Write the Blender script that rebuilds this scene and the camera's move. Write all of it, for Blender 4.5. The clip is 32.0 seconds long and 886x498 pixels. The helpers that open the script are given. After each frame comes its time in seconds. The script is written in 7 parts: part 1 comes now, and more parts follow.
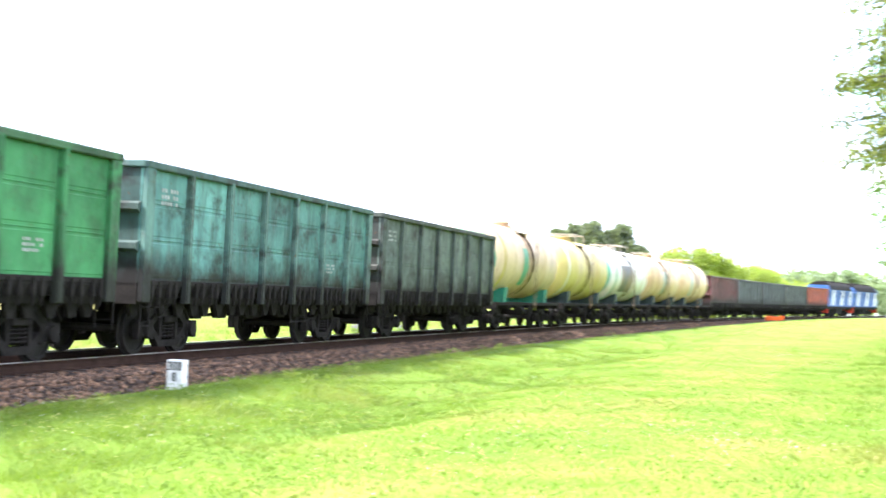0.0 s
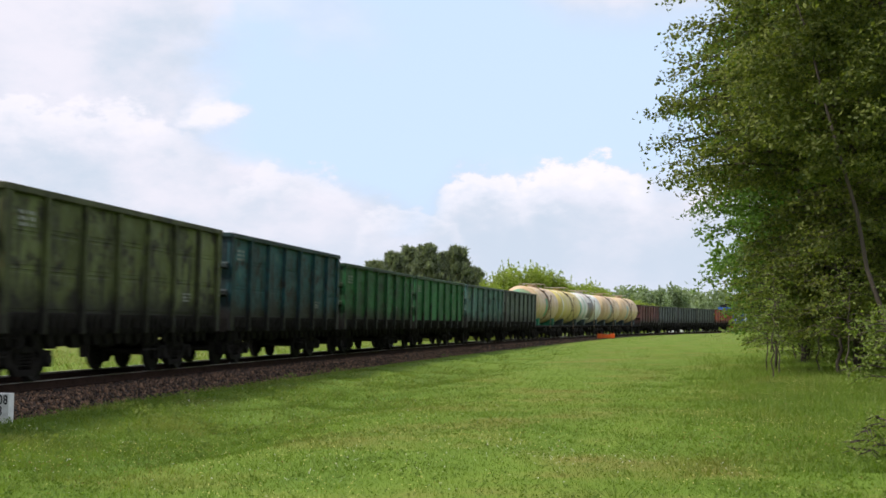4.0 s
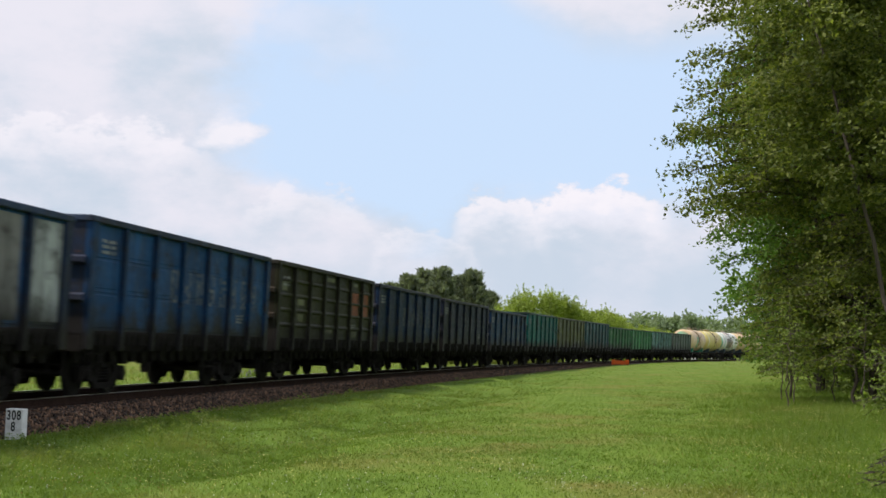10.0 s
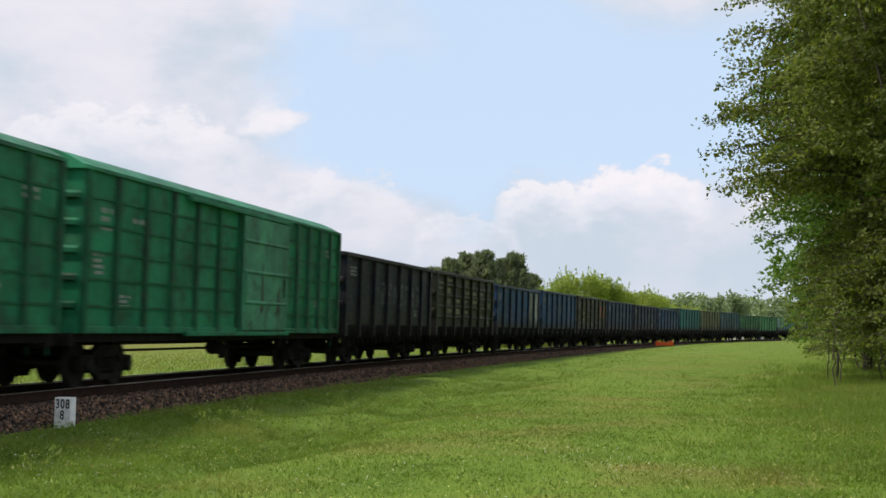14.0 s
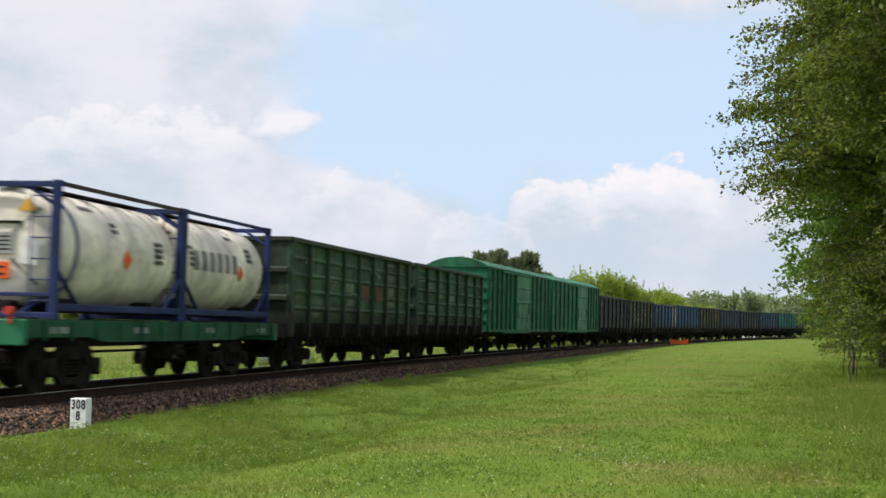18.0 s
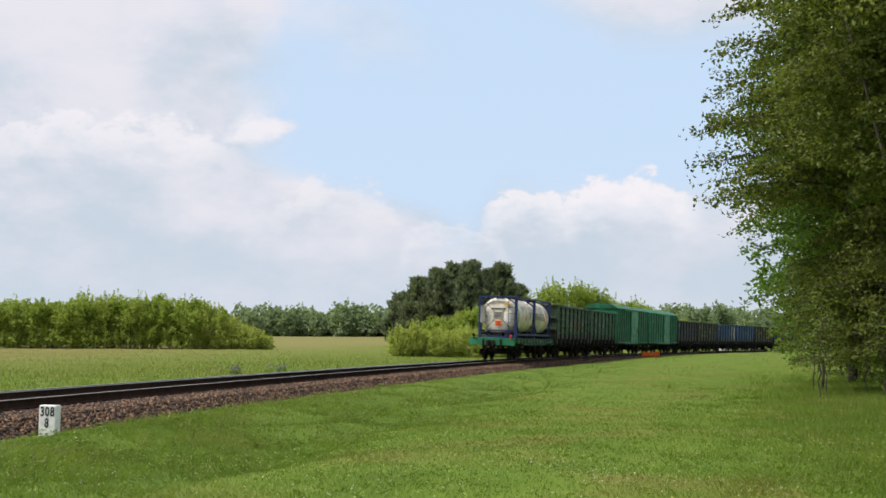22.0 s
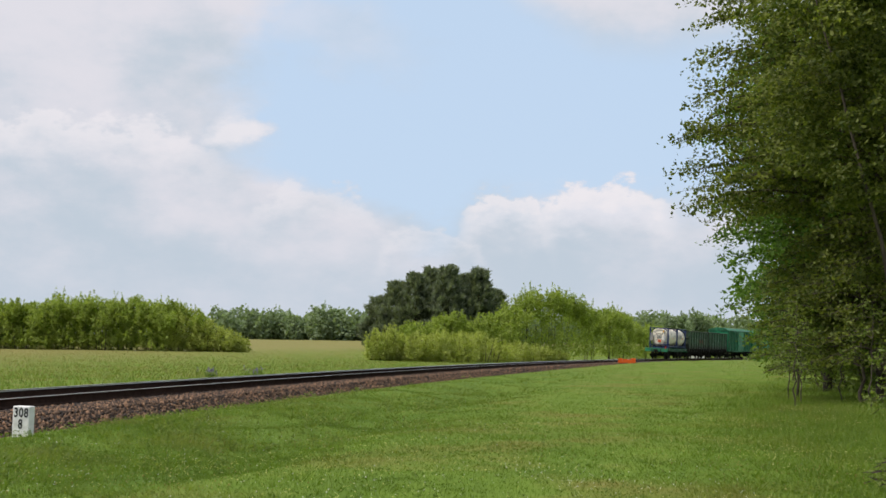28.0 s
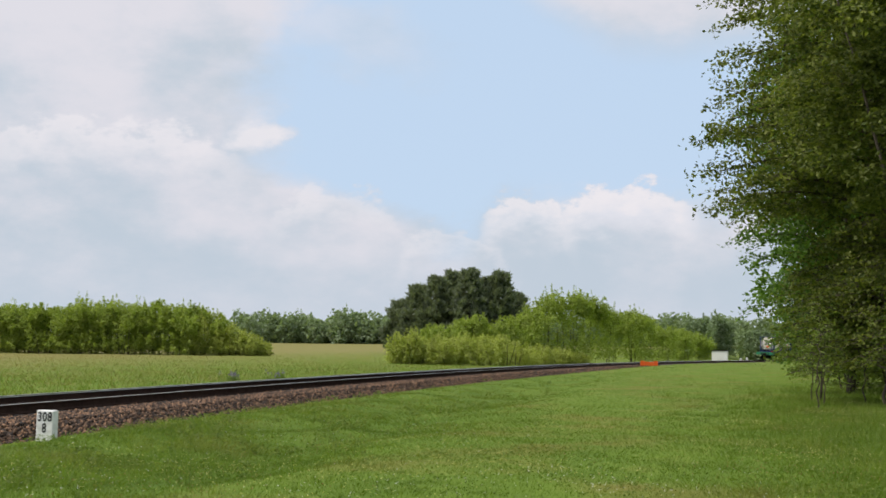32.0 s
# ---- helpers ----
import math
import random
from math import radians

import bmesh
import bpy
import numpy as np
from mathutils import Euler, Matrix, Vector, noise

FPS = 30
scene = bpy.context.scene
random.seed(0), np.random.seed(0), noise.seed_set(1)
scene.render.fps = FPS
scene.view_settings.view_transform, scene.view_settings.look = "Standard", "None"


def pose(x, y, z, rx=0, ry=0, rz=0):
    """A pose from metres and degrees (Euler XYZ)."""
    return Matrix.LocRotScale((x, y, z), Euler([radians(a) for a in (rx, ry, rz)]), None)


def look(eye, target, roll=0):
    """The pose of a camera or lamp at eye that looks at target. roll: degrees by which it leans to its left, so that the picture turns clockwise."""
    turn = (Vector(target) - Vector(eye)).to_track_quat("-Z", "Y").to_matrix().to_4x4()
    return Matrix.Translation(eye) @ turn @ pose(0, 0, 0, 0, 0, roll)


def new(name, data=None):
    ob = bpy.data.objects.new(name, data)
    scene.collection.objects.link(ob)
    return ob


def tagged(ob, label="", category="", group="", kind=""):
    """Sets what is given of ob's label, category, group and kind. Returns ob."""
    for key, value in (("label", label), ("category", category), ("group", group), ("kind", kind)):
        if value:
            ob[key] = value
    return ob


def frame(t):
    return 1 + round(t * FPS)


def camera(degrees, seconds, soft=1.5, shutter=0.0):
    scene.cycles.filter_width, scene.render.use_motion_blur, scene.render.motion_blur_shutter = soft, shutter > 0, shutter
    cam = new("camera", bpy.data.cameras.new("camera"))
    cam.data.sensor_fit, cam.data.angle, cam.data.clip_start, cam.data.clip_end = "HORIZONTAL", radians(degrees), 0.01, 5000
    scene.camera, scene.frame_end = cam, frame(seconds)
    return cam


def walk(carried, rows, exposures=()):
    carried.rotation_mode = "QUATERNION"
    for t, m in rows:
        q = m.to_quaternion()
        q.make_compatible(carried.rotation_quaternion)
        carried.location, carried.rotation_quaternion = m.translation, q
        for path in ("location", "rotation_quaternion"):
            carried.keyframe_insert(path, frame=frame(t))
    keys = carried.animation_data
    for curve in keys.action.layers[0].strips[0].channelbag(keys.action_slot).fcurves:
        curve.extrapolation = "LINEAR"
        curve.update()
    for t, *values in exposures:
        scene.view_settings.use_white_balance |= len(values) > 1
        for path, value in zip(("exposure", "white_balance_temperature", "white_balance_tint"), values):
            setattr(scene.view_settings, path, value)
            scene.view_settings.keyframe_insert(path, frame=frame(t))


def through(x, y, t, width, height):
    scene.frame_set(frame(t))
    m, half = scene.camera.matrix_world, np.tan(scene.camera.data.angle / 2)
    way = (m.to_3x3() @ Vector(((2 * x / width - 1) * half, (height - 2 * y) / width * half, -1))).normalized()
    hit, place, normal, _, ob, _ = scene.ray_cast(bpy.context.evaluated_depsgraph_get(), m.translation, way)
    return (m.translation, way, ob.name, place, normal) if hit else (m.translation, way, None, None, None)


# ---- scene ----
EYE_Z = 1.069          # eye above the rail head
cam = camera(36.46, 32.0, soft=1.6, shutter=0.5)
PATH = [  # seconds, yaw, pitch, lean
    (0, 6.082, 2.247, -0.956), (0.3, 3.204, 2.310, -0.663), (0.5, 1.539, 2.467, -0.485), (0.6, 0.902, 2.561, -0.545),
    (1, 0.897, 2.655, -0.642), (1.5, 0.399, 2.549, 0.188), (2, -0.379, 2.511, 0.384), (2.5, -0.581, 2.439, 0.610),
    (3, -1.159, 2.926, 0.667), (3.5, -0.989, 3.108, 0.424), (5.5, -0.862, 4.186, 0.127), (6, -1.342, 4.373, 0.219),
    (6.5, -1.268, 4.573, 0.275), (7, -1.284, 4.668, -0.087), (7.5, -1.117, 4.711, -0.383), (8, -0.732, 4.588, -0.705),
    (8.5, -0.570, 4.517, -0.716), (9, -0.526, 4.423, -0.910), (9.5, -0.430, 4.337, -0.712), (10, -0.272, 4.263, -0.695),
    (10.5, -0.020, 4.158, -0.698), (11, 0.345, 4.070, -0.692), (11.5, 0.773, 3.947, -0.504), (12, 1.096, 3.839, -0.223),
    (12.5, 1.240, 3.656, -0.232), (13, 1.452, 3.487, -0.109), (13.5, 1.508, 3.510, -0.079), (14, 1.567, 3.573, 0.083),
    (14.5, 1.663, 3.560, 0.122), (16.5, 2.092, 3.453, 0.266), (17, 2.220, 3.458, 0.265), (17.5, 2.206, 3.518, 0.357),
    (18, 2.176, 3.547, 0.316), (18.5, 2.095, 3.681, 0.253), (19, 1.920, 3.779, 0.141), (19.5, 1.784, 3.834, 0.063),
    (20, 1.656, 3.882, 0.053), (20.5, 1.390, 3.936, -0.158), (21, 1.129, 4.028, -0.147), (21.5, 1.021, 4.030, -0.160),
    (22, 0.994, 3.977, -0.220), (22.5, 0.900, 3.987, -0.274), (23, 0.756, 4.079, -0.325), (23.5, 0.616, 4.112, -0.190),
    (24, 0.476, 4.076, -0.064), (24.5, 0.352, 4.094, -0.255), (25, 0.204, 4.186, -0.469), (25.5, 0.088, 4.248, -0.423),
    (27.5, 0.082, 4.278, -0.521), (28, 0.009, 4.185, -0.800), (28.5, -0.085, 4.223, -0.815), (29, -0.145, 4.318, -0.653),
    (29.5, -0.104, 4.387, -0.629), (30, 0.215, 4.364, -0.539), (30.5, 0.333, 4.321, -0.658), (31, 0.301, 4.350, -0.644),
    (31.5, 0.301, 4.364, -0.561), (32, 0.925, 4.310, -0.628),
]

walk(cam, [(t, pose(0, 0, EYE_Z, 90 + pitch, lean, yaw)) for t, yaw, pitch, lean in PATH],
     exposures=[(0.0, 2.45, 5950, 19), (0.3, 1.78, 6150, 17), (0.6, 1.25, 6320, 15), (1.0, 0.88, 6400, 15), (1.5, 0.62, 6400, 14), (2.0, 0.46, 6380, 15), (3.0, 0.29, 6380, 15),
                (3.5, 0.24, 6390, 15), (5.5, 0.18, 6420, 14), (7.0, 0.14, 6420, 14), (9.0, 0.10, 6420, 14), (14.0, 0.08, 6500, 13), (17.5, 0.10, 6500, 12), (19.0, 0.15, 6500, 12),
                (21.0, 0.14, 6500, 12), (23.0, -0.03, 6500, 12), (32.0, -0.07, 6500, 12)])

# ---- world, sun ----
SUN_AZ, SUN_EL = -106.0, 54.0      # degrees from straight ahead (to the left is negative), above the horizon
world = bpy.data.worlds.new("sky")
scene.world = world
world.use_nodes = True


def build_sky():
    nt = world.node_tree
    nt.nodes.clear()
    N = nt.nodes.new
    link = nt.links.new
    out, bg = N("ShaderNodeOutputWorld"), N("ShaderNodeBackground")
    sky = N("ShaderNodeTexSky")
    sky.sky_type, sky.sun_disc = "NISHITA", False
    sky.sun_elevation, sky.sun_rotation = radians(SUN_EL), radians(SUN_AZ)
    sky.air_density, sky.dust_density, sky.ozone_density = 1.0, 1.5, 1.5
    co = N("ShaderNodeTexCoord")
    sep = N("ShaderNodeSeparateXYZ")
    link(co.outputs["Generated"], sep.inputs[0])

    def math_(op, a, b=None, c=None):
        n = N("ShaderNodeMath")
        n.operation = op
        for i, v in enumerate((a, b, c)):
            if v is None:
                continue
            if hasattr(v, "links"):
                link(v, n.inputs[i])
            else:
                n.inputs[i].default_value = v
        return n.outputs[0]

    def ramp(v, lo, hi):
        n = N("ShaderNodeMapRange")
        n.interpolation_type = "SMOOTHSTEP"
        link(v, n.inputs[0])
        n.inputs[1].default_value, n.inputs[2].default_value = lo, hi
        return n.outputs[0]

    def blob(az, el, wa, we):
        """1 at a direction (degrees), falling to 0 at the given half widths."""
        da = math_("MULTIPLY", math_("SUBTRACT", az_, az), 1.0 / wa)
        de = math_("MULTIPLY", math_("SUBTRACT", el_, el), 1.0 / we)
        r = math_("SQRT", math_("ADD", math_("MULTIPLY", da, da), math_("MULTIPLY", de, de)))
        return ramp(r, 1.0, 0.25)

    az0 = math_("MULTIPLY", math_("ARCTAN2", sep.outputs[0], sep.outputs[1]), 57.2958)
    el0 = math_("MULTIPLY", math_("ARCSINE", sep.outputs[2]), 57.2958)
    comb = N("ShaderNodeCombineXYZ")
    link(math_("MULTIPLY", az0, 0.10), comb.inputs[0])
    link(math_("MULTIPLY", el0, 0.17), comb.inputs[1])

    def noise_(scale, detail, rough, shift=0.0):
        n = N("ShaderNodeTexNoise")
        m = N("ShaderNodeVectorMath")
        m.operation = "ADD"
        link(comb.outputs[0], m.inputs[0])
        m.inputs[1].default_value = (shift, shift * 0.7, shift * 1.3)
        link(m.outputs[0], n.inputs["Vector"])
        n.inputs["Scale"].default_value, n.inputs["Detail"].default_value, n.inputs["Roughness"].default_value = scale, detail, rough
        return n.outputs[0]

    # cloud edges: bearings pushed about by turbulence
    az_ = math_("ADD", az0, math_("MULTIPLY_ADD", noise_(1.1, 8.0, 0.58, 3.0), 14.0, -7.0))
    el_ = math_("ADD", el0, math_("MULTIPLY_ADD", noise_(1.3, 8.0, 0.58, 11.0), 6.5, -3.25))
    wob = math_("MULTIPLY_ADD", noise_(2.6, 9.0, 0.62, 5.0), 3.0, -1.5)
    soft = noise_(0.55, 6.0, 0.5, 21.0)
    lumps = math_("MULTIPLY_ADD", noise_(6.5, 8.0, 0.60, 31.0), 3.2, -1.6)
    # the bank of cloud on the left: its edge leans out near the horizon and at the top
    edge = math_("MULTIPLY_ADD", ramp(el0, 8.0, 4.6), 8.5, -9.2)
    edge = math_("MULTIPLY_ADD", ramp(el0, 11.5, 16.0), 2.2, edge)
    left = ramp(math_("SUBTRACT", math_("MULTIPLY_ADD", lumps, 0.9, edge), math_("MULTIPLY_ADD", wob, 0.9, az0)), -2.4, 1.5)
    # the grey sheet high on the right
    sill = math_("MULTIPLY_ADD", math_("MAXIMUM", math_("SUBTRACT", 6.5, az0), 0.0), 0.55, 12.7)
    right = math_("MULTIPLY", ramp(math_("SUBTRACT", math_("MULTIPLY_ADD", wob, 0.4, el0), sill), -1.0, 1.5), ramp(az0, 0.5, 4.0))

    def cumulus(az, half, top, deep, bright):
        """A heap cloud with a lumpy bright top that fades out below."""
        d = math_("MULTIPLY", math_("SUBTRACT", az0, az), 1.0 / half)
        h = math_("SUBTRACT", math_("ADD", math_("MULTIPLY_ADD", math_("POWER", math_("ABSOLUTE", d), 3.5), -1.0, top), lumps), el0)
        v = math_("MULTIPLY", ramp(h, -0.15, 0.45), ramp(h, deep, 0.25))
        return math_("MULTIPLY", math_("MULTIPLY", v, ramp(math_("ABSOLUTE", d), 1.25, 0.7)), bright)

    heap = math_("MAXIMUM", cumulus(6.7, 3.0, 7.0, 2.6, 1.0), cumulus(2.6, 1.9, 6.7, 2.4, 0.95))
    heap = math_("MAXIMUM", heap, cumulus(-5.6, 2.6, 6.8, 1.8, 0.55))
    heap = math_("MAXIMUM", heap, cumulus(-0.6, 2.2, 5.2, 1.4, 0.55))
    heap = math_("MAXIMUM", heap, math_("MULTIPLY", blob(-8.2, 9.3, 1.9, 1.5), 0.9))
    heap = math_("MAXIMUM", heap, cumulus(-15.0, 5.0, 9.3, 2.4, 0.75))
    # the floor of haze and cloud under the heaps
    brow = math_("MULTIPLY_ADD", ramp(az0, -0.4, 1.8), 1.7, 4.7)
    floor_ = math_("MAXIMUM", ramp(math_("SUBTRACT", math_("MULTIPLY_ADD", lumps, 0.7, brow), el0), -1.1, 1.6), heap)
    wisp = math_("MULTIPLY", blob(-5.0, 13.4, 6.0, 2.2), 0.45)
    cover = math_("MAXIMUM", math_("MAXIMUM", left, right), math_("MAXIMUM", floor_, math_("MAXIMUM", wisp, math_("MULTIPLY", blob(-8.2, 9.3, 1.9, 1.5), 0.95))))
    clear = math_("SUBTRACT", 1.0, cover)
    # clouds: grey and white
    shade = N("ShaderNodeMix")
    shade.data_type = "RGBA"
    link(ramp(math_("ADD", math_("MULTIPLY_ADD", noise_(1.5, 7.0, 0.55, 47.0), 0.45, math_("MULTIPLY", soft, 0.6)), math_("MULTIPLY", wob, 0.10)), 0.40, 0.64), shade.inputs["Factor"])
    shade.inputs["A"].default_value, shade.inputs["B"].default_value = (0.55, 0.64, 0.725, 1), (0.77, 0.77, 0.825, 1)
    puff = N("ShaderNodeMix")
    puff.data_type = "RGBA"
    link(math_("MULTIPLY", heap, 0.85), puff.inputs["Factor"])
    link(shade.outputs["Result"], puff.inputs["A"])
    puff.inputs["B"].default_value = (0.90, 0.875, 0.90, 1)
    # clear air: the physical sky under thin veil
    airs = N("ShaderNodeMix")
    airs.data_type, airs.blend_type = "RGBA", "MULTIPLY"
    airs.inputs["Factor"].default_value = 1.0
    link(sky.outputs[0], airs.inputs["A"])
    airs.inputs["B"].default_value = (0.10, 0.10, 0.10, 1)
    veil = N("ShaderNodeMix")
    veil.data_type = "RGBA"
    veil.inputs["Factor"].default_value = 0.85
    link(airs.outputs["Result"], veil.inputs["A"])
    veil.inputs["B"].default_value = (0.61, 0.78, 0.98, 1)
    mix = N("ShaderNodeMix")
    mix.data_type = "RGBA"
    link(math_("MULTIPLY", clear, math_("SUBTRACT", 1.0, math_("MULTIPLY", heap, 0.95))), mix.inputs["Factor"])
    link(puff.outputs["Result"], mix.inputs["A"])
    link(veil.outputs["Result"], mix.inputs["B"])
    # haze along the horizon
    haze = N("ShaderNodeMix")
    haze.data_type = "RGBA"
    link(math_("MULTIPLY", ramp(el0, 5.5, 0.0), 0.7), haze.inputs["Factor"])
    link(mix.outputs["Result"], haze.inputs["A"])
    haze.inputs["B"].default_value = (0.57, 0.655, 0.745, 1)
    link(haze.outputs["Result"], bg.inputs["Color"])
    bg.inputs["Strength"].default_value = 1.0
    link(bg.outputs[0], out.inputs[0])


build_sky()
sun = new("sun", bpy.data.lights.new("sun", "SUN"))
sun.data.energy, sun.data.angle, sun.data.color = 4.0, radians(6.0), (1.0, 0.95, 0.86)
sun.matrix_world = look((math.sin(radians(SUN_AZ)) * 90 * math.cos(radians(SUN_EL)), math.cos(radians(SUN_AZ)) * 90 * math.cos(radians(SUN_EL)),
                         90 * math.sin(radians(SUN_EL))), (0, 0, 0))

# ---- materials ----


def material(name, build):
    m = bpy.data.materials.new(name)
    m.use_nodes = True
    nt = m.node_tree
    build(nt, nt.nodes["Principled BSDF"], nt.nodes["Material Output"])
    return m


def mixed(nt, fac, a, b, blend="MIX"):
    n = nt.nodes.new("ShaderNodeMix")
    n.data_type, n.blend_type = "RGBA", blend
    for key, v in (("Factor", fac), ("A", a), ("B", b)):
        if hasattr(v, "links"):
            nt.links.new(v, n.inputs[key])
        else:
            n.inputs[key].default_value = v
    return n.outputs["Result"]


def ranged(nt, v, lo, hi, a=0.0, b=1.0):
    n = nt.nodes.new("ShaderNodeMapRange")
    nt.links.new(v, n.inputs[0])
    for i, x in enumerate((lo, hi, a, b)):
        n.inputs[i + 1].default_value = x
    return n.outputs[0]


def coords(nt, scale=(1, 1, 1), which="Object", jitter=True):
    co = nt.nodes.new("ShaderNodeTexCoord")
    m = nt.nodes.new("ShaderNodeMapping")
    m.inputs["Scale"].default_value = scale
    nt.links.new(co.outputs[which], m.inputs["Vector"])
    if jitter:
        oi = nt.nodes.new("ShaderNodeObjectInfo")
        s = nt.nodes.new("ShaderNodeVectorMath")
        s.operation = "SCALE"
        s.inputs[0].default_value = (37.0, 19.0, 53.0)
        nt.links.new(oi.outputs["Random"], s.inputs["Scale"])
        nt.links.new(s.outputs[0], m.inputs["Location"])
    return m.outputs[0]


def grain(nt, vec, scale, detail=5.0, rough=0.6):
    n = nt.nodes.new("ShaderNodeTexNoise")
    n.inputs["Scale"].default_value, n.inputs["Detail"].default_value, n.inputs["Roughness"].default_value = scale, detail, rough
    nt.links.new(vec, n.inputs["Vector"])
    return n.outputs[0]


def bump(nt, bsdf, height, strength, distance):
    b = nt.nodes.new("ShaderNodeBump")
    b.inputs["Strength"].default_value, b.inputs["Distance"].default_value = strength, distance
    nt.links.new(height, b.inputs["Height"])
    nt.links.new(b.outputs[0], bsdf.inputs["Normal"])


def paint_build(wear, sooty=0.0):
    def build(nt, bsdf, out):
        oi = nt.nodes.new("ShaderNodeObjectInfo")
        v = coords(nt)
        streak = grain(nt, coords(nt, (2.2, 2.2, 0.5)), 1.3, 5)
        big, fine, blot = grain(nt, v, 0.7, 4), grain(nt, v, 7.0, 7, 0.7), grain(nt, coords(nt, (1.0, 1.0, 1.6)), 1.5, 8, 0.62)
        hue = mixed(nt, 1.0, oi.outputs["Color"], (1.32, 1.32, 1.30, 1), "MULTIPLY")
        c = mixed(nt, ranged(nt, big, 0.38, 0.64), mixed(nt, 1.0, oi.outputs["Color"], (0.78, 0.78, 0.80, 1), "MULTIPLY"), hue)
        # chalky scuffs, sooty blots and runs, rust freckles
        pale = mixed(nt, 0.5, hue, (0.16, 0.155, 0.14, 1))
        c = mixed(nt, ranged(nt, grain(nt, coords(nt, (1.6, 1.6, 1.0)), 2.3, 8, 0.66), 0.56, 0.68, 0.0, 0.55 * wear), c, pale)
        c = mixed(nt, ranged(nt, streak, 0.46, 0.70, 0.0, 0.55 * wear), c, (0.026, 0.024, 0.022, 1))
        c = mixed(nt, ranged(nt, blot, 0.50, 0.68, 0.0, 0.80 * wear), c, (0.026, 0.023, 0.021, 1))
        c = mixed(nt, ranged(nt, fine, 0.62, 0.70, 0.0, 0.75 * wear), c, (0.11, 0.045, 0.022, 1))
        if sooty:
            # soot splashed up from the hatches; it darkens the side towards its lower edge
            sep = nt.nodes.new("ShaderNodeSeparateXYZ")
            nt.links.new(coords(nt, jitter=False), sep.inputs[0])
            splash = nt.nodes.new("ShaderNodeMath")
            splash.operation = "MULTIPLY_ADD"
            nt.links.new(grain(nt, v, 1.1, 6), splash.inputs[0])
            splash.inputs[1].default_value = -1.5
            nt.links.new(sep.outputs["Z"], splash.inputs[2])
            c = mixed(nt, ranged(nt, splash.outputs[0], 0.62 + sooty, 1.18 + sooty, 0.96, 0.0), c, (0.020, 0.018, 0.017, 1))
        nt.links.new(c, bsdf.inputs["Base Color"])
        nt.links.new(ranged(nt, fine, 0.3, 0.7, 0.42, 0.68), bsdf.inputs["Roughness"])
        bsdf.inputs["Specular IOR Level"].default_value = 0.14
        bump(nt, bsdf, grain(nt, v, 2.2, 4), 0.35, 0.03)
    return build


def tank_build(nt, bsdf, out):
    """Dusty tank paint: broad rusty blooms, faint runs down the shell, small chips."""
    oi = nt.nodes.new("ShaderNodeObjectInfo")
    v = coords(nt)
    big, run, fine = grain(nt, v, 0.55, 5), grain(nt, coords(nt, (1.6, 1.6, 0.4)), 1.4, 5), grain(nt, v, 6.0, 6, 0.7)
    c = mixed(nt, ranged(nt, big, 0.42, 0.66, 0.0, 0.55), oi.outputs["Color"], (0.42, 0.24, 0.12, 1))
    c = mixed(nt, ranged(nt, run, 0.48, 0.68, 0.0, 0.30), c, (0.20, 0.13, 0.075, 1))
    c = mixed(nt, ranged(nt, fine, 0.58, 0.72, 0.0, 0.5), c, (0.22, 0.12, 0.07, 1))
    nt.links.new(c, bsdf.inputs["Base Color"])
    nt.links.new(ranged(nt, fine, 0.3, 0.7, 0.4, 0.65), bsdf.inputs["Roughness"])
    bsdf.inputs["Specular IOR Level"].default_value = 0.3
    bump(nt, bsdf, grain(nt, v, 1.2, 3), 0.2, 0.03)


def plain_build(a, b, scale=3.0, rough=0.8, metal=0.0, relief=0.2, which="Object", stretch=(1, 1, 1), spec=0.3):
    def build(nt, bsdf, out):
        v = coords(nt, stretch, which)
        n1, n2 = grain(nt, v, scale), grain(nt, v, scale * 7.3, 4)
        c = mixed(nt, ranged(nt, n1, 0.3, 0.7), a + (1,), b + (1,))
        c = mixed(nt, ranged(nt, n2, 0.35, 0.8, 0.0, 0.35), c, tuple(x * 0.55 for x in a) + (1,))
        nt.links.new(c, bsdf.inputs["Base Color"])
        bsdf.inputs["Roughness"].default_value, bsdf.inputs["Metallic"].default_value = rough, metal
        bsdf.inputs["Specular IOR Level"].default_value = spec
        if relief:
            bump(nt, bsdf, n2, relief, 0.02)
    return build


def leaf_build(a, b, through=0.45, rough=0.55, straw=None):
    def build(nt, bsdf, out):
        geo = nt.nodes.new("ShaderNodeNewGeometry")
        v = coords(nt, which="Object", jitter=False)
        big = grain(nt, v, 0.45, 3)
        c = mixed(nt, geo.outputs["Random Per Island"], a + (1,), b + (1,))
        c = mixed(nt, ranged(nt, big, 0.35, 0.68, 0.0, 0.55), c, tuple(x * 0.6 for x in a) + (1,))
        if straw:
            c = mixed(nt, ranged(nt, grain(nt, v, 0.35, 6, 0.65), 0.50, 0.68, 0.0, 0.6), c, straw + (1,))
        nt.links.new(c, bsdf.inputs["Base Color"])
        bsdf.inputs["Roughness"].default_value, bsdf.inputs["Specular IOR Level"].default_value = rough, 0.25
        tr = nt.nodes.new("ShaderNodeBsdfTranslucent")
        nt.links.new(mixed(nt, 1.0, c, (1.15, 1.25, 0.55, 1), "MULTIPLY"), tr.inputs["Color"])
        mx = nt.nodes.new("ShaderNodeMixShader")
        mx.inputs[0].default_value = through
        nt.links.new(bsdf.outputs[0], mx.inputs[1])
        nt.links.new(tr.outputs[0], mx.inputs[2])
        nt.links.new(mx.outputs[0], out.inputs["Surface"])
    return build


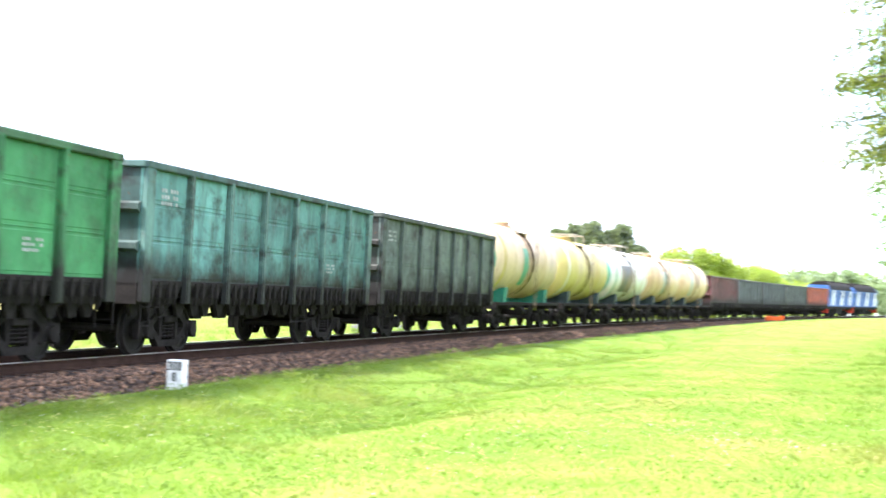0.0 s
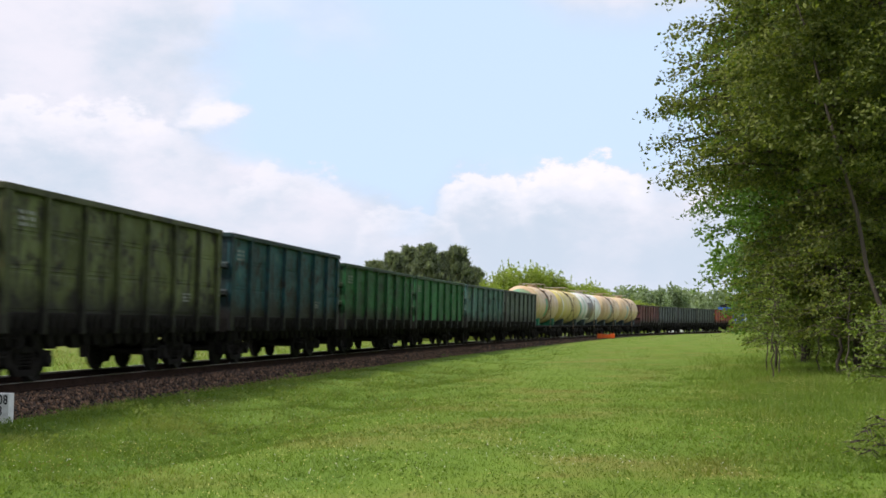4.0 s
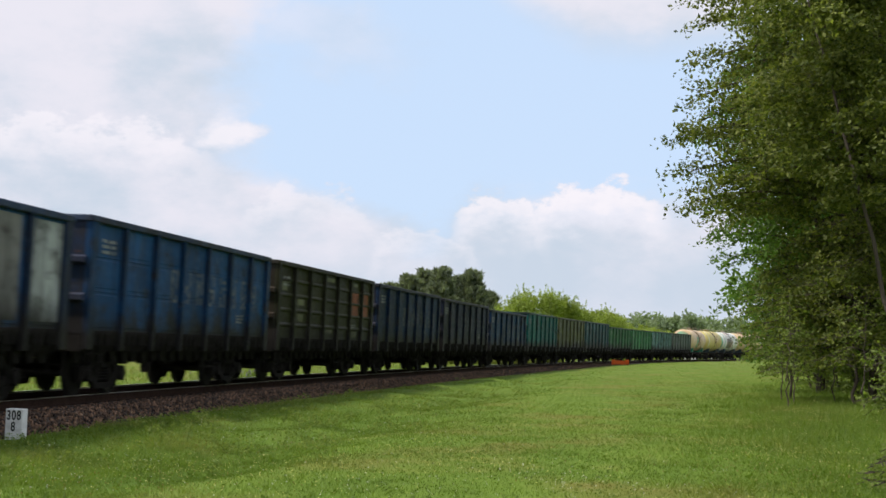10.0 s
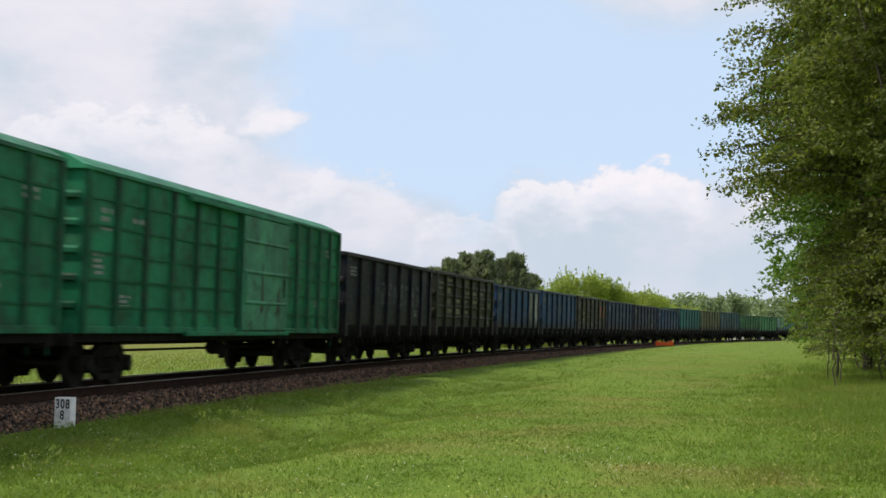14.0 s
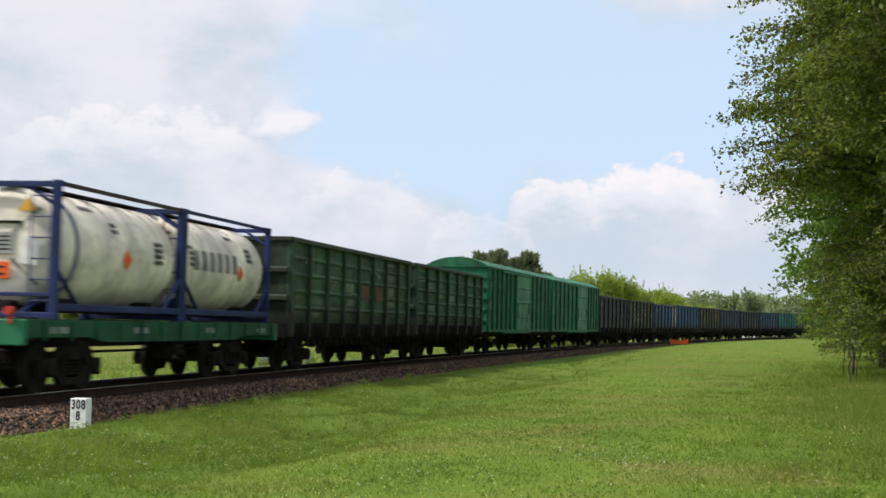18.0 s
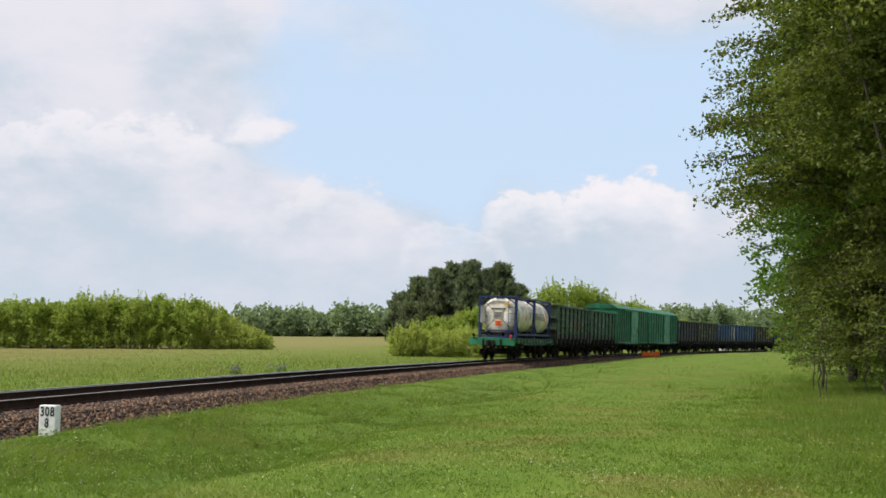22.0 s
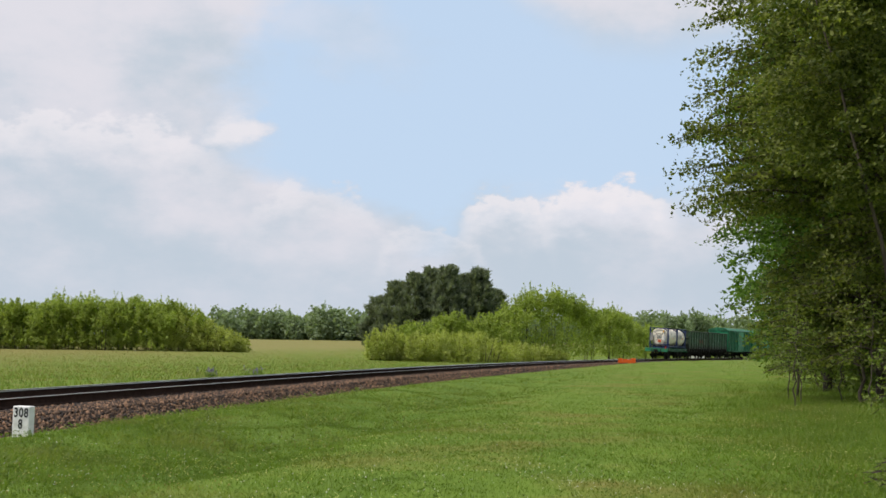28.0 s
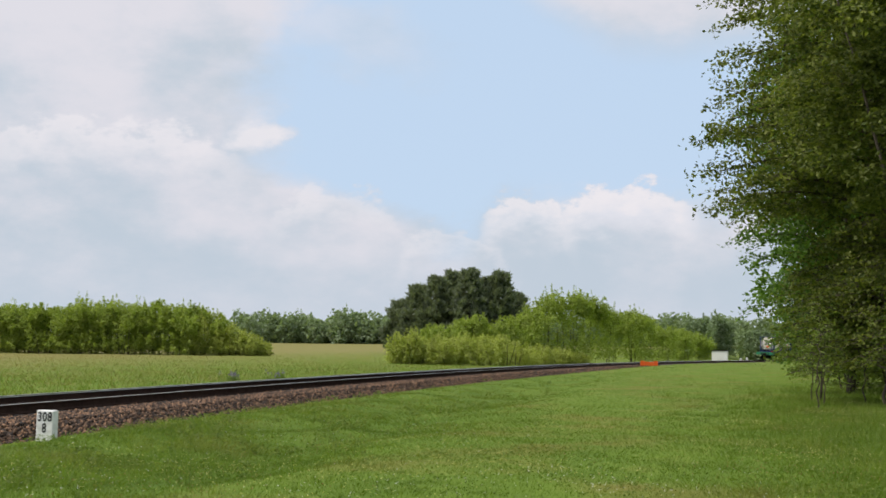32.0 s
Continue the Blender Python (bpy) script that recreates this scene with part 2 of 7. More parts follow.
def ground_build(nt, bsdf, out):
    v = coords(nt, which="Object", jitter=False)
    big, mid, fine = grain(nt, v, 0.35, 6, 0.65), grain(nt, v, 0.7, 6), grain(nt, v, 9.0, 8, 0.75)
    c = mixed(nt, ranged(nt, mid, 0.3, 0.7), (0.090, 0.154, 0.016, 1), (0.148, 0.218, 0.027, 1))
    c = mixed(nt, ranged(nt, big, 0.48, 0.66, 0.0, 0.7), c, (0.18, 0.145, 0.045, 1))
    c = mixed(nt, ranged(nt, fine, 0.40, 0.75, 0.0, 0.4), c, (0.07, 0.115, 0.016, 1))
    # drier, seeding grass on the field beyond the line
    sep = nt.nodes.new("ShaderNodeSeparateXYZ")
    nt.links.new(v, sep.inputs[0])
    at = nt.nodes.new("ShaderNodeAttribute")
    at.attribute_name = "field"
    dry = mixed(nt, ranged(nt, mid, 0.3, 0.7), (0.165, 0.165, 0.046, 1), (0.225, 0.185, 0.072, 1))
    c = mixed(nt, at.outputs["Fac"], c, dry)
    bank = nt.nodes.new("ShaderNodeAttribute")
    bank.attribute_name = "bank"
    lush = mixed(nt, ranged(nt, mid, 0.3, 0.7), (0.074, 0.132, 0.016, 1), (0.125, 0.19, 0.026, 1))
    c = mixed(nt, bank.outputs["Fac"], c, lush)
    nt.links.new(c, bsdf.inputs["Base Color"])
    bsdf.inputs["Roughness"].default_value, bsdf.inputs["Specular IOR Level"].default_value = 0.9, 0.1
    bump(nt, bsdf, mid, 0.6, 0.12)


def white_build(nt, bsdf, out):
    v = coords(nt)
    n1, n2 = grain(nt, v, 9.0, 5), grain(nt, v, 60.0, 3)
    c = mixed(nt, ranged(nt, n1, 0.45, 0.75, 0, 0.6), (0.74, 0.74, 0.73, 1), (0.46, 0.45, 0.42, 1))
    nt.links.new(c, bsdf.inputs["Base Color"])
    bsdf.inputs["Roughness"].default_value = 0.85
    bump(nt, bsdf, n2, 0.3, 0.004)


def ballast_build(nt, bsdf, out):
    geo = nt.nodes.new("ShaderNodeNewGeometry")
    v = coords(nt, jitter=False)
    p = nt.nodes.new("ShaderNodeMath")
    p.operation = "POWER"
    nt.links.new(geo.outputs["Random Per Island"], p.inputs[0])
    p.inputs[1].default_value = 2.3
    c = mixed(nt, p.outputs[0], (0.014, 0.0085, 0.0055, 1), (0.31, 0.175, 0.098, 1))
    c = mixed(nt, ranged(nt, grain(nt, v, 11.0, 3), 0.45, 0.7, 0, 0.3), c, (0.05, 0.028, 0.018, 1))
    nt.links.new(c, bsdf.inputs["Base Color"])
    bsdf.inputs["Roughness"].default_value = 0.85


def bed_build(nt, bsdf, out):
    v = coords(nt, jitter=False)
    vo = nt.nodes.new("ShaderNodeTexVoronoi")
    vo.inputs["Scale"].default_value = 17.0
    nt.links.new(v, vo.inputs["Vector"])
    hue = mixed(nt, vo.outputs["Color"], (0.018, 0.011, 0.007, 1), (0.085, 0.052, 0.032, 1))
    c = mixed(nt, ranged(nt, grain(nt, v, 0.5, 4), 0.35, 0.7, 0, 0.5), hue, (0.06, 0.04, 0.03, 1))
    nt.links.new(c, bsdf.inputs["Base Color"])
    bsdf.inputs["Roughness"].default_value = 0.9
    bump(nt, bsdf, vo.outputs["Distance"], 0.9, 0.05)


M = {
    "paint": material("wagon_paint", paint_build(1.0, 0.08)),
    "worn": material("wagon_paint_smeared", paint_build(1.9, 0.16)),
    "box": material("covered_wagon_paint", paint_build(0.75)),
    "tank": material("tank_paint", tank_build),
    "shell": material("insulated_shell_paint", paint_build(0.42)),
    "clean": material("wagon_paint_fresh", paint_build(0.45)),
    "grime": material("oily_grime", plain_build((0.012, 0.011, 0.010), (0.027, 0.024, 0.021), 3.0, 0.85, spec=0.08)),
    "steel": material("wheel_steel", plain_build((0.013, 0.012, 0.011), (0.029, 0.026, 0.022), 5.0, 0.65, 0.0, spec=0.15)),
    "rail": material("rail_rust", plain_build((0.028, 0.017, 0.013), (0.055, 0.034, 0.025), 4.0, 0.9, spec=0.04)),
    "head": material("rail_head", plain_build((0.66, 0.63, 0.58), (0.80, 0.77, 0.72), 6.0, 0.36, 1.0, 0)),
    "midtrack": material("dark_ballast", plain_build((0.016, 0.012, 0.010), (0.038, 0.028, 0.022), 9.0, 0.95, 0, 0.9, spec=0.04)),
    "sleeper": material("sleeper_wood", plain_build((0.03, 0.023, 0.02), (0.06, 0.047, 0.04), 6.0, 0.85)),
    "ballast": material("ballast_stone", ballast_build),
    "bed": material("ballast_bed", bed_build),
    "ground": material("grass_ground", ground_build),
    "grass": material("grass_blades", leaf_build((0.100, 0.172, 0.017), (0.166, 0.240, 0.031), 0.45, straw=(0.20, 0.155, 0.048))),
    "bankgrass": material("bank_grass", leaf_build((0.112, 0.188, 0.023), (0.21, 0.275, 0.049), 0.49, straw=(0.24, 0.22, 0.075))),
    "drygrass": material("seed_grass", leaf_build((0.19, 0.185, 0.055), (0.31, 0.235, 0.10), 0.42)),
    "weed": material("broad_weed", leaf_build((0.10, 0.16, 0.028), (0.17, 0.225, 0.055), 0.45)),
    "daisy": material("white_flower", plain_build((0.75, 0.75, 0.68), (0.8, 0.8, 0.75), 5.0, 0.8, 0, 0)),
    "butter": material("yellow_flower", plain_build((0.70, 0.64, 0.18), (0.78, 0.74, 0.36), 5.0, 0.8, 0, 0)),
    "amber": material("amber_sticker", plain_build((0.70, 0.36, 0.03), (0.80, 0.45, 0.05), 5.0, 0.6, 0, 0)),
    "lettergrey": material("worn_dark_lettering", plain_build((0.10, 0.10, 0.11), (0.34, 0.32, 0.29), 3.0, 0.8, 0, 0)),
    "seed": material("seed_head", plain_build((0.22, 0.10, 0.045), (0.34, 0.19, 0.09), 5.0, 0.9, 0, 0)),
    "leaf": material("maple_leaf", leaf_build((0.055, 0.085, 0.016), (0.25, 0.275, 0.062), 0.50)),
    "leafgreen": material("fresh_leaf", leaf_build((0.075, 0.16, 0.030), (0.20, 0.31, 0.068), 0.54)),
    "thicket": material("acacia_leaf", leaf_build((0.25, 0.33, 0.058), (0.43, 0.50, 0.125), 0.50)),
    "shrub": material("willow_leaf", leaf_build((0.36, 0.41, 0.09), (0.50, 0.53, 0.17), 0.5)),
    "under": material("understorey_leaf", leaf_build((0.13, 0.19, 0.038), (0.25, 0.30, 0.078), 0.52)),
    "lupin": material("purple_flower", plain_build((0.14, 0.10, 0.28), (0.20, 0.15, 0.34), 5.0, 0.8, 0, 0)),
    # needles lightened and greyed: haze over the field is part of the colour
    "needle": material("hazed_pine_needle", leaf_build((0.13, 0.165, 0.115), (0.28, 0.315, 0.21), 0.40)),
    # distance haze is mixed into this leaf colour: paler, bluer than near trees
    "wood": material("hazed_forest_leaf", leaf_build((0.215, 0.285, 0.165), (0.30, 0.375, 0.22), 0.42)),
    "bark": material("bark", plain_build((0.048, 0.037, 0.029), (0.105, 0.085, 0.066), 6.0, 0.9, 0, 0.5, "Object", (1, 1, 0.25))),
    "white": material("white_concrete", white_build),
    "ink": material("black_paint", plain_build((0.015, 0.015, 0.016), (0.03, 0.03, 0.03), 12.0, 0.6, 0, 0)),
    "faint": material("worn_lettering", plain_build((0.08, 0.095, 0.11), (0.22, 0.24, 0.26), 2.2, 0.8, 0, 0)),
    "mark": material("chalky_lettering", plain_build((0.20, 0.21, 0.20), (0.42, 0.43, 0.41), 4.0, 0.8, 0, 0)),
    "orange": material("orange_plastic", plain_build((0.78, 0.10, 0.015), (0.85, 0.16, 0.03), 4.0, 0.45, 0, 0)),
    "red": material("red_paint", plain_build((0.50, 0.03, 0.02), (0.58, 0.06, 0.03), 6.0, 0.5, 0, 0)),
    "glass": material("cab_glass", plain_build((0.02, 0.025, 0.03), (0.03, 0.035, 0.04), 2.0, 0.08, 0, 0, spec=0.8)),
}

# ---- mesh helpers ----


class Build:
    """Collects boxes, rods and sheets of one part."""

    def __init__(self):
        self.v, self.f = [], []

    def add(self, verts, faces):
        n = len(self.v)
        self.v += [tuple(p) for p in verts]
        self.f += [tuple(i + n for i in f) for f in faces]
        return self

    def box(self, x0, x1, y0, y1, z0, z1, ch=0.0):
        """A box; ch chamfers its twelve edges."""
        if ch <= 0:
            vs = [(x, y, z) for z in (z0, z1) for y in (y0, y1) for x in (x0, x1)]
            return self.add(vs, [(0, 2, 3, 1), (4, 5, 7, 6), (0, 1, 5, 4), (2, 6, 7, 3), (0, 4, 6, 2), (1, 3, 7, 5)])
        lo, hi = (x0, y0, z0), (x1, y1, z1)
        vs, ids, fs = [], {}, []
        for c in range(8):
            sg = [(c >> a) & 1 for a in range(3)]
            for a in range(3):
                p = [(hi[k] if sg[k] else lo[k]) + (0 if k == a else (-ch if sg[k] else ch)) for k in range(3)]
                ids[(c, a)] = len(vs)
                vs.append(p)
        for a in range(3):
            b, d = (a + 1) % 3, (a + 2) % 3
            for s in (0, 1):
                q = [(s << a) | (i << b) | (j << d) for i, j in ((0, 0), (1, 0), (1, 1), (0, 1))]
                q = [ids[(c, a)] for c in q]
                fs.append(q if s else q[::-1])
            for i in (0, 1):
                for j in (0, 1):
                    c0 = (i << b) | (j << d)
                    c1 = c0 | (1 << a)
                    q = [ids[(c0, b)], ids[(c1, b)], ids[(c1, d)], ids[(c0, d)]]
                    fs.append(q if i == j else q[::-1])
        for c in range(8):
            q = [ids[(c, a)] for a in range(3)]
            fs.append(q if bin(c).count("1") % 2 else q[::-1])
        return self.add(vs, fs)

    def rod(self, a, b, r, n=8, r2=None, caps=True):
        a, b = Vector(a), Vector(b)
        d = (b - a).normalized()
        s = d.orthogonal().normalized()
        t = d.cross(s)
        r2 = r if r2 is None else r2
        vs = [a + (s * math.cos(k * math.tau / n) + t * math.sin(k * math.tau / n)) * r for k in range(n)]
        vs += [b + (s * math.cos(k * math.tau / n) + t * math.sin(k * math.tau / n)) * r2 for k in range(n)]
        fs = [(k, (k + 1) % n, n + (k + 1) % n, n + k) for k in range(n)]
        if caps:
            fs += [tuple(range(n))[::-1], tuple(range(n, 2 * n))]
        return self.add(vs, fs)

    def turned(self, profile, axis, centre, n=24):
        """A solid of revolution: profile of (along, radius) round axis 'x' or 'y' through centre."""
        vs, fs = [], []
        for al, r in profile:
            for k in range(n):
                c, s = math.cos(k * math.tau / n) * r, math.sin(k * math.tau / n) * r
                p = (al, c, s) if axis == "x" else (s, al, c)
                vs.append(tuple(p[i] + centre[i] for i in range(3)))
        for i in range(len(profile) - 1):
            for k in range(n):
                fs.append((i * n + k, i * n + (k + 1) % n, (i + 1) * n + (k + 1) % n, (i + 1) * n + k))
        return self.add(vs, fs)

    def prism(self, outline, axis, a, b):
        """An outline of points in the plane across axis, from a to b along it."""
        n = len(outline)
        vs = []
        for w in (a, b):
            for p, q in outline:
                vs.append({"x": (w, p, q), "y": (p, w, q), "z": (p, q, w)}[axis])
        fs = [(k, (k + 1) % n, n + (k + 1) % n, n + k) for k in range(n)]
        fs += [tuple(range(n))[::-1], tuple(range(n, 2 * n))]
        return self.add(vs, fs)


def mesh_of(name, b, mat, smooth=False):
    me = bpy.data.meshes.new(name)
    me.from_pydata(b.v, [], b.f)
    bm = bmesh.new()
    bm.from_mesh(me)
    bmesh.ops.recalc_face_normals(bm, faces=bm.faces)
    bm.to_mesh(me)
    bm.free()
    if smooth:
        me.polygons.foreach_set("use_smooth", [True] * len(me.polygons))
    me.materials.append(mat)
    return me


SHARED = {}


def part(name, b, mat, parent, label="", key=None, smooth=False, m=None, col=None):
    """One mesh under a thing or a part. key: share the mesh of an earlier part that is alike."""
    if key is not None and key in SHARED:
        me = SHARED[key]
    else:
        me = mesh_of(name, b() if callable(b) else b, mat, smooth)
        if key is not None:
            SHARED[key] = me
    ob = new(name, me)
    ob.parent = parent
    if m is not None:
        ob.matrix_basis = m
    if col is not None:
        ob.color = (*col, 1)
    if label:
        tagged(ob, label)
    return ob


def quick_mesh(name, verts, tris, mat):
    """A mesh from arrays of corner points and triangles or quads."""
    me = bpy.data.meshes.new(name)
    verts = np.asarray(verts, np.float32)
    tris = np.asarray(tris, np.int32)
    k = tris.shape[1]
    me.vertices.add(len(verts))
    me.vertices.foreach_set("co", verts.ravel())
    me.loops.add(tris.size)
    me.loops.foreach_set("vertex_index", tris.ravel())
    me.polygons.add(len(tris))
    me.polygons.foreach_set("loop_start", np.arange(0, tris.size, k, dtype=np.int32))
    me.update(calc_edges=True)
    me.materials.append(mat)
    return me


# ---- the line ----
CANT = 0.031
S_NODES, K_NODES = (-40, 40, 110, 180, 260, 420), (0.001207, 0.001219, 0.001413, 0.001703, 0.001992, 0.002282)
S_AXIS = np.arange(-330.0, 720.0, 1.0)
_k = np.interp(S_AXIS, S_NODES, K_NODES)
_th = np.cumsum(_k) - 0.5 * _k
_i0 = int(np.searchsorted(S_AXIS, 0.0))
HEAD = _th - _th[_i0] + 0.1835
_mid = (HEAD[:-1] + HEAD[1:]) / 2
TX = np.concatenate([[0], np.cumsum(np.sin(_mid))])
TY = np.concatenate([[0], np.cumsum(np.cos(_mid))])
TX, TY = TX - TX[_i0] - 5.002, TY - TY[_i0] + 50.10


def on_line(s):
    """Place and heading (from ahead towards the right, radians) of the track's middle."""
    return float(np.interp(s, S_AXIS, TX)), float(np.interp(s, S_AXIS, TY)), float(np.interp(s, S_AXIS, HEAD))


def at_line(s, u, z=0.0):
    x, y, h = on_line(s)
    return (x + u * math.cos(h), y - u * math.sin(h), z)


def line_pose(s, u=0.0, z=0.0):
    x, y, h = on_line(s)
    return pose(x + u * math.cos(h), y - u * math.sin(h), z, 0, 0, -math.degrees(h))


def to_line(x, y):
    """(s, u) of places: along the track, and to its right."""
    x, y = np.atleast_1d(np.asarray(x, float)), np.atleast_1d(np.asarray(y, float))
    s, u = np.empty(len(x)), np.empty(len(x))
    step = 4
    cx, cy = TX[::step], TY[::step]
    for a in range(0, len(x), 20000):
        px, py = x[a:a + 20000, None], y[a:a + 20000, None]
        i = np.argmin((px - cx) ** 2 + (py - cy) ** 2, 1) * step
        h = HEAD[i]
        dx, dy = px[:, 0] - TX[i], py[:, 0] - TY[i]
        s[a:a + 20000] = S_AXIS[i] + dx * np.sin(h) + dy * np.cos(h)
        u[a:a + 20000] = dx * np.cos(h) - dy * np.sin(h)
    return s, u


def smooth(v, a, b):
    t = np.clip((v - a) / (b - a), 0, 1)
    return t * t * (3 - 2 * t)


def ground_z(x, y):
    x, y = np.atleast_1d(np.asarray(x, float)), np.atleast_1d(np.asarray(y, float))
    s, u = to_line(x, y)
    meadow = -0.55 + 0.50 * smooth(y, 22, 125) + 0.0065 * np.clip(y - 230, 0, 900)
    shoulder = -0.47 + 0.30 * smooth(s, 30, 120)
    ditch = (0.31 + 0.08 * np.sin(s * 0.42) * np.sin(s * 0.17 + 1)) * (1 - 0.92 * smooth(s, 4, 44)) * np.exp(-((u - 6.3) / 1.6) ** 2)
    ditch = ditch - 0.07 * np.exp(-((u - 3.9) / 0.7) ** 2) * (0.5 + 0.5 * np.sin(s * 0.9 + 1.5 * np.sin(s * 0.37)))
    # hummocks along the lip of the bank
    lip = 5.9 + 0.5 * np.sin(s * 0.31) + 0.35 * np.sin(s * 0.83 + 1)
    ditch = ditch - (0.10 + 0.09 * np.sin(s * 0.62 + 2) * np.sin(s * 0.23)) * np.exp(-((u - lip) / 0.75) ** 2) * (1 - smooth(s, 20, 60))
    right = shoulder + (meadow - shoulder) * smooth(u, 5.0, 9.2) - ditch
    field = -0.52 + 0.0098 * np.clip(y - 70, 0, 400) + 0.004 * np.clip(y - 470, 0, 900)
    left = -0.50 + (field + 0.50) * smooth(-u, 6, 45)
    knoll = np.sin(x * 2.1 + 1.4 * np.sin(y * 0.8)) * np.sin(y * 1.15 + 1.1 * np.sin(x * 1.3)) + 0.6 * np.sin(x * 3.4 - y * 1.7 + 2)
    right = right + 0.028 * knoll * smooth(u, 3.2, 4.4) * (1 - smooth(u, 7.2, 9.6)) * (1 - 0.6 * smooth(s, 20, 60))
    z = np.where(u > 0, right, left)
    z = np.where(np.abs(u) < 2.9, np.minimum(z, -0.5), z)
    rough_ = 0.010 * np.sin(x * 1.7 + 0.6 * y) * np.sin(y * 1.3 - 0.4 * x) + 0.018 * np.sin(x * 0.43 + 2) * np.sin(y * 0.37)
    return z + rough_ * (np.abs(u) > 3.0)


def gz(x, y):
    return float(ground_z(x, y)[0])


def ground():
    def axis(dense0, dense1, step, far):
        a = list(np.arange(dense0, dense1 + step, step))
        d, v = step, dense1
        while v < far:
            d *= 1.22
            v += d
            a.append(v)
        d, v = step, dense0
        while v > -far:
            d *= 1.22
            v -= d
            a.insert(0, v)
        return np.array(a)
    ax, ay = axis(-30, 30, 0.36, 4200), axis(-4, 110, 0.45, 4200)
    X, Y = np.meshgrid(ax, ay)
    z = ground_z(X.ravel(), Y.ravel())
    n = len(ax)
    i = (np.arange(len(ay) - 1)[:, None] * n + np.arange(n - 1)).ravel()
    me = quick_mesh("ground", np.stack([X.ravel(), Y.ravel(), z], 1), np.stack([i, i + 1, i + n + 1, i + n], 1), M["ground"])
    s, u = to_line(X.ravel(), Y.ravel())
    at = me.attributes.new("field", "FLOAT", "POINT")
    at.data.foreach_set("value", (0.92 * smooth(-u, 14, 60)).astype(np.float32))
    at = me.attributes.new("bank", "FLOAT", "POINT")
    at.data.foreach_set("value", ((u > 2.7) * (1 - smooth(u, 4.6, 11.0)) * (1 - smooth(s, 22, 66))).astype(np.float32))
    me.polygons.foreach_set("use_smooth", [True] * len(me.polygons))
    tagged(new("ground", me), "uneven green meadow with a shallow ditch beside the line", "meadow", kind="structure")


ground()


def swept(name, outline, mat, s0, s1, step, label, category, parent=None):
    """An outline of (u, z) carried along the line, with the line's cant."""
    ss = np.arange(s0, s1 + 1e-6, step)
    n = len(outline)
    vs = []
    for s in ss:
        x, y, h = on_line(s)
        for u, z in outline:
            uu, zz = u + z * CANT, z - u * CANT
            vs.append((x + uu * math.cos(h), y - uu * math.sin(h), zz))
    fs = [(i * n + k, i * n + (k + 1) % n, (i + 1) * n + (k + 1) % n, (i + 1) * n + k) for i in range(len(ss) - 1) for k in range(n)]
    b = Build().add(vs, fs)
    ob = new(name, mesh_of(name, b, mat))
    if parent:
        ob.parent = parent
        return ob
    return tagged(ob, label, category, kind="structure")


def rail_outline(c):
    half = [(0.075, -0.18), (0.075, -0.168), (0.012, -0.145), (0.010, -0.045), (0.036, -0.036), (0.037, -0.004)]
    return [(c + u, z) for u, z in half] + [(c - u, z) for u, z in half[::-1]]


track = swept("track_bed", [(-3.1, -0.80), (-2.0, -0.235), (-1.35, -0.21), (1.35, -0.21), (2.0, -0.235), (2.85, -0.62), (2.85, -0.85), (-3.1, -0.85)],
              M["bed"], -120, 460, 2.0, "brown crushed-stone ballast bed of a single railway line", "track bed")
# darker strip over the bed, between the rails and a little beyond
swept("oiled_strip", [(-1.15, -0.26), (1.15, -0.26), (1.15, -0.205), (-1.15, -0.205)], M["midtrack"], -120, 460, 2.0, "", "", track)
for side in (-0.797, 0.797):
    r_ = swept("rail", rail_outline(side), M["rail"], -120, 460, 2.0, "", "", track)
    tagged(r_, "rust-brown steel rail with a bright head")
    swept("rail_head", [(side - 0.026, -0.005), (side + 0.026, -0.005), (side + 0.026, 0.0), (side - 0.026, 0.0)], M["head"], -120, 460, 2.0, "", "", track)

for side, g in ((-0.797, 1), (0.797, -1)):
    swept("gauge_face", [(side + g * 0.030, -0.036), (side + g * 0.0425, -0.034), (side + g * 0.031, 0.0015), (side + g * 0.0262, 0.0015)], M["head"], -120, 460, 2.0, "", "", track)

# ---- rolling stock: bogies, couplers ----


def wheelset_build():
    b = Build()
    b.rod((-1.0, 0, 0), (1.0, 0, 0), 0.075, 10)
    for sgn in (-1, 1):
        x = 0.76 * sgn
        prof = [(x - sgn * 0.045, 0.09), (x - sgn * 0.045, 0.17), (x - sgn * 0.0, 0.20), (x - sgn * 0.0, 0.40), (x - sgn * 0.075, 0.41),
                (x - sgn * 0.075, 0.503), (x - sgn * 0.035, 0.499), (x - sgn * 0.028, 0.478), (x + sgn * 0.06, 0.472), (x + sgn * 0.06, 0.41),
                (x + sgn * 0.03, 0.40), (x + sgn * 0.03, 0.20), (x + sgn * 0.07, 0.17), (x + sgn * 0.07, 0.09)]
        b.turned(prof, "x", (0, 0, 0), 20)
    return b


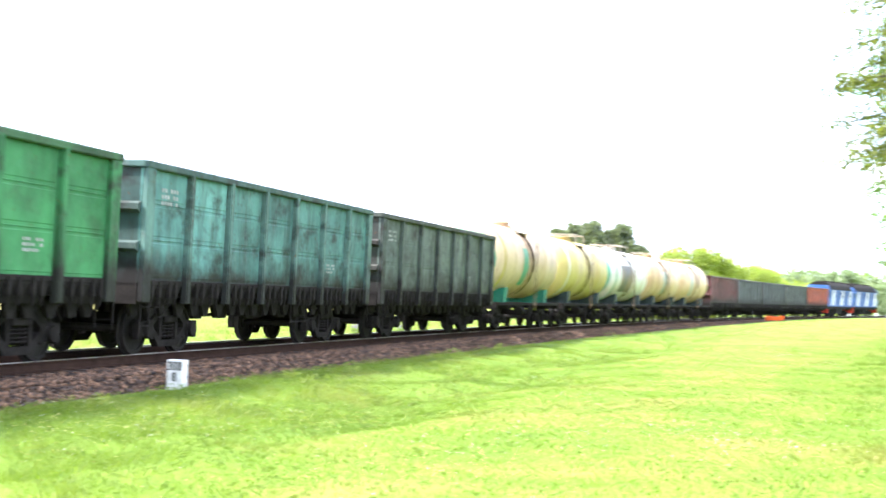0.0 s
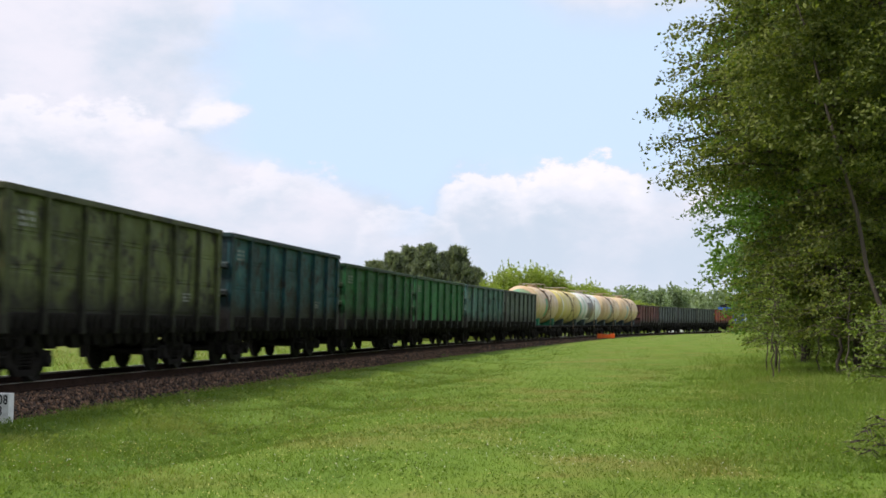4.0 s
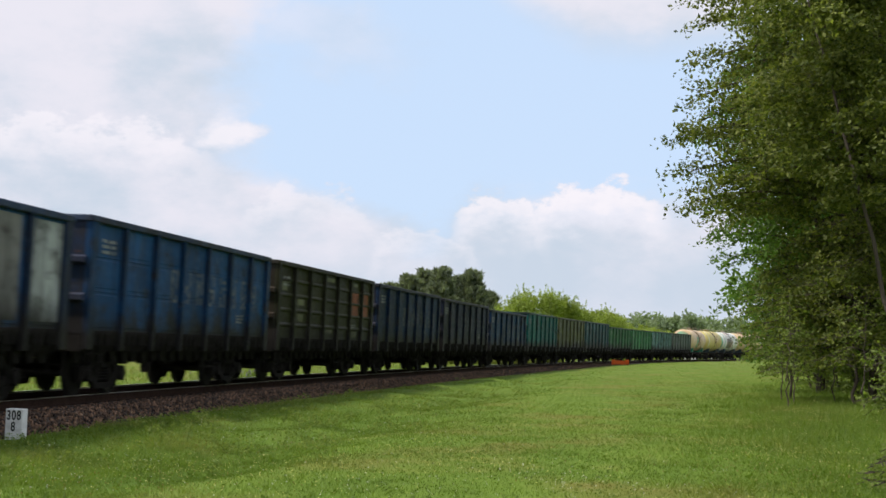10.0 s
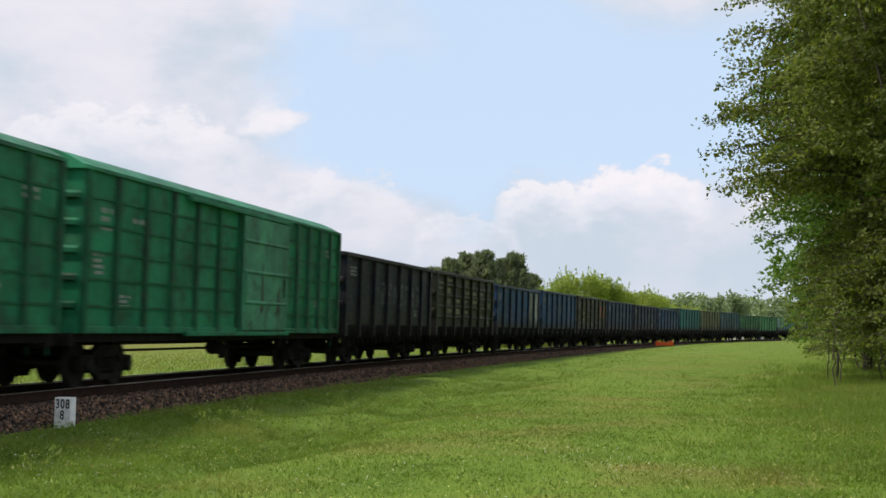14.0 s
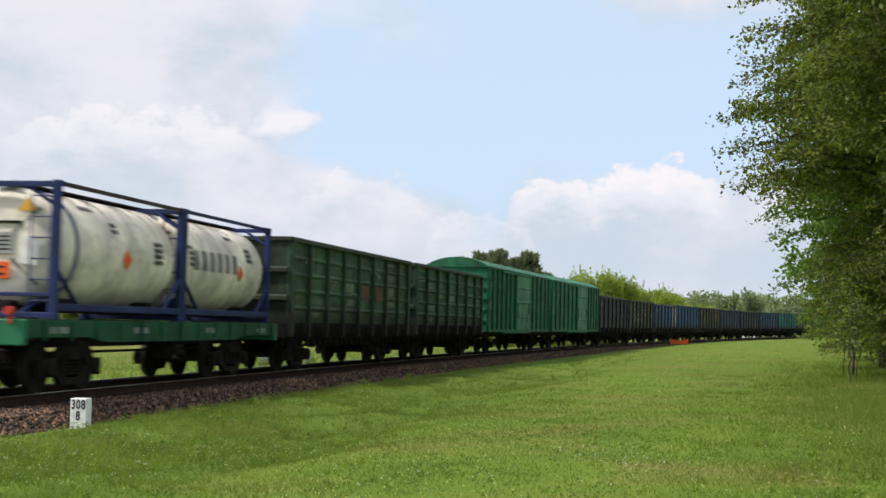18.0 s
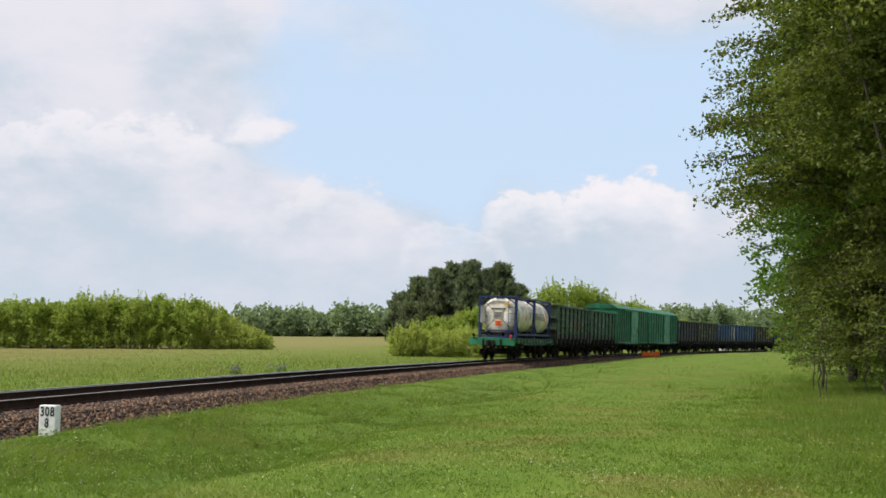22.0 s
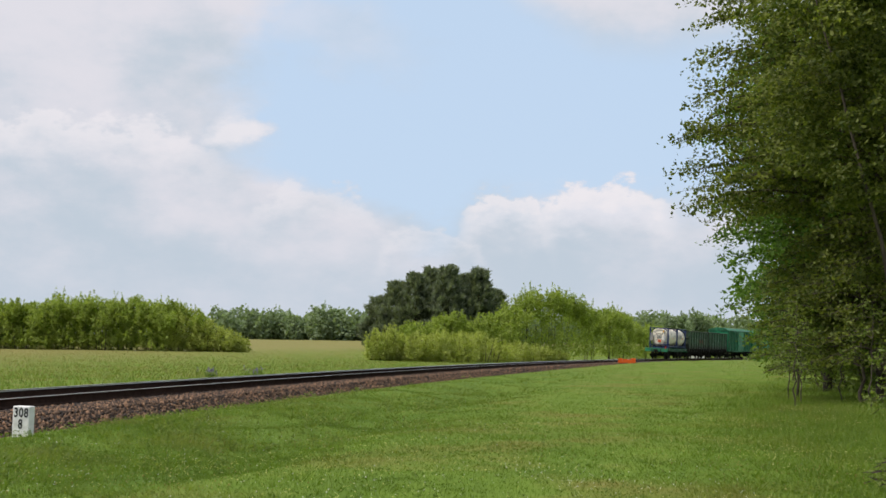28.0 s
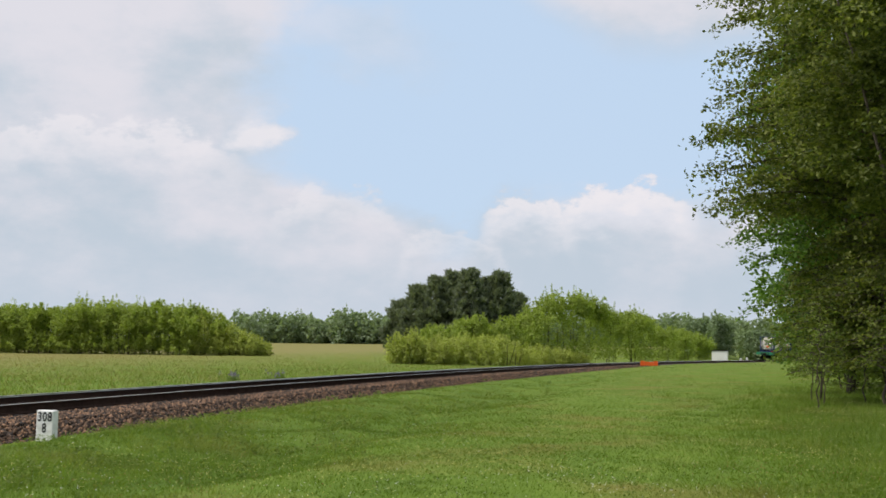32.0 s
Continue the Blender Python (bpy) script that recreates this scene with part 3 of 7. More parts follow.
def sideframe_build(x):
    """A cast side frame: two axlebox jaws, a bowed top beam and a spring window."""
    sg = 1 if x > 0 else -1
    b = Build()
    x0, x1 = x - 0.07, x + 0.07
    # upper beam, lower beam, columns and jaws as separate solids round the window
    b.prism([(-1.22, 0.52), (-1.22, 0.64), (-0.70, 0.66), (-0.42, 0.86), (0.42, 0.86), (0.70, 0.66), (1.22, 0.64), (1.22, 0.52), (0.72, 0.52), (0.44, 0.70), (-0.44, 0.70), (-0.72, 0.52)], "x", x0, x1)
    b.prism([(-0.75, 0.50), (-0.60, 0.50), (-0.30, 0.28), (0.30, 0.28), (0.60, 0.50), (0.75, 0.50), (0.40, 0.15), (-0.40, 0.15)], "x", x0, x1)
    for y in (-0.33, 0.33):
        b.box(x0, x1, y - 0.05, y + 0.05, 0.26, 0.74)
    for y in (-0.925, 0.925):
        b.box(x - 0.09, x + 0.09, y - 0.17, y + 0.17, 0.34, 0.60, 0.02)
        b.turned([(x + sg * 0.09, 0.15), (x + sg * 0.16, 0.14), (x + sg * 0.17, 0.0)], "x", (0, y, 0.475), 14)
        b.box(x - 0.07, x + 0.07, y - 0.30, y - 0.20, 0.30, 0.58)
        b.box(x - 0.07, x + 0.07, y + 0.20, y + 0.30, 0.30, 0.58)
    return b


def spring_build(x, y):
    """One coil spring: a wire carried round in a helix."""
    vs, n = [], 31
    for k in range(n):
        a = k * math.tau / 6
        c, q = Vector((x + 0.075 * math.cos(a), y + 0.075 * math.sin(a), 0.29 + 0.33 * k / 30)), Vector((math.cos(a), math.sin(a), 0))
        vs += [c + q * 0.02, c + Vector((0, 0, 0.02)), c - q * 0.02, c - Vector((0, 0, 0.02))]
    fs = [(i * 4 + k, i * 4 + (k + 1) % 4, (i + 1) * 4 + (k + 1) % 4, (i + 1) * 4 + k) for i in range(n - 1) for k in range(4)]
    return Build().add(vs, fs)


def bolster_build():
    b = Build()
    b.prism([(-1.0, 0.58), (-0.5, 0.42), (0.5, 0.42), (1.0, 0.58), (1.0, 0.76), (-1.0, 0.76)], "y", -0.2, 0.2)
    b.rod((0, 0, 0.76), (0, 0, 0.92), 0.22, 14)
    for y in (-0.42, 0.42):
        b.box(-0.85, 0.85, y - 0.05, y + 0.05, 0.38, 0.48)
        for x in (-0.78, 0.78):
            b.box(x - 0.05, x + 0.05, y - 0.10, y + 0.10, 0.30, 0.62)
    return b


WHEELS = []


def bogie(parent, y, name="bogie"):
    body = part("bogie", bolster_build, M["grime"], parent, "oily black two-axle cast bogie", key="bolster", m=pose(0, y, 0))
    for x in (-0.98, 0.98):
        part("side_frame", lambda: sideframe_build(x), M["grime"], body, key=("sideframe", x))
        for y3 in (-0.17, 0.0, 0.17):
            part("spring", lambda: spring_build(x, y3), M["grime"], body, key=("spring", x, y3))
        part("spring_seat", lambda: Build().box(x - 0.13, x + 0.13, -0.28, 0.28, 0.61, 0.74, 0.02), M["grime"], body, key=("springseat", x))
    for y2 in (-0.925, 0.925):
        w = part("wheelset", wheelset_build, M["steel"], body, key="wheelset", smooth=False, m=pose(0, y2, 0.475))
        WHEELS.append(w)
    return body


def coupler(parent, y, way):
    def make():
        b = Build()
        b.box(-0.10, 0.10, 0.0, 0.42, 0.93, 1.17, 0.02)
        b.prism([(-0.22, 0.40), (0.20, 0.40), (0.24, 0.56), (0.10, 0.60), (0.06, 0.50), (-0.10, 0.52), (-0.22, 0.62)], "z", 0.90, 1.22)
        b.box(-0.26, 0.26, -0.06, 0.02, 0.86, 1.26, 0.02)
        b.rod((0.35, 0.0, 0.98), (0.30, 0.42, 0.62), 0.028, 6)
        return b
    part("coupler", make, M["grime"], parent, key="coupler", m=pose(0, y, 0, 0, 0, 0 if way > 0 else 180))


def ladder_build(x, y, z0, z1, w=0.36, along="y", n=7):
    b = Build()
    for d in (-w / 2, w / 2):
        p = (x, y + d) if along == "y" else (x + d, y)
        b.rod((*p, z0), (*p, z1), 0.018, 6)
    for k in range(n):
        z = z0 + (z1 - z0) * (k + 0.5) / n
        a, c = ((x, y - w / 2), (x, y + w / 2)) if along == "y" else ((x - w / 2, y), (x + w / 2, y))
        b.rod((*a, z), (*c, z), 0.014, 5)
    return b


# ---- gondolas ----


def open_wagon(L, H, ribbed, col, panels=7, post_col=None, rail_col=None, coat="paint", post_shade=0.66):
    """An open-topped gondola. L: length of its body, H: its height over the rail. Its own y runs ahead, x to the right."""
    thing = new("open_wagon")
    rng = np.random.default_rng(int(L * 100) + int(col[0] * 9000 + col[1] * 7000 + col[2] * 5000))
    h, w, z0, t = L / 2, 1.46, 1.36, 0.05
    # default posts: the side's colour dimmed to stand for their shading
    post_col, rail_col = post_col or tuple(c * post_shade for c in col), rail_col or tuple(c * 0.4 + q for c, q in zip(col, (0.020, 0.017, 0.015)))
    key = (round(L, 2), H, ribbed)
    pitch = L / panels

    part("floor", lambda: Build().box(-w + t, w - t, -h + t, h - t, z0, z0 + 0.05), M["grime"], thing, key=("wfloor",) + key)
    for s in (-1, 1):
        def side_wall():
            return Build().box(*sorted((s * w, s * (w - t))), -h, h, z0, H - 0.06)
        part("side_wall", side_wall, M[coat], thing, key=("sidewall", s, coat) + key, col=col)

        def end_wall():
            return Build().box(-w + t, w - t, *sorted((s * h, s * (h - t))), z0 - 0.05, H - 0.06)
        # rusty end walls, their colour darkened for the shade between wagons
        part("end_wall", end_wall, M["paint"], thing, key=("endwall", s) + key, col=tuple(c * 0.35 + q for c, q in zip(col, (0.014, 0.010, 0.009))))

        def panel():
            """A pressed side panel: one profile of ribs and raised fields, drawn along the wagon."""
            if ribbed:
                prof = [(0.003, 0.02)]
                for k in range(1, 5):
                    q = (H - 0.1 - z0) * k / 5 / (H - z0)
                    prof += [(0.003, q - 0.029), (0.045, q - 0.009), (0.045, q + 0.009), (0.003, q + 0.029)]
            else:
                prof = [(0.003, 0.03)]
                for k0, k1 in ((0.05, 0.33), (0.39, 0.63), (0.69, 0.93)):
                    prof += [(0.003, k0), (0.012, k0 + 0.005), (0.012, k1), (0.003, k1 + 0.005)]
                    if k1 < 0.9:
                        prof += [(0.003, k1 + 0.026), (0.017, k1 + 0.028), (0.017, k1 + 0.034), (0.003, k1 + 0.036)]
            prof += [(0.003, 0.955), (-0.004, 0.955), (-0.004, prof[0][1])]
            return Build().prism([(s * (w + o), z0 + (H - z0) * q) for o, q in prof], "y", -pitch / 2 + 0.12, pitch / 2 - 0.12)
        for i in range(panels):
            v = 0.78 + 0.5 * rng.random()
            part("panel", panel, M[coat], thing, key=("panel", s, coat) + key, m=pose(0, -h + pitch * (i + 0.5), 0), col=tuple(c * v for c in col))
    pitch = L / panels
    for s in (-1, 1):
        for i in range(panels + 1):
            corner = i in (0, panels)
            wid = 0.16 if corner else 0.105

            def post():
                b = Build()
                xo = s * w
                if corner:
                    b.box(*sorted((xo, xo + s * 0.10)), -wid, wid, 1.02, H - 0.06, 0.012)
                else:
                    b.prism([(-wid, 1.0), (wid, 1.0), (wid * 0.8, H - 0.06), (-wid * 0.8, H - 0.06)], "x", *sorted((xo, xo + s * 0.10)))
                    b.box(*sorted((xo + s * 0.10, xo + s * 0.116)), -wid * 0.6, wid * 0.6, 1.02, H - 0.10)
                return b
            y = -h + pitch * i
            y += 0.16 if i == 0 else (-0.16 if i == panels else 0)
            part("post", post, M["paint"], thing, key=("post", s, corner, H), m=pose(0, y, 0), col=post_col)

        def rail():
            b = Build()
            b.box(*sorted((s * (w - 0.07), s * (w + 0.115))), -h - 0.03, h + 0.03, H - 0.14, H, 0.02)
            return b
        part("top_rail", rail, M["paint"], thing, key=("toprail", s) + key, col=rail_col)

        def hatch():
            b = Build()
            x = s * (w - 0.02)
            b.prism([(x, 1.36), (x + s * 0.03, 1.30), (x - s * 0.10, 0.98), (x - s * 0.16, 0.98)], "y", -pitch / 2 + 0.14, pitch / 2 - 0.14)
            for y in (-0.45, -0.15, 0.25, 0.5):
                b.box(*sorted((x, x + s * 0.09)), y - 0.045, y + 0.045, 1.10, 1.40, 0.01)
                b.rod((x + s * 0.06, y, 1.12), (x + s * 0.02, y + 0.03, 0.96), 0.03, 6)
            for y in (-0.55, 0.10, 0.62):
                b.prism([(y - 0.26, 1.08), (y + 0.26, 1.08), (y + 0.08, 0.74), (y - 0.10, 0.74)], "x", *sorted((x - s * 0.30, x - s * 0.22)))
            b.box(*sorted((x, x + s * 0.05)), -pitch / 2 + 0.11, pitch / 2 - 0.11, 1.33, 1.42, 0.01)
            return b
        for i in range(panels):
            part("hatch", hatch, M["grime"], thing, key=("hatch", s) + key, m=pose(0, -h + pitch * (i + 0.5), 0))
    for s in (-1, 1):
        def end_rail():
            b = Build()
            b.box(-w - 0.06, w + 0.06, *sorted((s * (h - 0.05), s * (h + 0.06))), H - 0.13, H + 0.004, 0.02)
            return b
        part("end_rail", end_rail, M["paint"], thing, key=("endrail", s) + key, col=rail_col)
        for zz in (0.30, 0.62):
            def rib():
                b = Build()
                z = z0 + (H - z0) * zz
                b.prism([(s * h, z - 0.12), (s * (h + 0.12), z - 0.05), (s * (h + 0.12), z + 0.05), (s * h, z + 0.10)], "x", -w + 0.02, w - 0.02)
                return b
            # rust on the ribs, plus end shadow put into the colour
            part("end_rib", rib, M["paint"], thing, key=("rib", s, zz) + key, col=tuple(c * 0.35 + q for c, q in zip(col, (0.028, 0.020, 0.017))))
        part("ladder", lambda: ladder_build(s * 1.30, s * (h + 0.10), 0.55, H - 0.25, 0.34, "x", 9), M["grime"], thing, key=("ladder", s) + key)
        coupler(thing, s * (h + 0.02), s)
        bogie(thing, s * (L / 2 - 2.12))

    def frame_():
        b = Build()
        b.box(-0.22, 0.22, -h, h, 0.95, 1.30)
        for k in range(panels + 1):
            y = -h + pitch * k * 0.999
            b.prism([(-1.42, 1.12), (-0.3, 0.92), (0.3, 0.92), (1.42, 1.12), (1.42, 1.34), (-1.42, 1.34)], "y", y - 0.06 + (0.07 if k == 0 else 0), y + 0.06 - (0.07 if k == panels else 0))
        for s in (-1, 1):
            b.box(-1.44, 1.44, *sorted((s * h, s * (h - 0.10))), 0.98, 1.36)
            b.prism([(-0.10, 1.30), (-0.95, 1.0), (-0.95, 0.92), (0.0, 0.92)], "x", s * 0.9 - 0.02, s * 0.9 + 0.02)
        return b
    part("underframe", frame_, M["grime"], thing, key=("frame",) + key)

    def brake():
        b = Build()
        b.turned([(-0.42, 0.0), (-0.42, 0.18), (0.25, 0.18), (0.32, 0.12), (0.32, 0.0)], "y", (0.55, 0.9, 0.80), 14)
        b.turned([(-0.35, 0.0), (-0.30, 0.16), (0.30, 0.16), (0.35, 0.0)], "y", (-0.55, -0.9, 0.82), 14)
        b.rod((0.2, -2.4, 0.72), (0.2, 2.4, 0.72), 0.025, 6)
        b.box(0.30, 0.80, 0.6, 1.3, 0.95, 1.0)
        for y in (-2.7, -1.5, 0.0, 1.9, 2.9):
            b.prism([(y - 0.42, 0.98), (y + 0.42, 0.98), (y + 0.18, 0.62), (y - 0.20, 0.62)], "x", -0.85, -0.70)
            b.prism([(y - 0.38, 0.98), (y + 0.44, 0.98), (y + 0.20, 0.66), (y - 0.16, 0.66)], "x", 0.72, 0.86)
        b.rod((-0.6, -3.2, 0.62), (-0.6, 3.2, 0.66), 0.035, 6)
        b.rod((1.30, 1.4, 0.55), (1.30, 1.4, 1.05), 0.02, 6)
        b.rod((1.30, 2.4, 0.55), (1.30, 2.4, 1.05), 0.02, 6)
        b.rod((1.30, 1.4, 0.58), (1.30, 2.4, 0.58), 0.02, 6)
        return b
    part("brake_gear", brake, M["grime"], thing, key="brake")
    for sx, sy in ((1, -1), (-1, 1)):
        part("foot_step", lambda: ladder_build(sx * 1.47, sy * (h - 0.30), 0.42, 1.10, 0.34, "y", 2), M["grime"], thing, key=("footstep", sx) + key)

    def handwheel():
        b = Build()
        pts = [(1.40, -h + 1.0 + 0.19 * math.cos(k * math.tau / 14), 0.92 + 0.19 * math.sin(k * math.tau / 14)) for k in range(15)]
        for p, q in zip(pts, pts[1:]):
            b.rod(p, q, 0.016, 5, caps=False)
        for k in (0, 4, 7, 11):
            b.rod((1.40, -h + 1.0, 0.92), pts[k], 0.012, 5, caps=False)
        b.rod((0.6, -h + 1.0, 0.92), (1.42, -h + 1.0, 0.92), 0.02, 6)
        return b
    part("handwheel", handwheel, M["grime"], thing, "dark spoked brake handwheel", key=("handwheel",) + key)
    return thing


def marking(thing, y, z, w, h, rows, xo=1.478, col=(0.6, 0.6, 0.58)):
    """Faded, unreadable lettering as rows of chalky bars on the near and far side."""
    b = Build()
    for r in range(rows):
        zz = z - r * h * 1.7
        n = max(2, int(w / 0.11))
        for k in range(n):
            if (k * 7 + r * 3) % 5 == 4:
                continue
            ya = y - w / 2 + w * k / n
            b.box(xo, xo + 0.004, ya, ya + w / n * 0.66, zz - h, zz)
    tagged(part("lettering", b, M["mark"], thing), "faded pale lettering", kind="stuff")


def big_letters(thing, y0, pitch, n, z, h, xo=1.478):
    """A row of large pale painted letters, worn past reading: what is left of the paint in flakes."""
    rng = np.random.default_rng(int(abs(y0) * 100) + n)
    for k in range(n):
        b = Build()
        y = y0 + pitch * k
        for i in range(5):
            for j in range(9):
                edge = i in (0, 4) or (j in (0, 4) and k % 2) or (j in (0, 8) and k % 3 == 0)
                if rng.random() > (0.72 if edge else 0.16):
                    continue
                ya, za = y - 0.22 + 0.088 * i, z - h + h * j / 9
                b.box(xo, xo + 0.004, ya + 0.01 * rng.random(), ya + 0.092 - 0.02 * rng.random(), za + 0.015 * rng.random(), za + h / 9 + 0.01 - 0.02 * rng.random())
        tagged(part("letter", b, M["faint"], thing), "worn pale painted letter", kind="stuff")


def faded(thing, L, H, panels, seed, col, share=0.4, xo=1.474):
    """Paler, dusty cells between the ribs of a wagon's side."""
    rng = np.random.default_rng(seed)
    pitch = L / panels
    for i in range(panels):
        for k in range(5):
            if rng.random() > share:
                continue
            z = 1.36 + (H - 0.1 - 1.36) * k / 5
            y = -L / 2 + pitch * (i + 0.5)
            w_, c = pitch * 0.36, 0.7 + 0.6 * rng.random()
            b = Build().box(xo - 0.02, xo, y - w_ * (0.4 + 0.6 * rng.random()), y + w_ * (0.3 + 0.7 * rng.random()), z + 0.10 + 0.16 * rng.random(), z + 0.30 + 0.14 * rng.random())
            part("faded_patch", b, M["paint"], thing, col=tuple(min(0.6, q * c) for q in col))


# ---- covered wagons ----


def covered_wagon(L, col, door0, door1, roof_col):
    thing = new("covered_wagon")
    h, w, z0, z1 = L / 2, 1.56, 1.12, 4.30
    key = (round(L, 2),)

    def body():
        b = Build()
        b.box(-w, w, -h, h, z0, z1)
        for s in (-1, 1):
            b.box(*sorted((s * w, s * (w + 0.07))), -h, h, z0, z0 + 0.14, 0.01)
        return b
    part("body", body, M["box"], thing, key=("cbody",) + key, col=col)
    for k in range(1, 6):
        z = z0 + (z1 - z0) * k / 6
        for s in (-1, 1):
            for a, c in ((-h + 0.05, door0 - 0.1), (door1 + 0.1, h - 0.05)):
                part("seam", Build().box(*sorted((s * w, s * (w + 0.03))), a, c, z - 0.024, z + 0.024), M["box"], thing, col=tuple(q * 0.62 for q in col))
        for e in (-1, 1):
            b = Build().prism([(e * h, z - 0.09), (e * (h + 0.06), z - 0.04), (e * (h + 0.06), z + 0.04), (e * h, z + 0.09)], "x", -w + 0.1, w - 0.1)
            part("end_rib", b, M["box"], thing, col=tuple(q * 0.8 for q in col))

    def roof():
        b = Build()
        out = [(-w - 0.06, z1 - 0.02), (-w - 0.06, z1 + 0.05)]
        for k in range(11):
            a = -1 + 0.2 * k
            out.append((a * w, z1 + 0.06 + 0.42 * (1 - abs(a) ** 2.2)))
        out += [(w + 0.06, z1 + 0.05), (w + 0.06, z1 - 0.02)]
        b.prism(out, "y", -h - 0.08, h + 0.08)
        return b
    part("roof", roof, M["box"], thing, "curved green sheet-metal roof", key=("croof",) + key, col=roof_col)
    for s in (-1, 1):
        ys = [-h + 0.08] + list(np.linspace(-h, door0, 7)[1:]) + list(np.linspace(door1, h, 6)[:-1]) + [h - 0.08]

        def post():
            b = Build()
            b.prism([(s * w, -0.10), (s * (w + 0.085), -0.075), (s * (w + 0.085), 0.075), (s * w, 0.10)], "z", z0, z1 - 0.03)
            return b
        for y in ys:
            part("post", post, M["box"], thing, key=("cpost", s), m=pose(0, y, 0), col=tuple(c * 0.48 for c in col))

        def door():
            b = Build()
            x0 = s * (w + 0.088)
            b.box(*sorted((x0, x0 + s * 0.05)), door0 + 0.08, door1 - 0.02, z0 + 0.08, z1 - 0.16, 0.012)
            for k in range(1, 4):
                z = z0 + (z1 - z0) * k / 4
                b.prism([(x0 + s * 0.05, z - 0.05), (x0 + s * 0.085, z - 0.02), (x0 + s * 0.085, z + 0.02), (x0 + s * 0.05, z + 0.05)], "y", door0 + 0.12, door1 - 0.06)
            b.box(*sorted((x0 + s * 0.05, x0 + s * 0.10)), door0 + 0.2, door0 + 0.28, 1.9, 2.7)
            return b
        d = part("door", door, M["box"], thing, "faded green sliding door with rust streaks", key=("cdoor", s) + key, col=tuple(c * 1.2 + 0.04 for c in col))
        for q, (ya, zz, hh_) in enumerate(((0.42, 3.0, 1.4), (0.78, 2.4, 0.8))):
            yy = door0 + (door1 - door0) * ya
            xx = s * (w + 0.139)
            b = Build().prism([(yy - 0.10, zz - hh_), (yy + 0.14, zz - hh_ * 0.9), (yy + 0.06, zz), (yy - 0.02, zz - 0.1)], "x", *sorted((xx, xx + s * 0.003)))
            part("rust_streak", b, M["paint"], d, "brown rust streak", col=(0.05, 0.03, 0.02))
        part("door_handle", Build().box(*sorted((s * (w + 0.13), s * (w + 0.17))), door1 - 0.35, door1 - 0.30, 2.1, 2.6, 0.01), M["grime"], d)
        for z, nm in ((z1 - 0.10, "door_rail"), (z0 - 0.01, "door_rail")):
            b = Build()
            b.box(*sorted((s * (w + 0.06), s * (w + 0.16))), door0 - (door1 - door0) * 0.95, door1 + 0.2, z - 0.05, z + 0.05, 0.012)
            part(nm, b, M["box"], thing, col=col)
    for e in (-1, 1):
        part("ladder", lambda: ladder_build(e * 1.15, e * (h + 0.12), 0.7, z1 - 0.1, 0.4, "x", 10), M["box"], thing, col=col)
        part("buffer_beam", Build().box(-1.45, 1.45, *sorted((e * (h - 0.1), e * (h + 0.10))), 0.86, 1.12, 0.02), M["grime"], thing, key=("cbeam", e) + key)
        coupler(thing, e * (h + 0.10), e)
        bogie(thing, e * (L / 2 - 2.4))

    def frame_():
        b = Build()
        b.box(-0.2, 0.2, -h, h, 0.82, z0)
        for s in (-1, 1):
            b.box(*sorted((s * 1.30, s * 1.42)), -h, h, 0.95, z0 + 0.01)
        for y in np.linspace(-h + 0.5, h - 0.5, 8):
            b.box(-1.4, 1.4, y - 0.05, y + 0.05, 0.92, z0)
        b.turned([(-0.4, 0.0), (-0.4, 0.17), (0.3, 0.17), (0.3, 0.0)], "y", (0.7, 0.6, 0.72), 12)
        b.rod((0.7, 0.6, 0.72), (0.7, 0.6, 1.0), 0.04, 6)
        b.rod((0.3, -h + 3, 0.70), (0.3, h - 3, 0.70), 0.03, 6)
        return b
    part("underframe", frame_, M["grime"], thing, key=("cframe",) + key)
    for y, z, ww, hh, rows in ((-h + 1.0, 3.6, 0.5, 0.10, 3), (-h + 0.7, 2.7, 0.5, 0.07, 4), (-h + 2.6, 3.5, 0.7, 0.10, 1), (h - 1.2, 3.7, 0.6, 0.08, 2), (h - 2.4, 2.2, 0.5, 0.07, 3), (-h + 2.0, 1.9, 0.5, 0.06, 3)):
        marking(thing, y, z, ww, hh, rows, 1.573)
    return thing


# ---- tank wagons ----


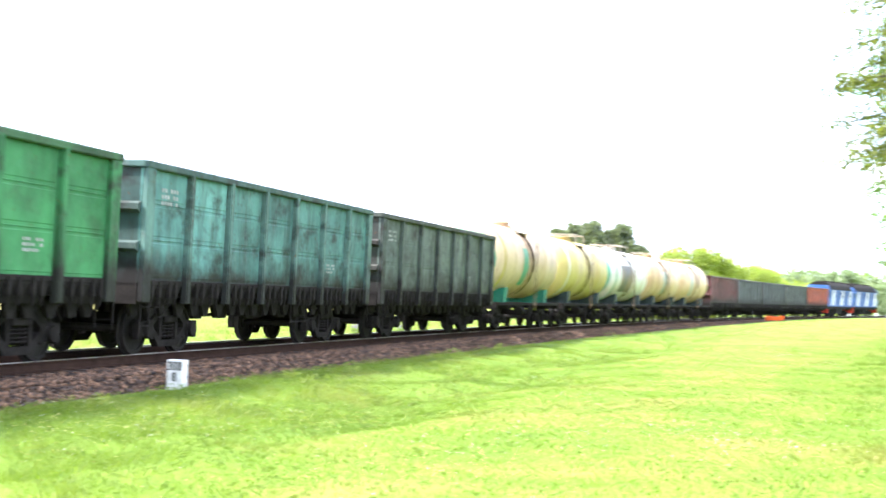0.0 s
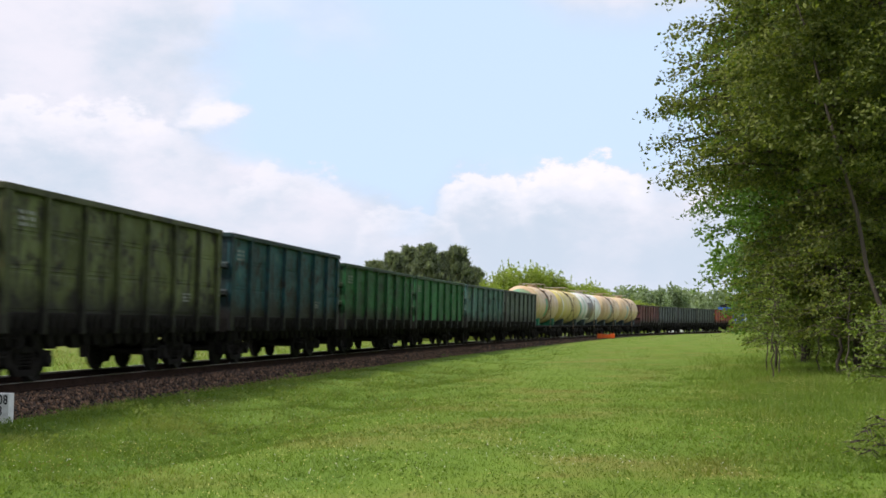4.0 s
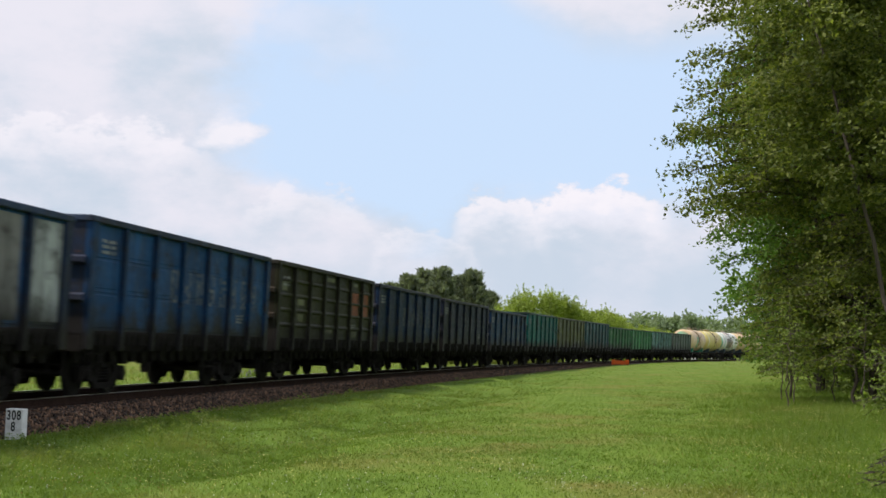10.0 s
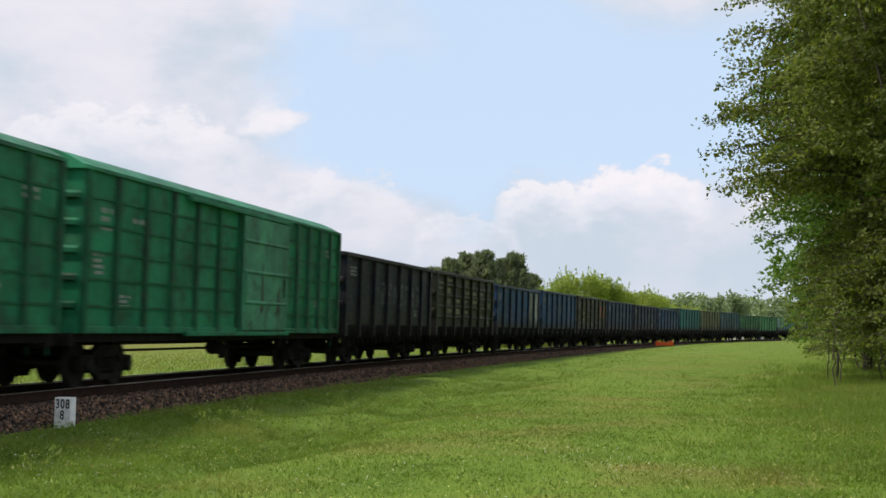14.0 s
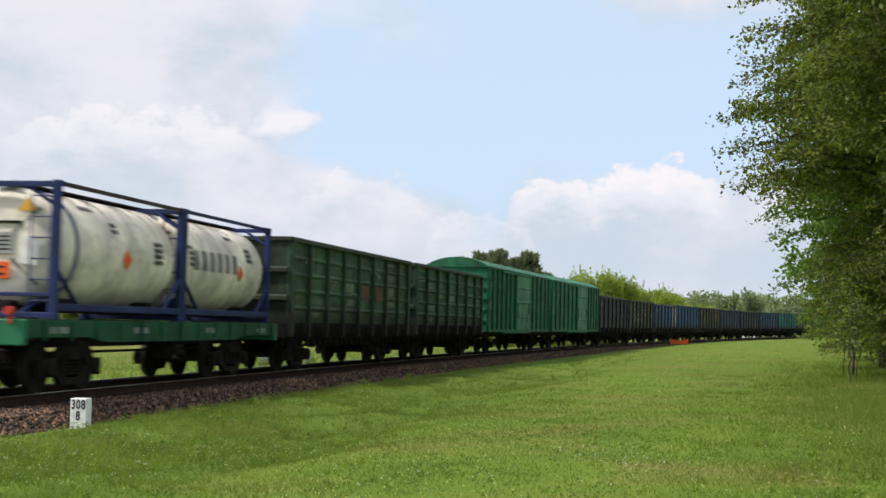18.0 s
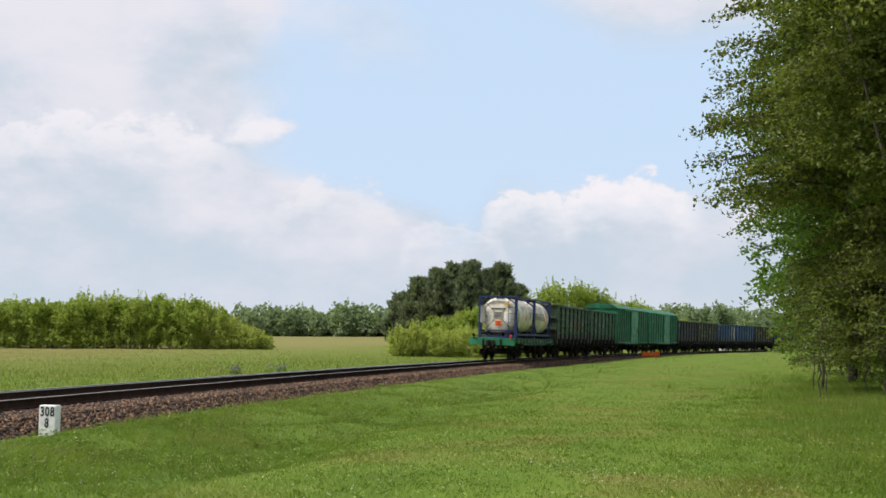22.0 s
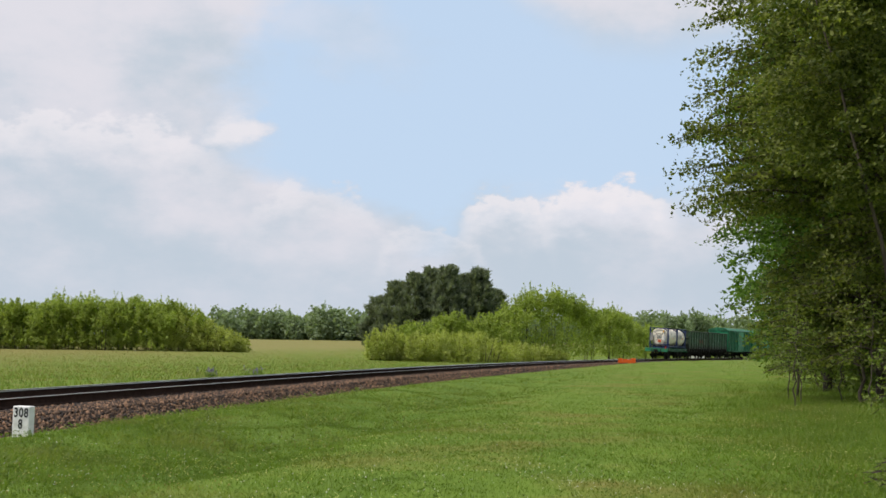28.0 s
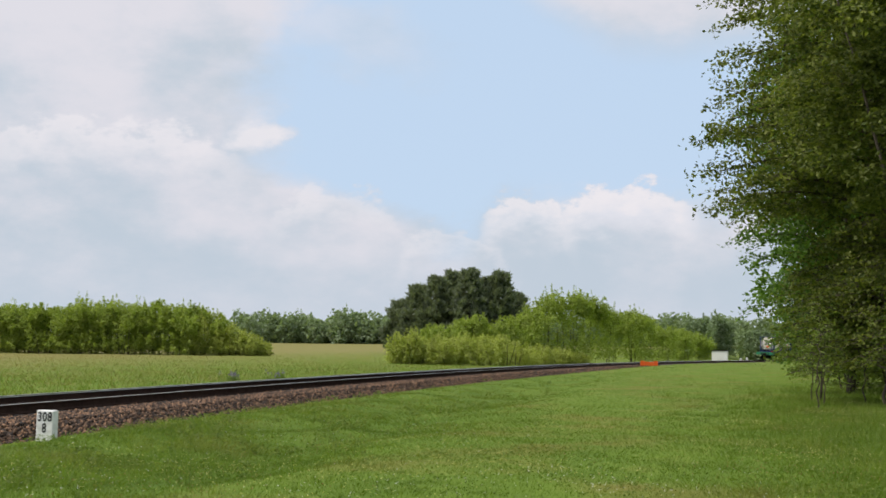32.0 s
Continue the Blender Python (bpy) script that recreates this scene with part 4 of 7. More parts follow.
def tank_wagon(col, disc=None, ring=None, patch=None, saddle=(0.05, 0.07, 0.08)):
    thing = new("tank_wagon")
    h, r, zc = 5.35, 1.5, 2.78

    def barrel():
        prof = [(-h - 0.02, 0.0)]
        for k in range(1, 9):
            a = k / 8 * math.pi / 2
            prof.append((-h + 0.62 - 0.62 * math.cos(a), r * math.sin(a)))
        for y in (-2.7, -0.02, 0.02, 2.7):
            prof += [(y - 0.02, r), (y, r + 0.008), (y + 0.02, r)]
        for k in range(8, 0, -1):
            a = k / 8 * math.pi / 2
            prof.append((h - 0.62 + 0.62 * math.cos(a), r * math.sin(a)))
        prof.append((h + 0.02, 0.0))
        return Build().turned(prof, "y", (0, 0, zc), 40)
    part("barrel", barrel, M["tank"], thing, key="barrel", smooth=True, col=col)

    def band():
        return Build().turned([(-0.06, r + 0.004), (-0.06, r + 0.022), (0.06, r + 0.022), (0.06, r + 0.004)], "y", (0, 0, zc), 40)
    for y in (-0.55,):
        part("strap", band, M["tank"], thing, "rusty steel hoop", key="strap", m=pose(0, y, 0), col=(0.20, 0.12, 0.07))

    def wide(y0, y1):
        return Build().turned([(y0, r + 0.003), (y0, r + 0.008), (y1, r + 0.008), (y1, r + 0.003)], "y", (0, 0, zc), 40)
    if ring:
        part("ring", wide(-4.75, -4.45), M["tank"], thing, "painted ring round the shell", col=ring)
    if disc:
        b = Build()
        prof = [(-h - 0.035, 0.0)]
        for k in range(1, 6):
            a = k / 8 * math.pi / 2
            prof.append((-h + 0.60 - 0.62 * math.cos(a), r * math.sin(a)))
        b.turned(prof, "y", (0, 0, zc), 32)
        part("end_panel", b, M["tank"], thing, "green painted tank end", smooth=True, col=disc)
    if patch:
        b = Build()
        vs, fs, n = [], [], 8
        for k in range(n + 1):
            a = radians(-38 + 60 * k / n)
            for y in patch[1:]:
                vs.append(((r + 0.012) * math.cos(a), y, zc + (r + 0.012) * math.sin(a)))
        fs = [(2 * k, 2 * k + 1, 2 * k + 3, 2 * k + 2) for k in range(n)]
        b.add(vs, fs)
        part("painted_panel", b, M["tank"], thing, "painted panel on the shell", col=patch[0])

    def stain():
        vs, fs = [], []
        for k in range(25):
            a = math.pi / 2 - radians(150) * k / 24
            wd = 0.32 * (1 - k / 34) + 0.05 * math.sin(k * 2.1)
            for y in (-wd, wd):
                vs.append(((r + 0.006) * math.cos(a), y, zc + (r + 0.006) * math.sin(a)))
        fs = [(2 * k, 2 * k + 1, 2 * k + 3, 2 * k + 2) for k in range(24)]
        return Build().add(vs, fs)
    part("spill_stain", stain, M["rail"], thing, "brown spill stain below the hatch", key="stain")

    def dome():
        b = Build()
        b.turned([(0, 0)], "y", (0, 0, 0), 3) if False else None
        b.rod((0, 0, zc + r - 0.05), (0, 0, zc + r + 0.12), 0.36, 20)
        b.rod((0, 0, zc + r + 0.12), (0, 0, zc + r + 0.17), 0.40, 20)
        b.rod((0.2, 0.8, zc + r - 0.1), (0.2, 0.8, zc + r + 0.10), 0.09, 10)
        return b
    part("manhole", dome, M["tank"], thing, key="dome", col=tuple(c * 0.6 for c in col))

    def walkway():
        b = Build()
        for y in (-0.95, 0.95):
            b.rod((-0.9, y, zc + r - 0.1), (-0.9, y, zc + r + 0.26), 0.02, 6)
            b.rod((0.9, y, zc + r - 0.1), (0.9, y, zc + r + 0.26), 0.02, 6)
            b.rod((-0.9, y, zc + r + 0.26), (0.9, y, zc + r + 0.26), 0.02, 6)
        for x in (-0.9, 0.9):
            b.rod((x, -0.95, zc + r + 0.26), (x, 0.95, zc + r + 0.26), 0.02, 6)
            b.box(x - 0.12, x + 0.12, -0.95, 0.95, zc + 1.22, zc + 1.25)
        return b
    part("walkway", walkway, M["tank"], thing, "rusty walkway and handrail", key="walkway", col=(0.34, 0.31, 0.27))
    for x in (-1.56, 1.56):
        part("ladder", lambda: ladder_build(x, 0.35, 0.9, zc + 0.9, 0.42, "y", 8), M["tank"], thing, key=("tladder", x), col=(0.22, 0.16, 0.11))
    for y in (-3.55, 3.55):
        b = Build()
        b.prism([(-1.25, 1.1), (1.25, 1.1), (1.30, 1.72), (1.05, 1.66), (0.6, 1.40), (-0.6, 1.40), (-1.05, 1.66), (-1.30, 1.72)], "y", y - 0.28, y + 0.28)
        part("saddle", b, M["clean"], thing, "painted tank saddle", col=saddle)

    def frame_():
        b = Build()
        b.box(-0.3, 0.3, -5.45, 5.45, 0.85, 1.12)
        for y in (-5.42, -3.6, 3.6, 5.42):
            b.box(-1.45, 1.45, y - 0.09, y + 0.09, 0.86, 1.14, 0.01)
        for x in (-1.42, 1.42):
            b.box(x - 0.05, x + 0.05, -5.4, 5.4, 1.02, 1.14)
        b.turned([(-0.4, 0.0), (-0.4, 0.17), (0.3, 0.17), (0.3, 0.0)], "y", (0.75, 1.2, 0.75), 12)
        b.rod((0.75, 1.2, 0.75), (0.4, 1.2, 0.95), 0.04, 6)
        return b
    part("underframe", frame_, M["grime"], thing, key="tframe")
    for e in (-1, 1):
        coupler(thing, e * 5.46, e)
        bogie(thing, e * 3.9)
    return thing


# ---- flat wagon with tank containers ----


def flat_wagon(L, col):
    thing = new("flat_wagon")
    h = L / 2
    for s in (-1, 1):
        b = Build()
        b.prism([(-h, 1.06), (-h + 2.4, 1.06), (-h + 3.2, 0.96), (h - 3.2, 0.96), (h - 2.4, 1.06), (h, 1.06), (h, 1.38), (-h, 1.38)], "x", s * 1.36 - 0.05, s * 1.36 + 0.05)
        for y in np.arange(-h + 0.6, h - 0.3, 1.05):
            b.box(*sorted((s * 1.41, s * 1.45)), y - 0.03, y + 0.03, 1.0, 1.36)
        part("side_sill", b, M["clean"], thing, "sooty green pressed steel side sill", col=tuple(c * 0.42 for c in col))
        e = s
        b = Build()
        b.box(-1.41, 1.41, *sorted((e * h, e * (h + 0.14))), 0.92, 1.38, 0.02)
        beam = part("end_beam", b, M["clean"], thing, "green end beam", col=tuple(c * 0.95 for c in col))
        for x in (-0.55, 0.55):
            b = Build()
            b.box(x - 0.05, x + 0.05, *sorted((e * (h + 0.14), e * (h + 0.20))), 0.70, 1.30, 0.01)
            part("beam_bracket", b, M["grime"], beam)
        coupler(thing, e * (h + 0.12), e)
        bogie(thing, e * (L / 2 - 2.45))
    b = Build()
    b.box(-0.25, 0.25, -h, h, 0.82, 1.28)
    for y in np.linspace(-h + 0.4, h - 0.4, 11):
        b.box(-1.33, 1.33, y - 0.07, y + 0.07, 1.02, 1.31)
    b.turned([(-0.4, 0.0), (-0.4, 0.18), (0.3, 0.18), (0.3, 0.0)], "y", (0.75, 0.8, 0.72), 12)
    b.box(0.5, 1.0, 0.5, 1.2, 0.86, 0.92)
    b.rod((0.3, -4, 0.72), (0.3, 4, 0.72), 0.03, 6)
    part("underframe", b, M["grime"], thing)
    for y in (-h + 1.0, 0.0, h - 1.0):
        b = Build().box(-1.30, 1.30, y - 0.5, y + 0.5, 1.30, 1.38, 0.01)
        part("deck_plate", b, M["paint"], thing, col=tuple(c * 0.7 for c in col))
    for x, nm in ((1.15, "tail_lamp"), (-1.15, "tail_lamp")):
        b = Build()
        b.turned([(-h - 0.24, 0.0), (-h - 0.24, 0.075), (-h - 0.14, 0.085), (-h - 0.14, 0.0)], "y", (x, 0, 1.52), 14)
        b.box(x - 0.03, x + 0.03, -h - 0.16, -h - 0.10, 1.3, 1.55)
        part(nm, b, M["red"] if x > 0 else M["grime"], thing, "red tail disc" if x > 0 else "")
    for y in (-5.6, -2.0, 2.0, 5.6):
        marking(thing, y, 1.25, 0.7, 0.12, 1, 1.412)
    return thing


def tank_container(col, frame_col, badge, hazard, tail):
    """A 20-foot tank container: its base is z = 0, its rear end y = 0."""
    thing = new("tank_container")
    L, W, H = 6.058, 1.219, 2.591
    for x in (-1, 1):
        for y in (0.0, L):
            b = Build()
            b.box(*sorted((x * (W - 0.15), x * W)), *sorted((y, y + (0.13 if y == 0 else -0.13))), 0.0, H, 0.012)
            for z in (0.0, H - 0.118):
                b.box(*sorted((x * (W - 0.165), x * (W + 0.004))), *sorted((y - (0.004 if y == 0 else -0.004), y + (0.178 if y == 0 else -0.178))), z, z + 0.118, 0.01)
            part("corner_post", b, M["clean"], thing, "dark blue corner post", col=frame_col)
        b = Build()
        b.box(*sorted((x * (W - 0.10), x * W)), 0.13, L - 0.13, 0.16, 0.30, 0.01)
        part("side_rail", b, M["clean"], thing, col=frame_col)
        b = Build()
        b.box(*sorted((x * (W - 0.07), x * (W - 0.005))), 0.13, L - 0.13, H - 0.10, H - 0.02, 0.008)
        part("top_side_rail", b, M["clean"], thing, col=(0.05, 0.04, 0.035) if tail else frame_col)
        for y, d in ((0.10, 1), (L - 0.10, -1)):
            b = Build()
            b.rod((x * (W - 0.06), y, 0.95), (x * (W - 0.06), y + d * 0.9, 0.25), 0.05, 8)
            part("brace", b, M["clean"], thing, col=frame_col)
            for za, zb in ((H - 0.5, H - 0.06), (0.55, 0.12)):
                b = Build().rod((x * (W - 0.08), y, za), (x * 0.47, y, zb), 0.04, 6)
                part("corner_brace", b, M["clean"], thing, col=frame_col)
    for y in (0.0, L):
        yy = sorted((y, y + (0.11 if y == 0 else -0.11)))
        for z in (0.02, H - 0.13):
            b = Build()
            b.box(-W + 0.15, W - 0.15, *yy, z, z + 0.11, 0.01)
            part("end_rail", b, M["clean"], thing, col=frame_col)
    r, zc, y0, y1 = 1.14, 1.36, 0.10, L - 0.12

    def shell():
        prof = [(y0, 0.0)]
        for k in range(1, 9):
            a = k / 8 * math.pi / 2
            prof.append((y0 + 0.34 - 0.34 * math.cos(a), r * min(1, math.sin(a) ** 0.55)))
        for k in range(8, 0, -1):
            a = k / 8 * math.pi / 2
            prof.append((y1 - 0.34 + 0.34 * math.cos(a), r * min(1, math.sin(a) ** 0.55)))
        prof.append((y1, 0.0))
        return Build().turned(prof, "y", (0, 0, zc), 40)
    part("shell", shell, M["shell"], thing, "grimy cream insulated shell", key="shell", smooth=True, col=col)
    for y in ((0.95,) if tail else ()):
        b = Build().turned([(y - 0.07, r + 0.002), (y - 0.07, r + 0.012), (y + 0.07, r + 0.012), (y + 0.07, r + 0.002)], "y", (0, 0, zc), 40)
        part("cladding_band", b, M["clean"], thing, "blue ring round the shell", col=tuple(c * 1.4 for c in frame_col))
    # drips of the cargo below the walkway
    rng = np.random.default_rng(5 if tail else 6)
    b = Build()
    for k in range(26):
        y, w_, a1 = 0.5 + (L - 1.0) * rng.random(), 0.03 + 0.10 * rng.random(), 0.35 + 0.75 * rng.random() ** 2
        a0, R_ = 0.18, r + 0.004
        for j in range(4):
            qa, qb = a0 + (a1 - a0) * j / 4, a0 + (a1 - a0) * (j + 1) / 4
            wa, wb = w_ * (1 - 0.22 * j), w_ * (1 - 0.22 * (j + 1))
            b.add([(R_ * math.sin(qa), y - wa, zc + R_ * math.cos(qa)), (R_ * math.sin(qa), y + wa, zc + R_ * math.cos(qa)),
                   (R_ * math.sin(qb), y + wb, zc + R_ * math.cos(qb)), (R_ * math.sin(qb), y - wb, zc + R_ * math.cos(qb))], [(0, 1, 2, 3)])
    tagged(part("spill_streaks", b, M["tank"], thing, "brown spill streaks", col=(0.20, 0.16, 0.12)), kind="stuff")
    if not tail:
        b = Build()
        for k in range(6):
            y, R_ = 0.75 + 0.52 * k, r + 0.006
            pts = [(R_ * math.cos(q), R_ * math.sin(q)) for q in np.linspace(0.30, -0.12, 5)]
            for (xa, za), (xb, zb) in zip(pts, pts[1:]):
                b.add([(xa, y, zc + za), (xa, y + 0.34, zc + za), (xb, y + 0.34, zc + zb), (xb, y, zc + zb)], [(0, 1, 2, 3)])
        tagged(part("lettering", b, M["lettergrey"], thing, "large worn dark letters on the shell"), kind="stuff")
    if tail:
        part("document_board", Build().box(-1.10, -0.78, -0.03, 0.02, 0.92, 1.95, 0.01), M["clean"], thing, "grey sheet-metal board on the frame", col=(0.30, 0.29, 0.27))
        part("end_bar", Build().box(-W + 0.15, W - 0.15, 0.0, 0.07, 0.42, 0.49, 0.01), M["clean"], thing, col=frame_col)
        part("end_bar", Build().box(-0.45, 0.42, y0 - 0.03, y0 + 0.03, zc + 0.42, zc + 0.47, 0.008), M["grime"], thing)
        for xa, xb, za, zb in ((0.42, 0.86, -0.32, 0.18), (-0.80, -0.50, 0.02, 0.22)):
            part("worn_patch", Build().prism([(xa, zc + za), (xb - 0.08, zc + za - 0.06), (xb, zc + zb - 0.12), (xb - 0.14, zc + zb), (xa + 0.05, zc + zb + 0.04)], "y", y0 - 0.012, y0 + 0.02), M["shell"], thing, "white worn patch", col=(0.85, 0.84, 0.82))
    for a in (45, 135, 225, 315):
        c, s = math.cos(radians(a)), math.sin(radians(a))
        b = Build()
        b.rod((c * 0.34, y0 - 0.005, zc + s * 0.34), (c * 1.02, y0 + 0.12, zc + s * 1.02), 0.035, 6)
        part("end_stay", b, M["clean"], thing, col=(0.16, 0.15, 0.14))
    b = Build()
    b.box(-0.30, 0.30, y0 - 0.035, y0 + 0.01, zc - 0.16, zc + 0.26, 0.01)
    box_ = part("data_box", b, M["clean"], thing, "grey document box", col=(0.40, 0.40, 0.38))
    b = Build()
    for k in range(4):
        b.box(-0.22, 0.22, y0 - 0.040, y0 - 0.036, zc - 0.08 + 0.08 * k, zc - 0.05 + 0.08 * k)
    tagged(part("lettering", b, M["ink"], box_), "black lettering on the box", kind="stuff")
    b = Build()
    b.box(-0.16, 0.24, y0 - 0.05, y0 - 0.035, zc - 0.62, zc - 0.30, 0.004)
    pl = part("hazard_plate", b, M["orange"], thing, "orange hazard plate")
    b = Build()
    for k in (0, 1):
        b.box(-0.06, 0.14, y0 - 0.055, y0 - 0.051, zc - 0.55 + 0.13 * k, zc - 0.51 + 0.13 * k)
    tagged(part("lettering", b, M["ink"], pl), "black figures on the plate", kind="stuff")
    b = Build()
    b.prism([(0.36, zc + 0.66), (0.72, zc + 0.66), (0.54, zc + 0.92)], "y", y0 - 0.03, y0 - 0.015)
    part("sticker", b, M["amber"], thing, "yellow warning triangle")
    for k, (yy, zz, ww, rows) in enumerate(badge):
        a = math.asin(max(-0.95, min(0.95, zz / r)))
        x = (r + 0.006) * math.cos(a)
        b = Build()
        for rr in range(rows):
            for q in range(max(2, int(ww / 0.16))):
                ya = yy + q * 0.16
                z_ = zc + zz - rr * 0.13
                aa = math.asin(max(-0.98, min(0.98, (z_ - zc) / r)))
                ab = math.asin(max(-0.98, min(0.98, (z_ - 0.09 - zc) / r)))
                R_ = r + 0.016
                vs = [(R_ * math.cos(aa), ya, zc + R_ * math.sin(aa)), (R_ * math.cos(aa), ya + 0.11, zc + R_ * math.sin(aa)),
                      (R_ * math.cos(ab), ya + 0.11, zc + R_ * math.sin(ab)), (R_ * math.cos(ab), ya, zc + R_ * math.sin(ab))]
                b.add(vs, [(0, 1, 2, 3)])
        tagged(part("lettering", b, M["ink"], thing), "black lettering on the shell", kind="stuff")
    for yy in (hazard,):
        a0 = -0.15
        b = Build()
        R_ = r + 0.02
        d = 0.22
        for q in (0.0,):
            vs = [(R_ * math.cos((zz - 0.0) / r), yy + dy, zc + zz - 0.1) for dy, zz in ((-d, 0.0), (0.0, d), (d, 0.0), (0.0, -d))]
            b.add(vs, [(0, 1, 2, 3)])
        part("hazard_label", b, M["orange"], thing, "orange diamond label")
    part("ladder", lambda: ladder_build(0.86, -0.02 + 0.05, 0.15, H - 0.1, 0.40, "x", 6), M["clean"], thing, col=frame_col)
    b = Build()
    b.box(-0.25, 0.25, 0.2, L - 0.2, H - 0.06, H - 0.02)
    for y in np.linspace(0.4, L - 0.4, 7):
        b.box(-0.05, 0.05, y - 0.03, y + 0.03, zc + r - 0.01, H - 0.05)
    part("walkway", b, M["grime"], thing, "dark grating walkway")
    part("manhole", Build().rod((0, L * 0.5, zc + r - 0.05), (0, L * 0.5, H - 0.03), 0.28, 16), M["grime"], thing)
    part("valve", Build().rod((0, L * 0.72, zc + r - 0.05), (0, L * 0.72, H - 0.05), 0.12, 12), M["grime"], thing)
    b = Build()
    b.box(-0.30, 0.30, 0.02, 0.5, 0.12, 0.34, 0.02)
    b.box(-0.9, 0.9, 0.9, 1.3, 0.12, 0.40)
    b.box(-0.9, 0.9, L - 1.3, L - 0.9, 0.12, 0.40)
    b.box(-0.25, 0.25, 0.4, L - 0.4, 0.14, 0.26)
    part("valve_box", b, M["grime"], thing)
    return thing


# ---- locomotives ----


def locomotive():
    thing = new("locomotive")
    blue, white = (0.035, 0.095, 0.27), (0.50, 0.52, 0.53)
    h = 8.2
    b = Build()
    b.prism([(-1.45, 1.35), (1.45, 1.35), (1.45, 3.55), (1.15, 4.05), (-1.15, 4.05), (-1.45, 3.55)], "y", -h, h)
    part("body", b, M["clean"], thing, "blue painted car body", col=blue)
    b = Build()
    b.prism([(-1.50, 3.50), (1.50, 3.50), (1.24, 4.06), (0.95, 4.35), (0.4, 4.5), (-0.4, 4.5), (-0.95, 4.35), (-1.24, 4.06)], "y", -h + 0.9, h - 0.9)
    for y in (-5, -1.5, 2.5, 5.5):
        b.box(-0.7, 0.7, y - 0.7, y + 0.7, 4.3, 4.62, 0.04)
    part("roof", b, M["grime"], thing, "dark sooty roof with hatches")
    for s in (-1, 1):
        x0 = s * 1.45
        for y in (-6.4, -0.6, 5.2):
            b = Build()
            b.prism([(y, 1.5), (y + 1.8, 1.5), (y + 2.6, 3.4), (y + 0.8, 3.4)], "x", *sorted((x0, x0 + s * 0.012)))
            part("white_flash", b, M["clean"], thing, "white slanted flash", col=white)
        for y in (-7.4, 7.4):
            b = Build()
            b.box(*sorted((x0 + s * 0.002, x0 + s * 0.02)), y - 0.35, y + 0.35, 2.5, 3.3, 0.006)
            part("side_window", b, M["glass"], thing)
        for y in np.linspace(-4.5, 4.5, 5):
            b = Build()
            for k in range(8):
                b.box(*sorted((x0, x0 + s * 0.03)), y - 0.45, y + 0.45, 2.55 + 0.1 * k, 2.60 + 0.1 * k)
            part("grille", b, M["grime"], thing)
        b = Build()
        b.box(*sorted((s * 1.40, s * 1.50)), -h, h, 1.15, 1.36, 0.01)
        part("sill", b, M["grime"], thing)
    for e in (-1, 1):
        for x in (-0.62, 0.62):
            b = Build()
            b.box(x - 0.45, x + 0.45, *sorted((e * h, e * (h + 0.02))), 2.6, 3.4, 0.006)
            part("windscreen", b, M["glass"], thing)
        b = Build()
        b.box(-1.4, 1.4, *sorted((e * h, e * (h + 0.10))), 0.5, 1.34, 0.03)
        part("pilot", b, M["red"], thing, "red buffer beam")
        coupler(thing, e * (h + 0.1), e)
        for y in (2.9, 5.8):
            bogie(thing, e * y)
    b = Build()
    b.box(-1.2, 1.2, -1.6, 1.6, 0.35, 1.2, 0.06)
    part("fuel_tank", b, M["grime"], thing)
    b = Build()
    b.box(-1.3, 1.3, -h, h, 0.95, 1.36)
    part("underframe", b, M["grime"], thing)
    return thing


# ---- the train, from its tail forward ----
TRAIN = []   # (thing, middle of it ahead of the tail mark)
HIGH, LOW = 3.82, 3.58


def join(thing, mid, label, category, group=""):
    tagged(thing, label, category, group or "wagons of the train")
    TRAIN.append((thing, mid))
    return thing


join(flat_wagon(13.6, (0.035, 0.20, 0.10)), 8.35, "green flat wagon at the train's tail, carrying two tank containers", "flat wagon")
CREAM, NAVY = (0.80, 0.735, 0.62), (0.022, 0.036, 0.115)
BOXES = []
for off, bd, hz in ((2.9, ((2.6, 0.62, 0.4, 2), (4.6, 0.35, 0.6, 4), (1.6, 0.88, 0.7, 1)), 3.2), (9.03, ((0.45, 0.42, 0.16, 4), (3.4, 0.80, 0.5, 1), (4.4, 0.55, 0.5, 3)), 3.9)):
    c_ = tank_container(CREAM, NAVY, bd, hz, off < 5)
    tagged(c_, "dirty cream tank container in a dark blue frame", "tank container", "tank containers")
    TRAIN.append((c_, ("deck", off)))

GREEN_D = (0.035, 0.105, 0.055)
g2 = join(open_wagon(13.98, HIGH, True, (0.045, 0.10, 0.055), 8), 22.99, "dark green ribbed open wagon with rust-red and pale patches", "open wagon")
g3 = join(open_wagon(12.92, HIGH, True, (0.03, 0.10, 0.05)), 37.44, "dark green open wagon with pale chalk marks", "open wagon")
join(covered_wagon(17.12, (0.018, 0.168, 0.080), -1.9, 1.9, (0.022, 0.14, 0.07)), 53.46, "green covered wagon with a faded sliding door", "covered wagon")
join(covered_wagon(18.2, (0.016, 0.172, 0.081), -0.4, 3.4, (0.024, 0.185, 0.092)), 72.13, "bright green covered wagon with a rust-streaked sliding door", "covered wagon")

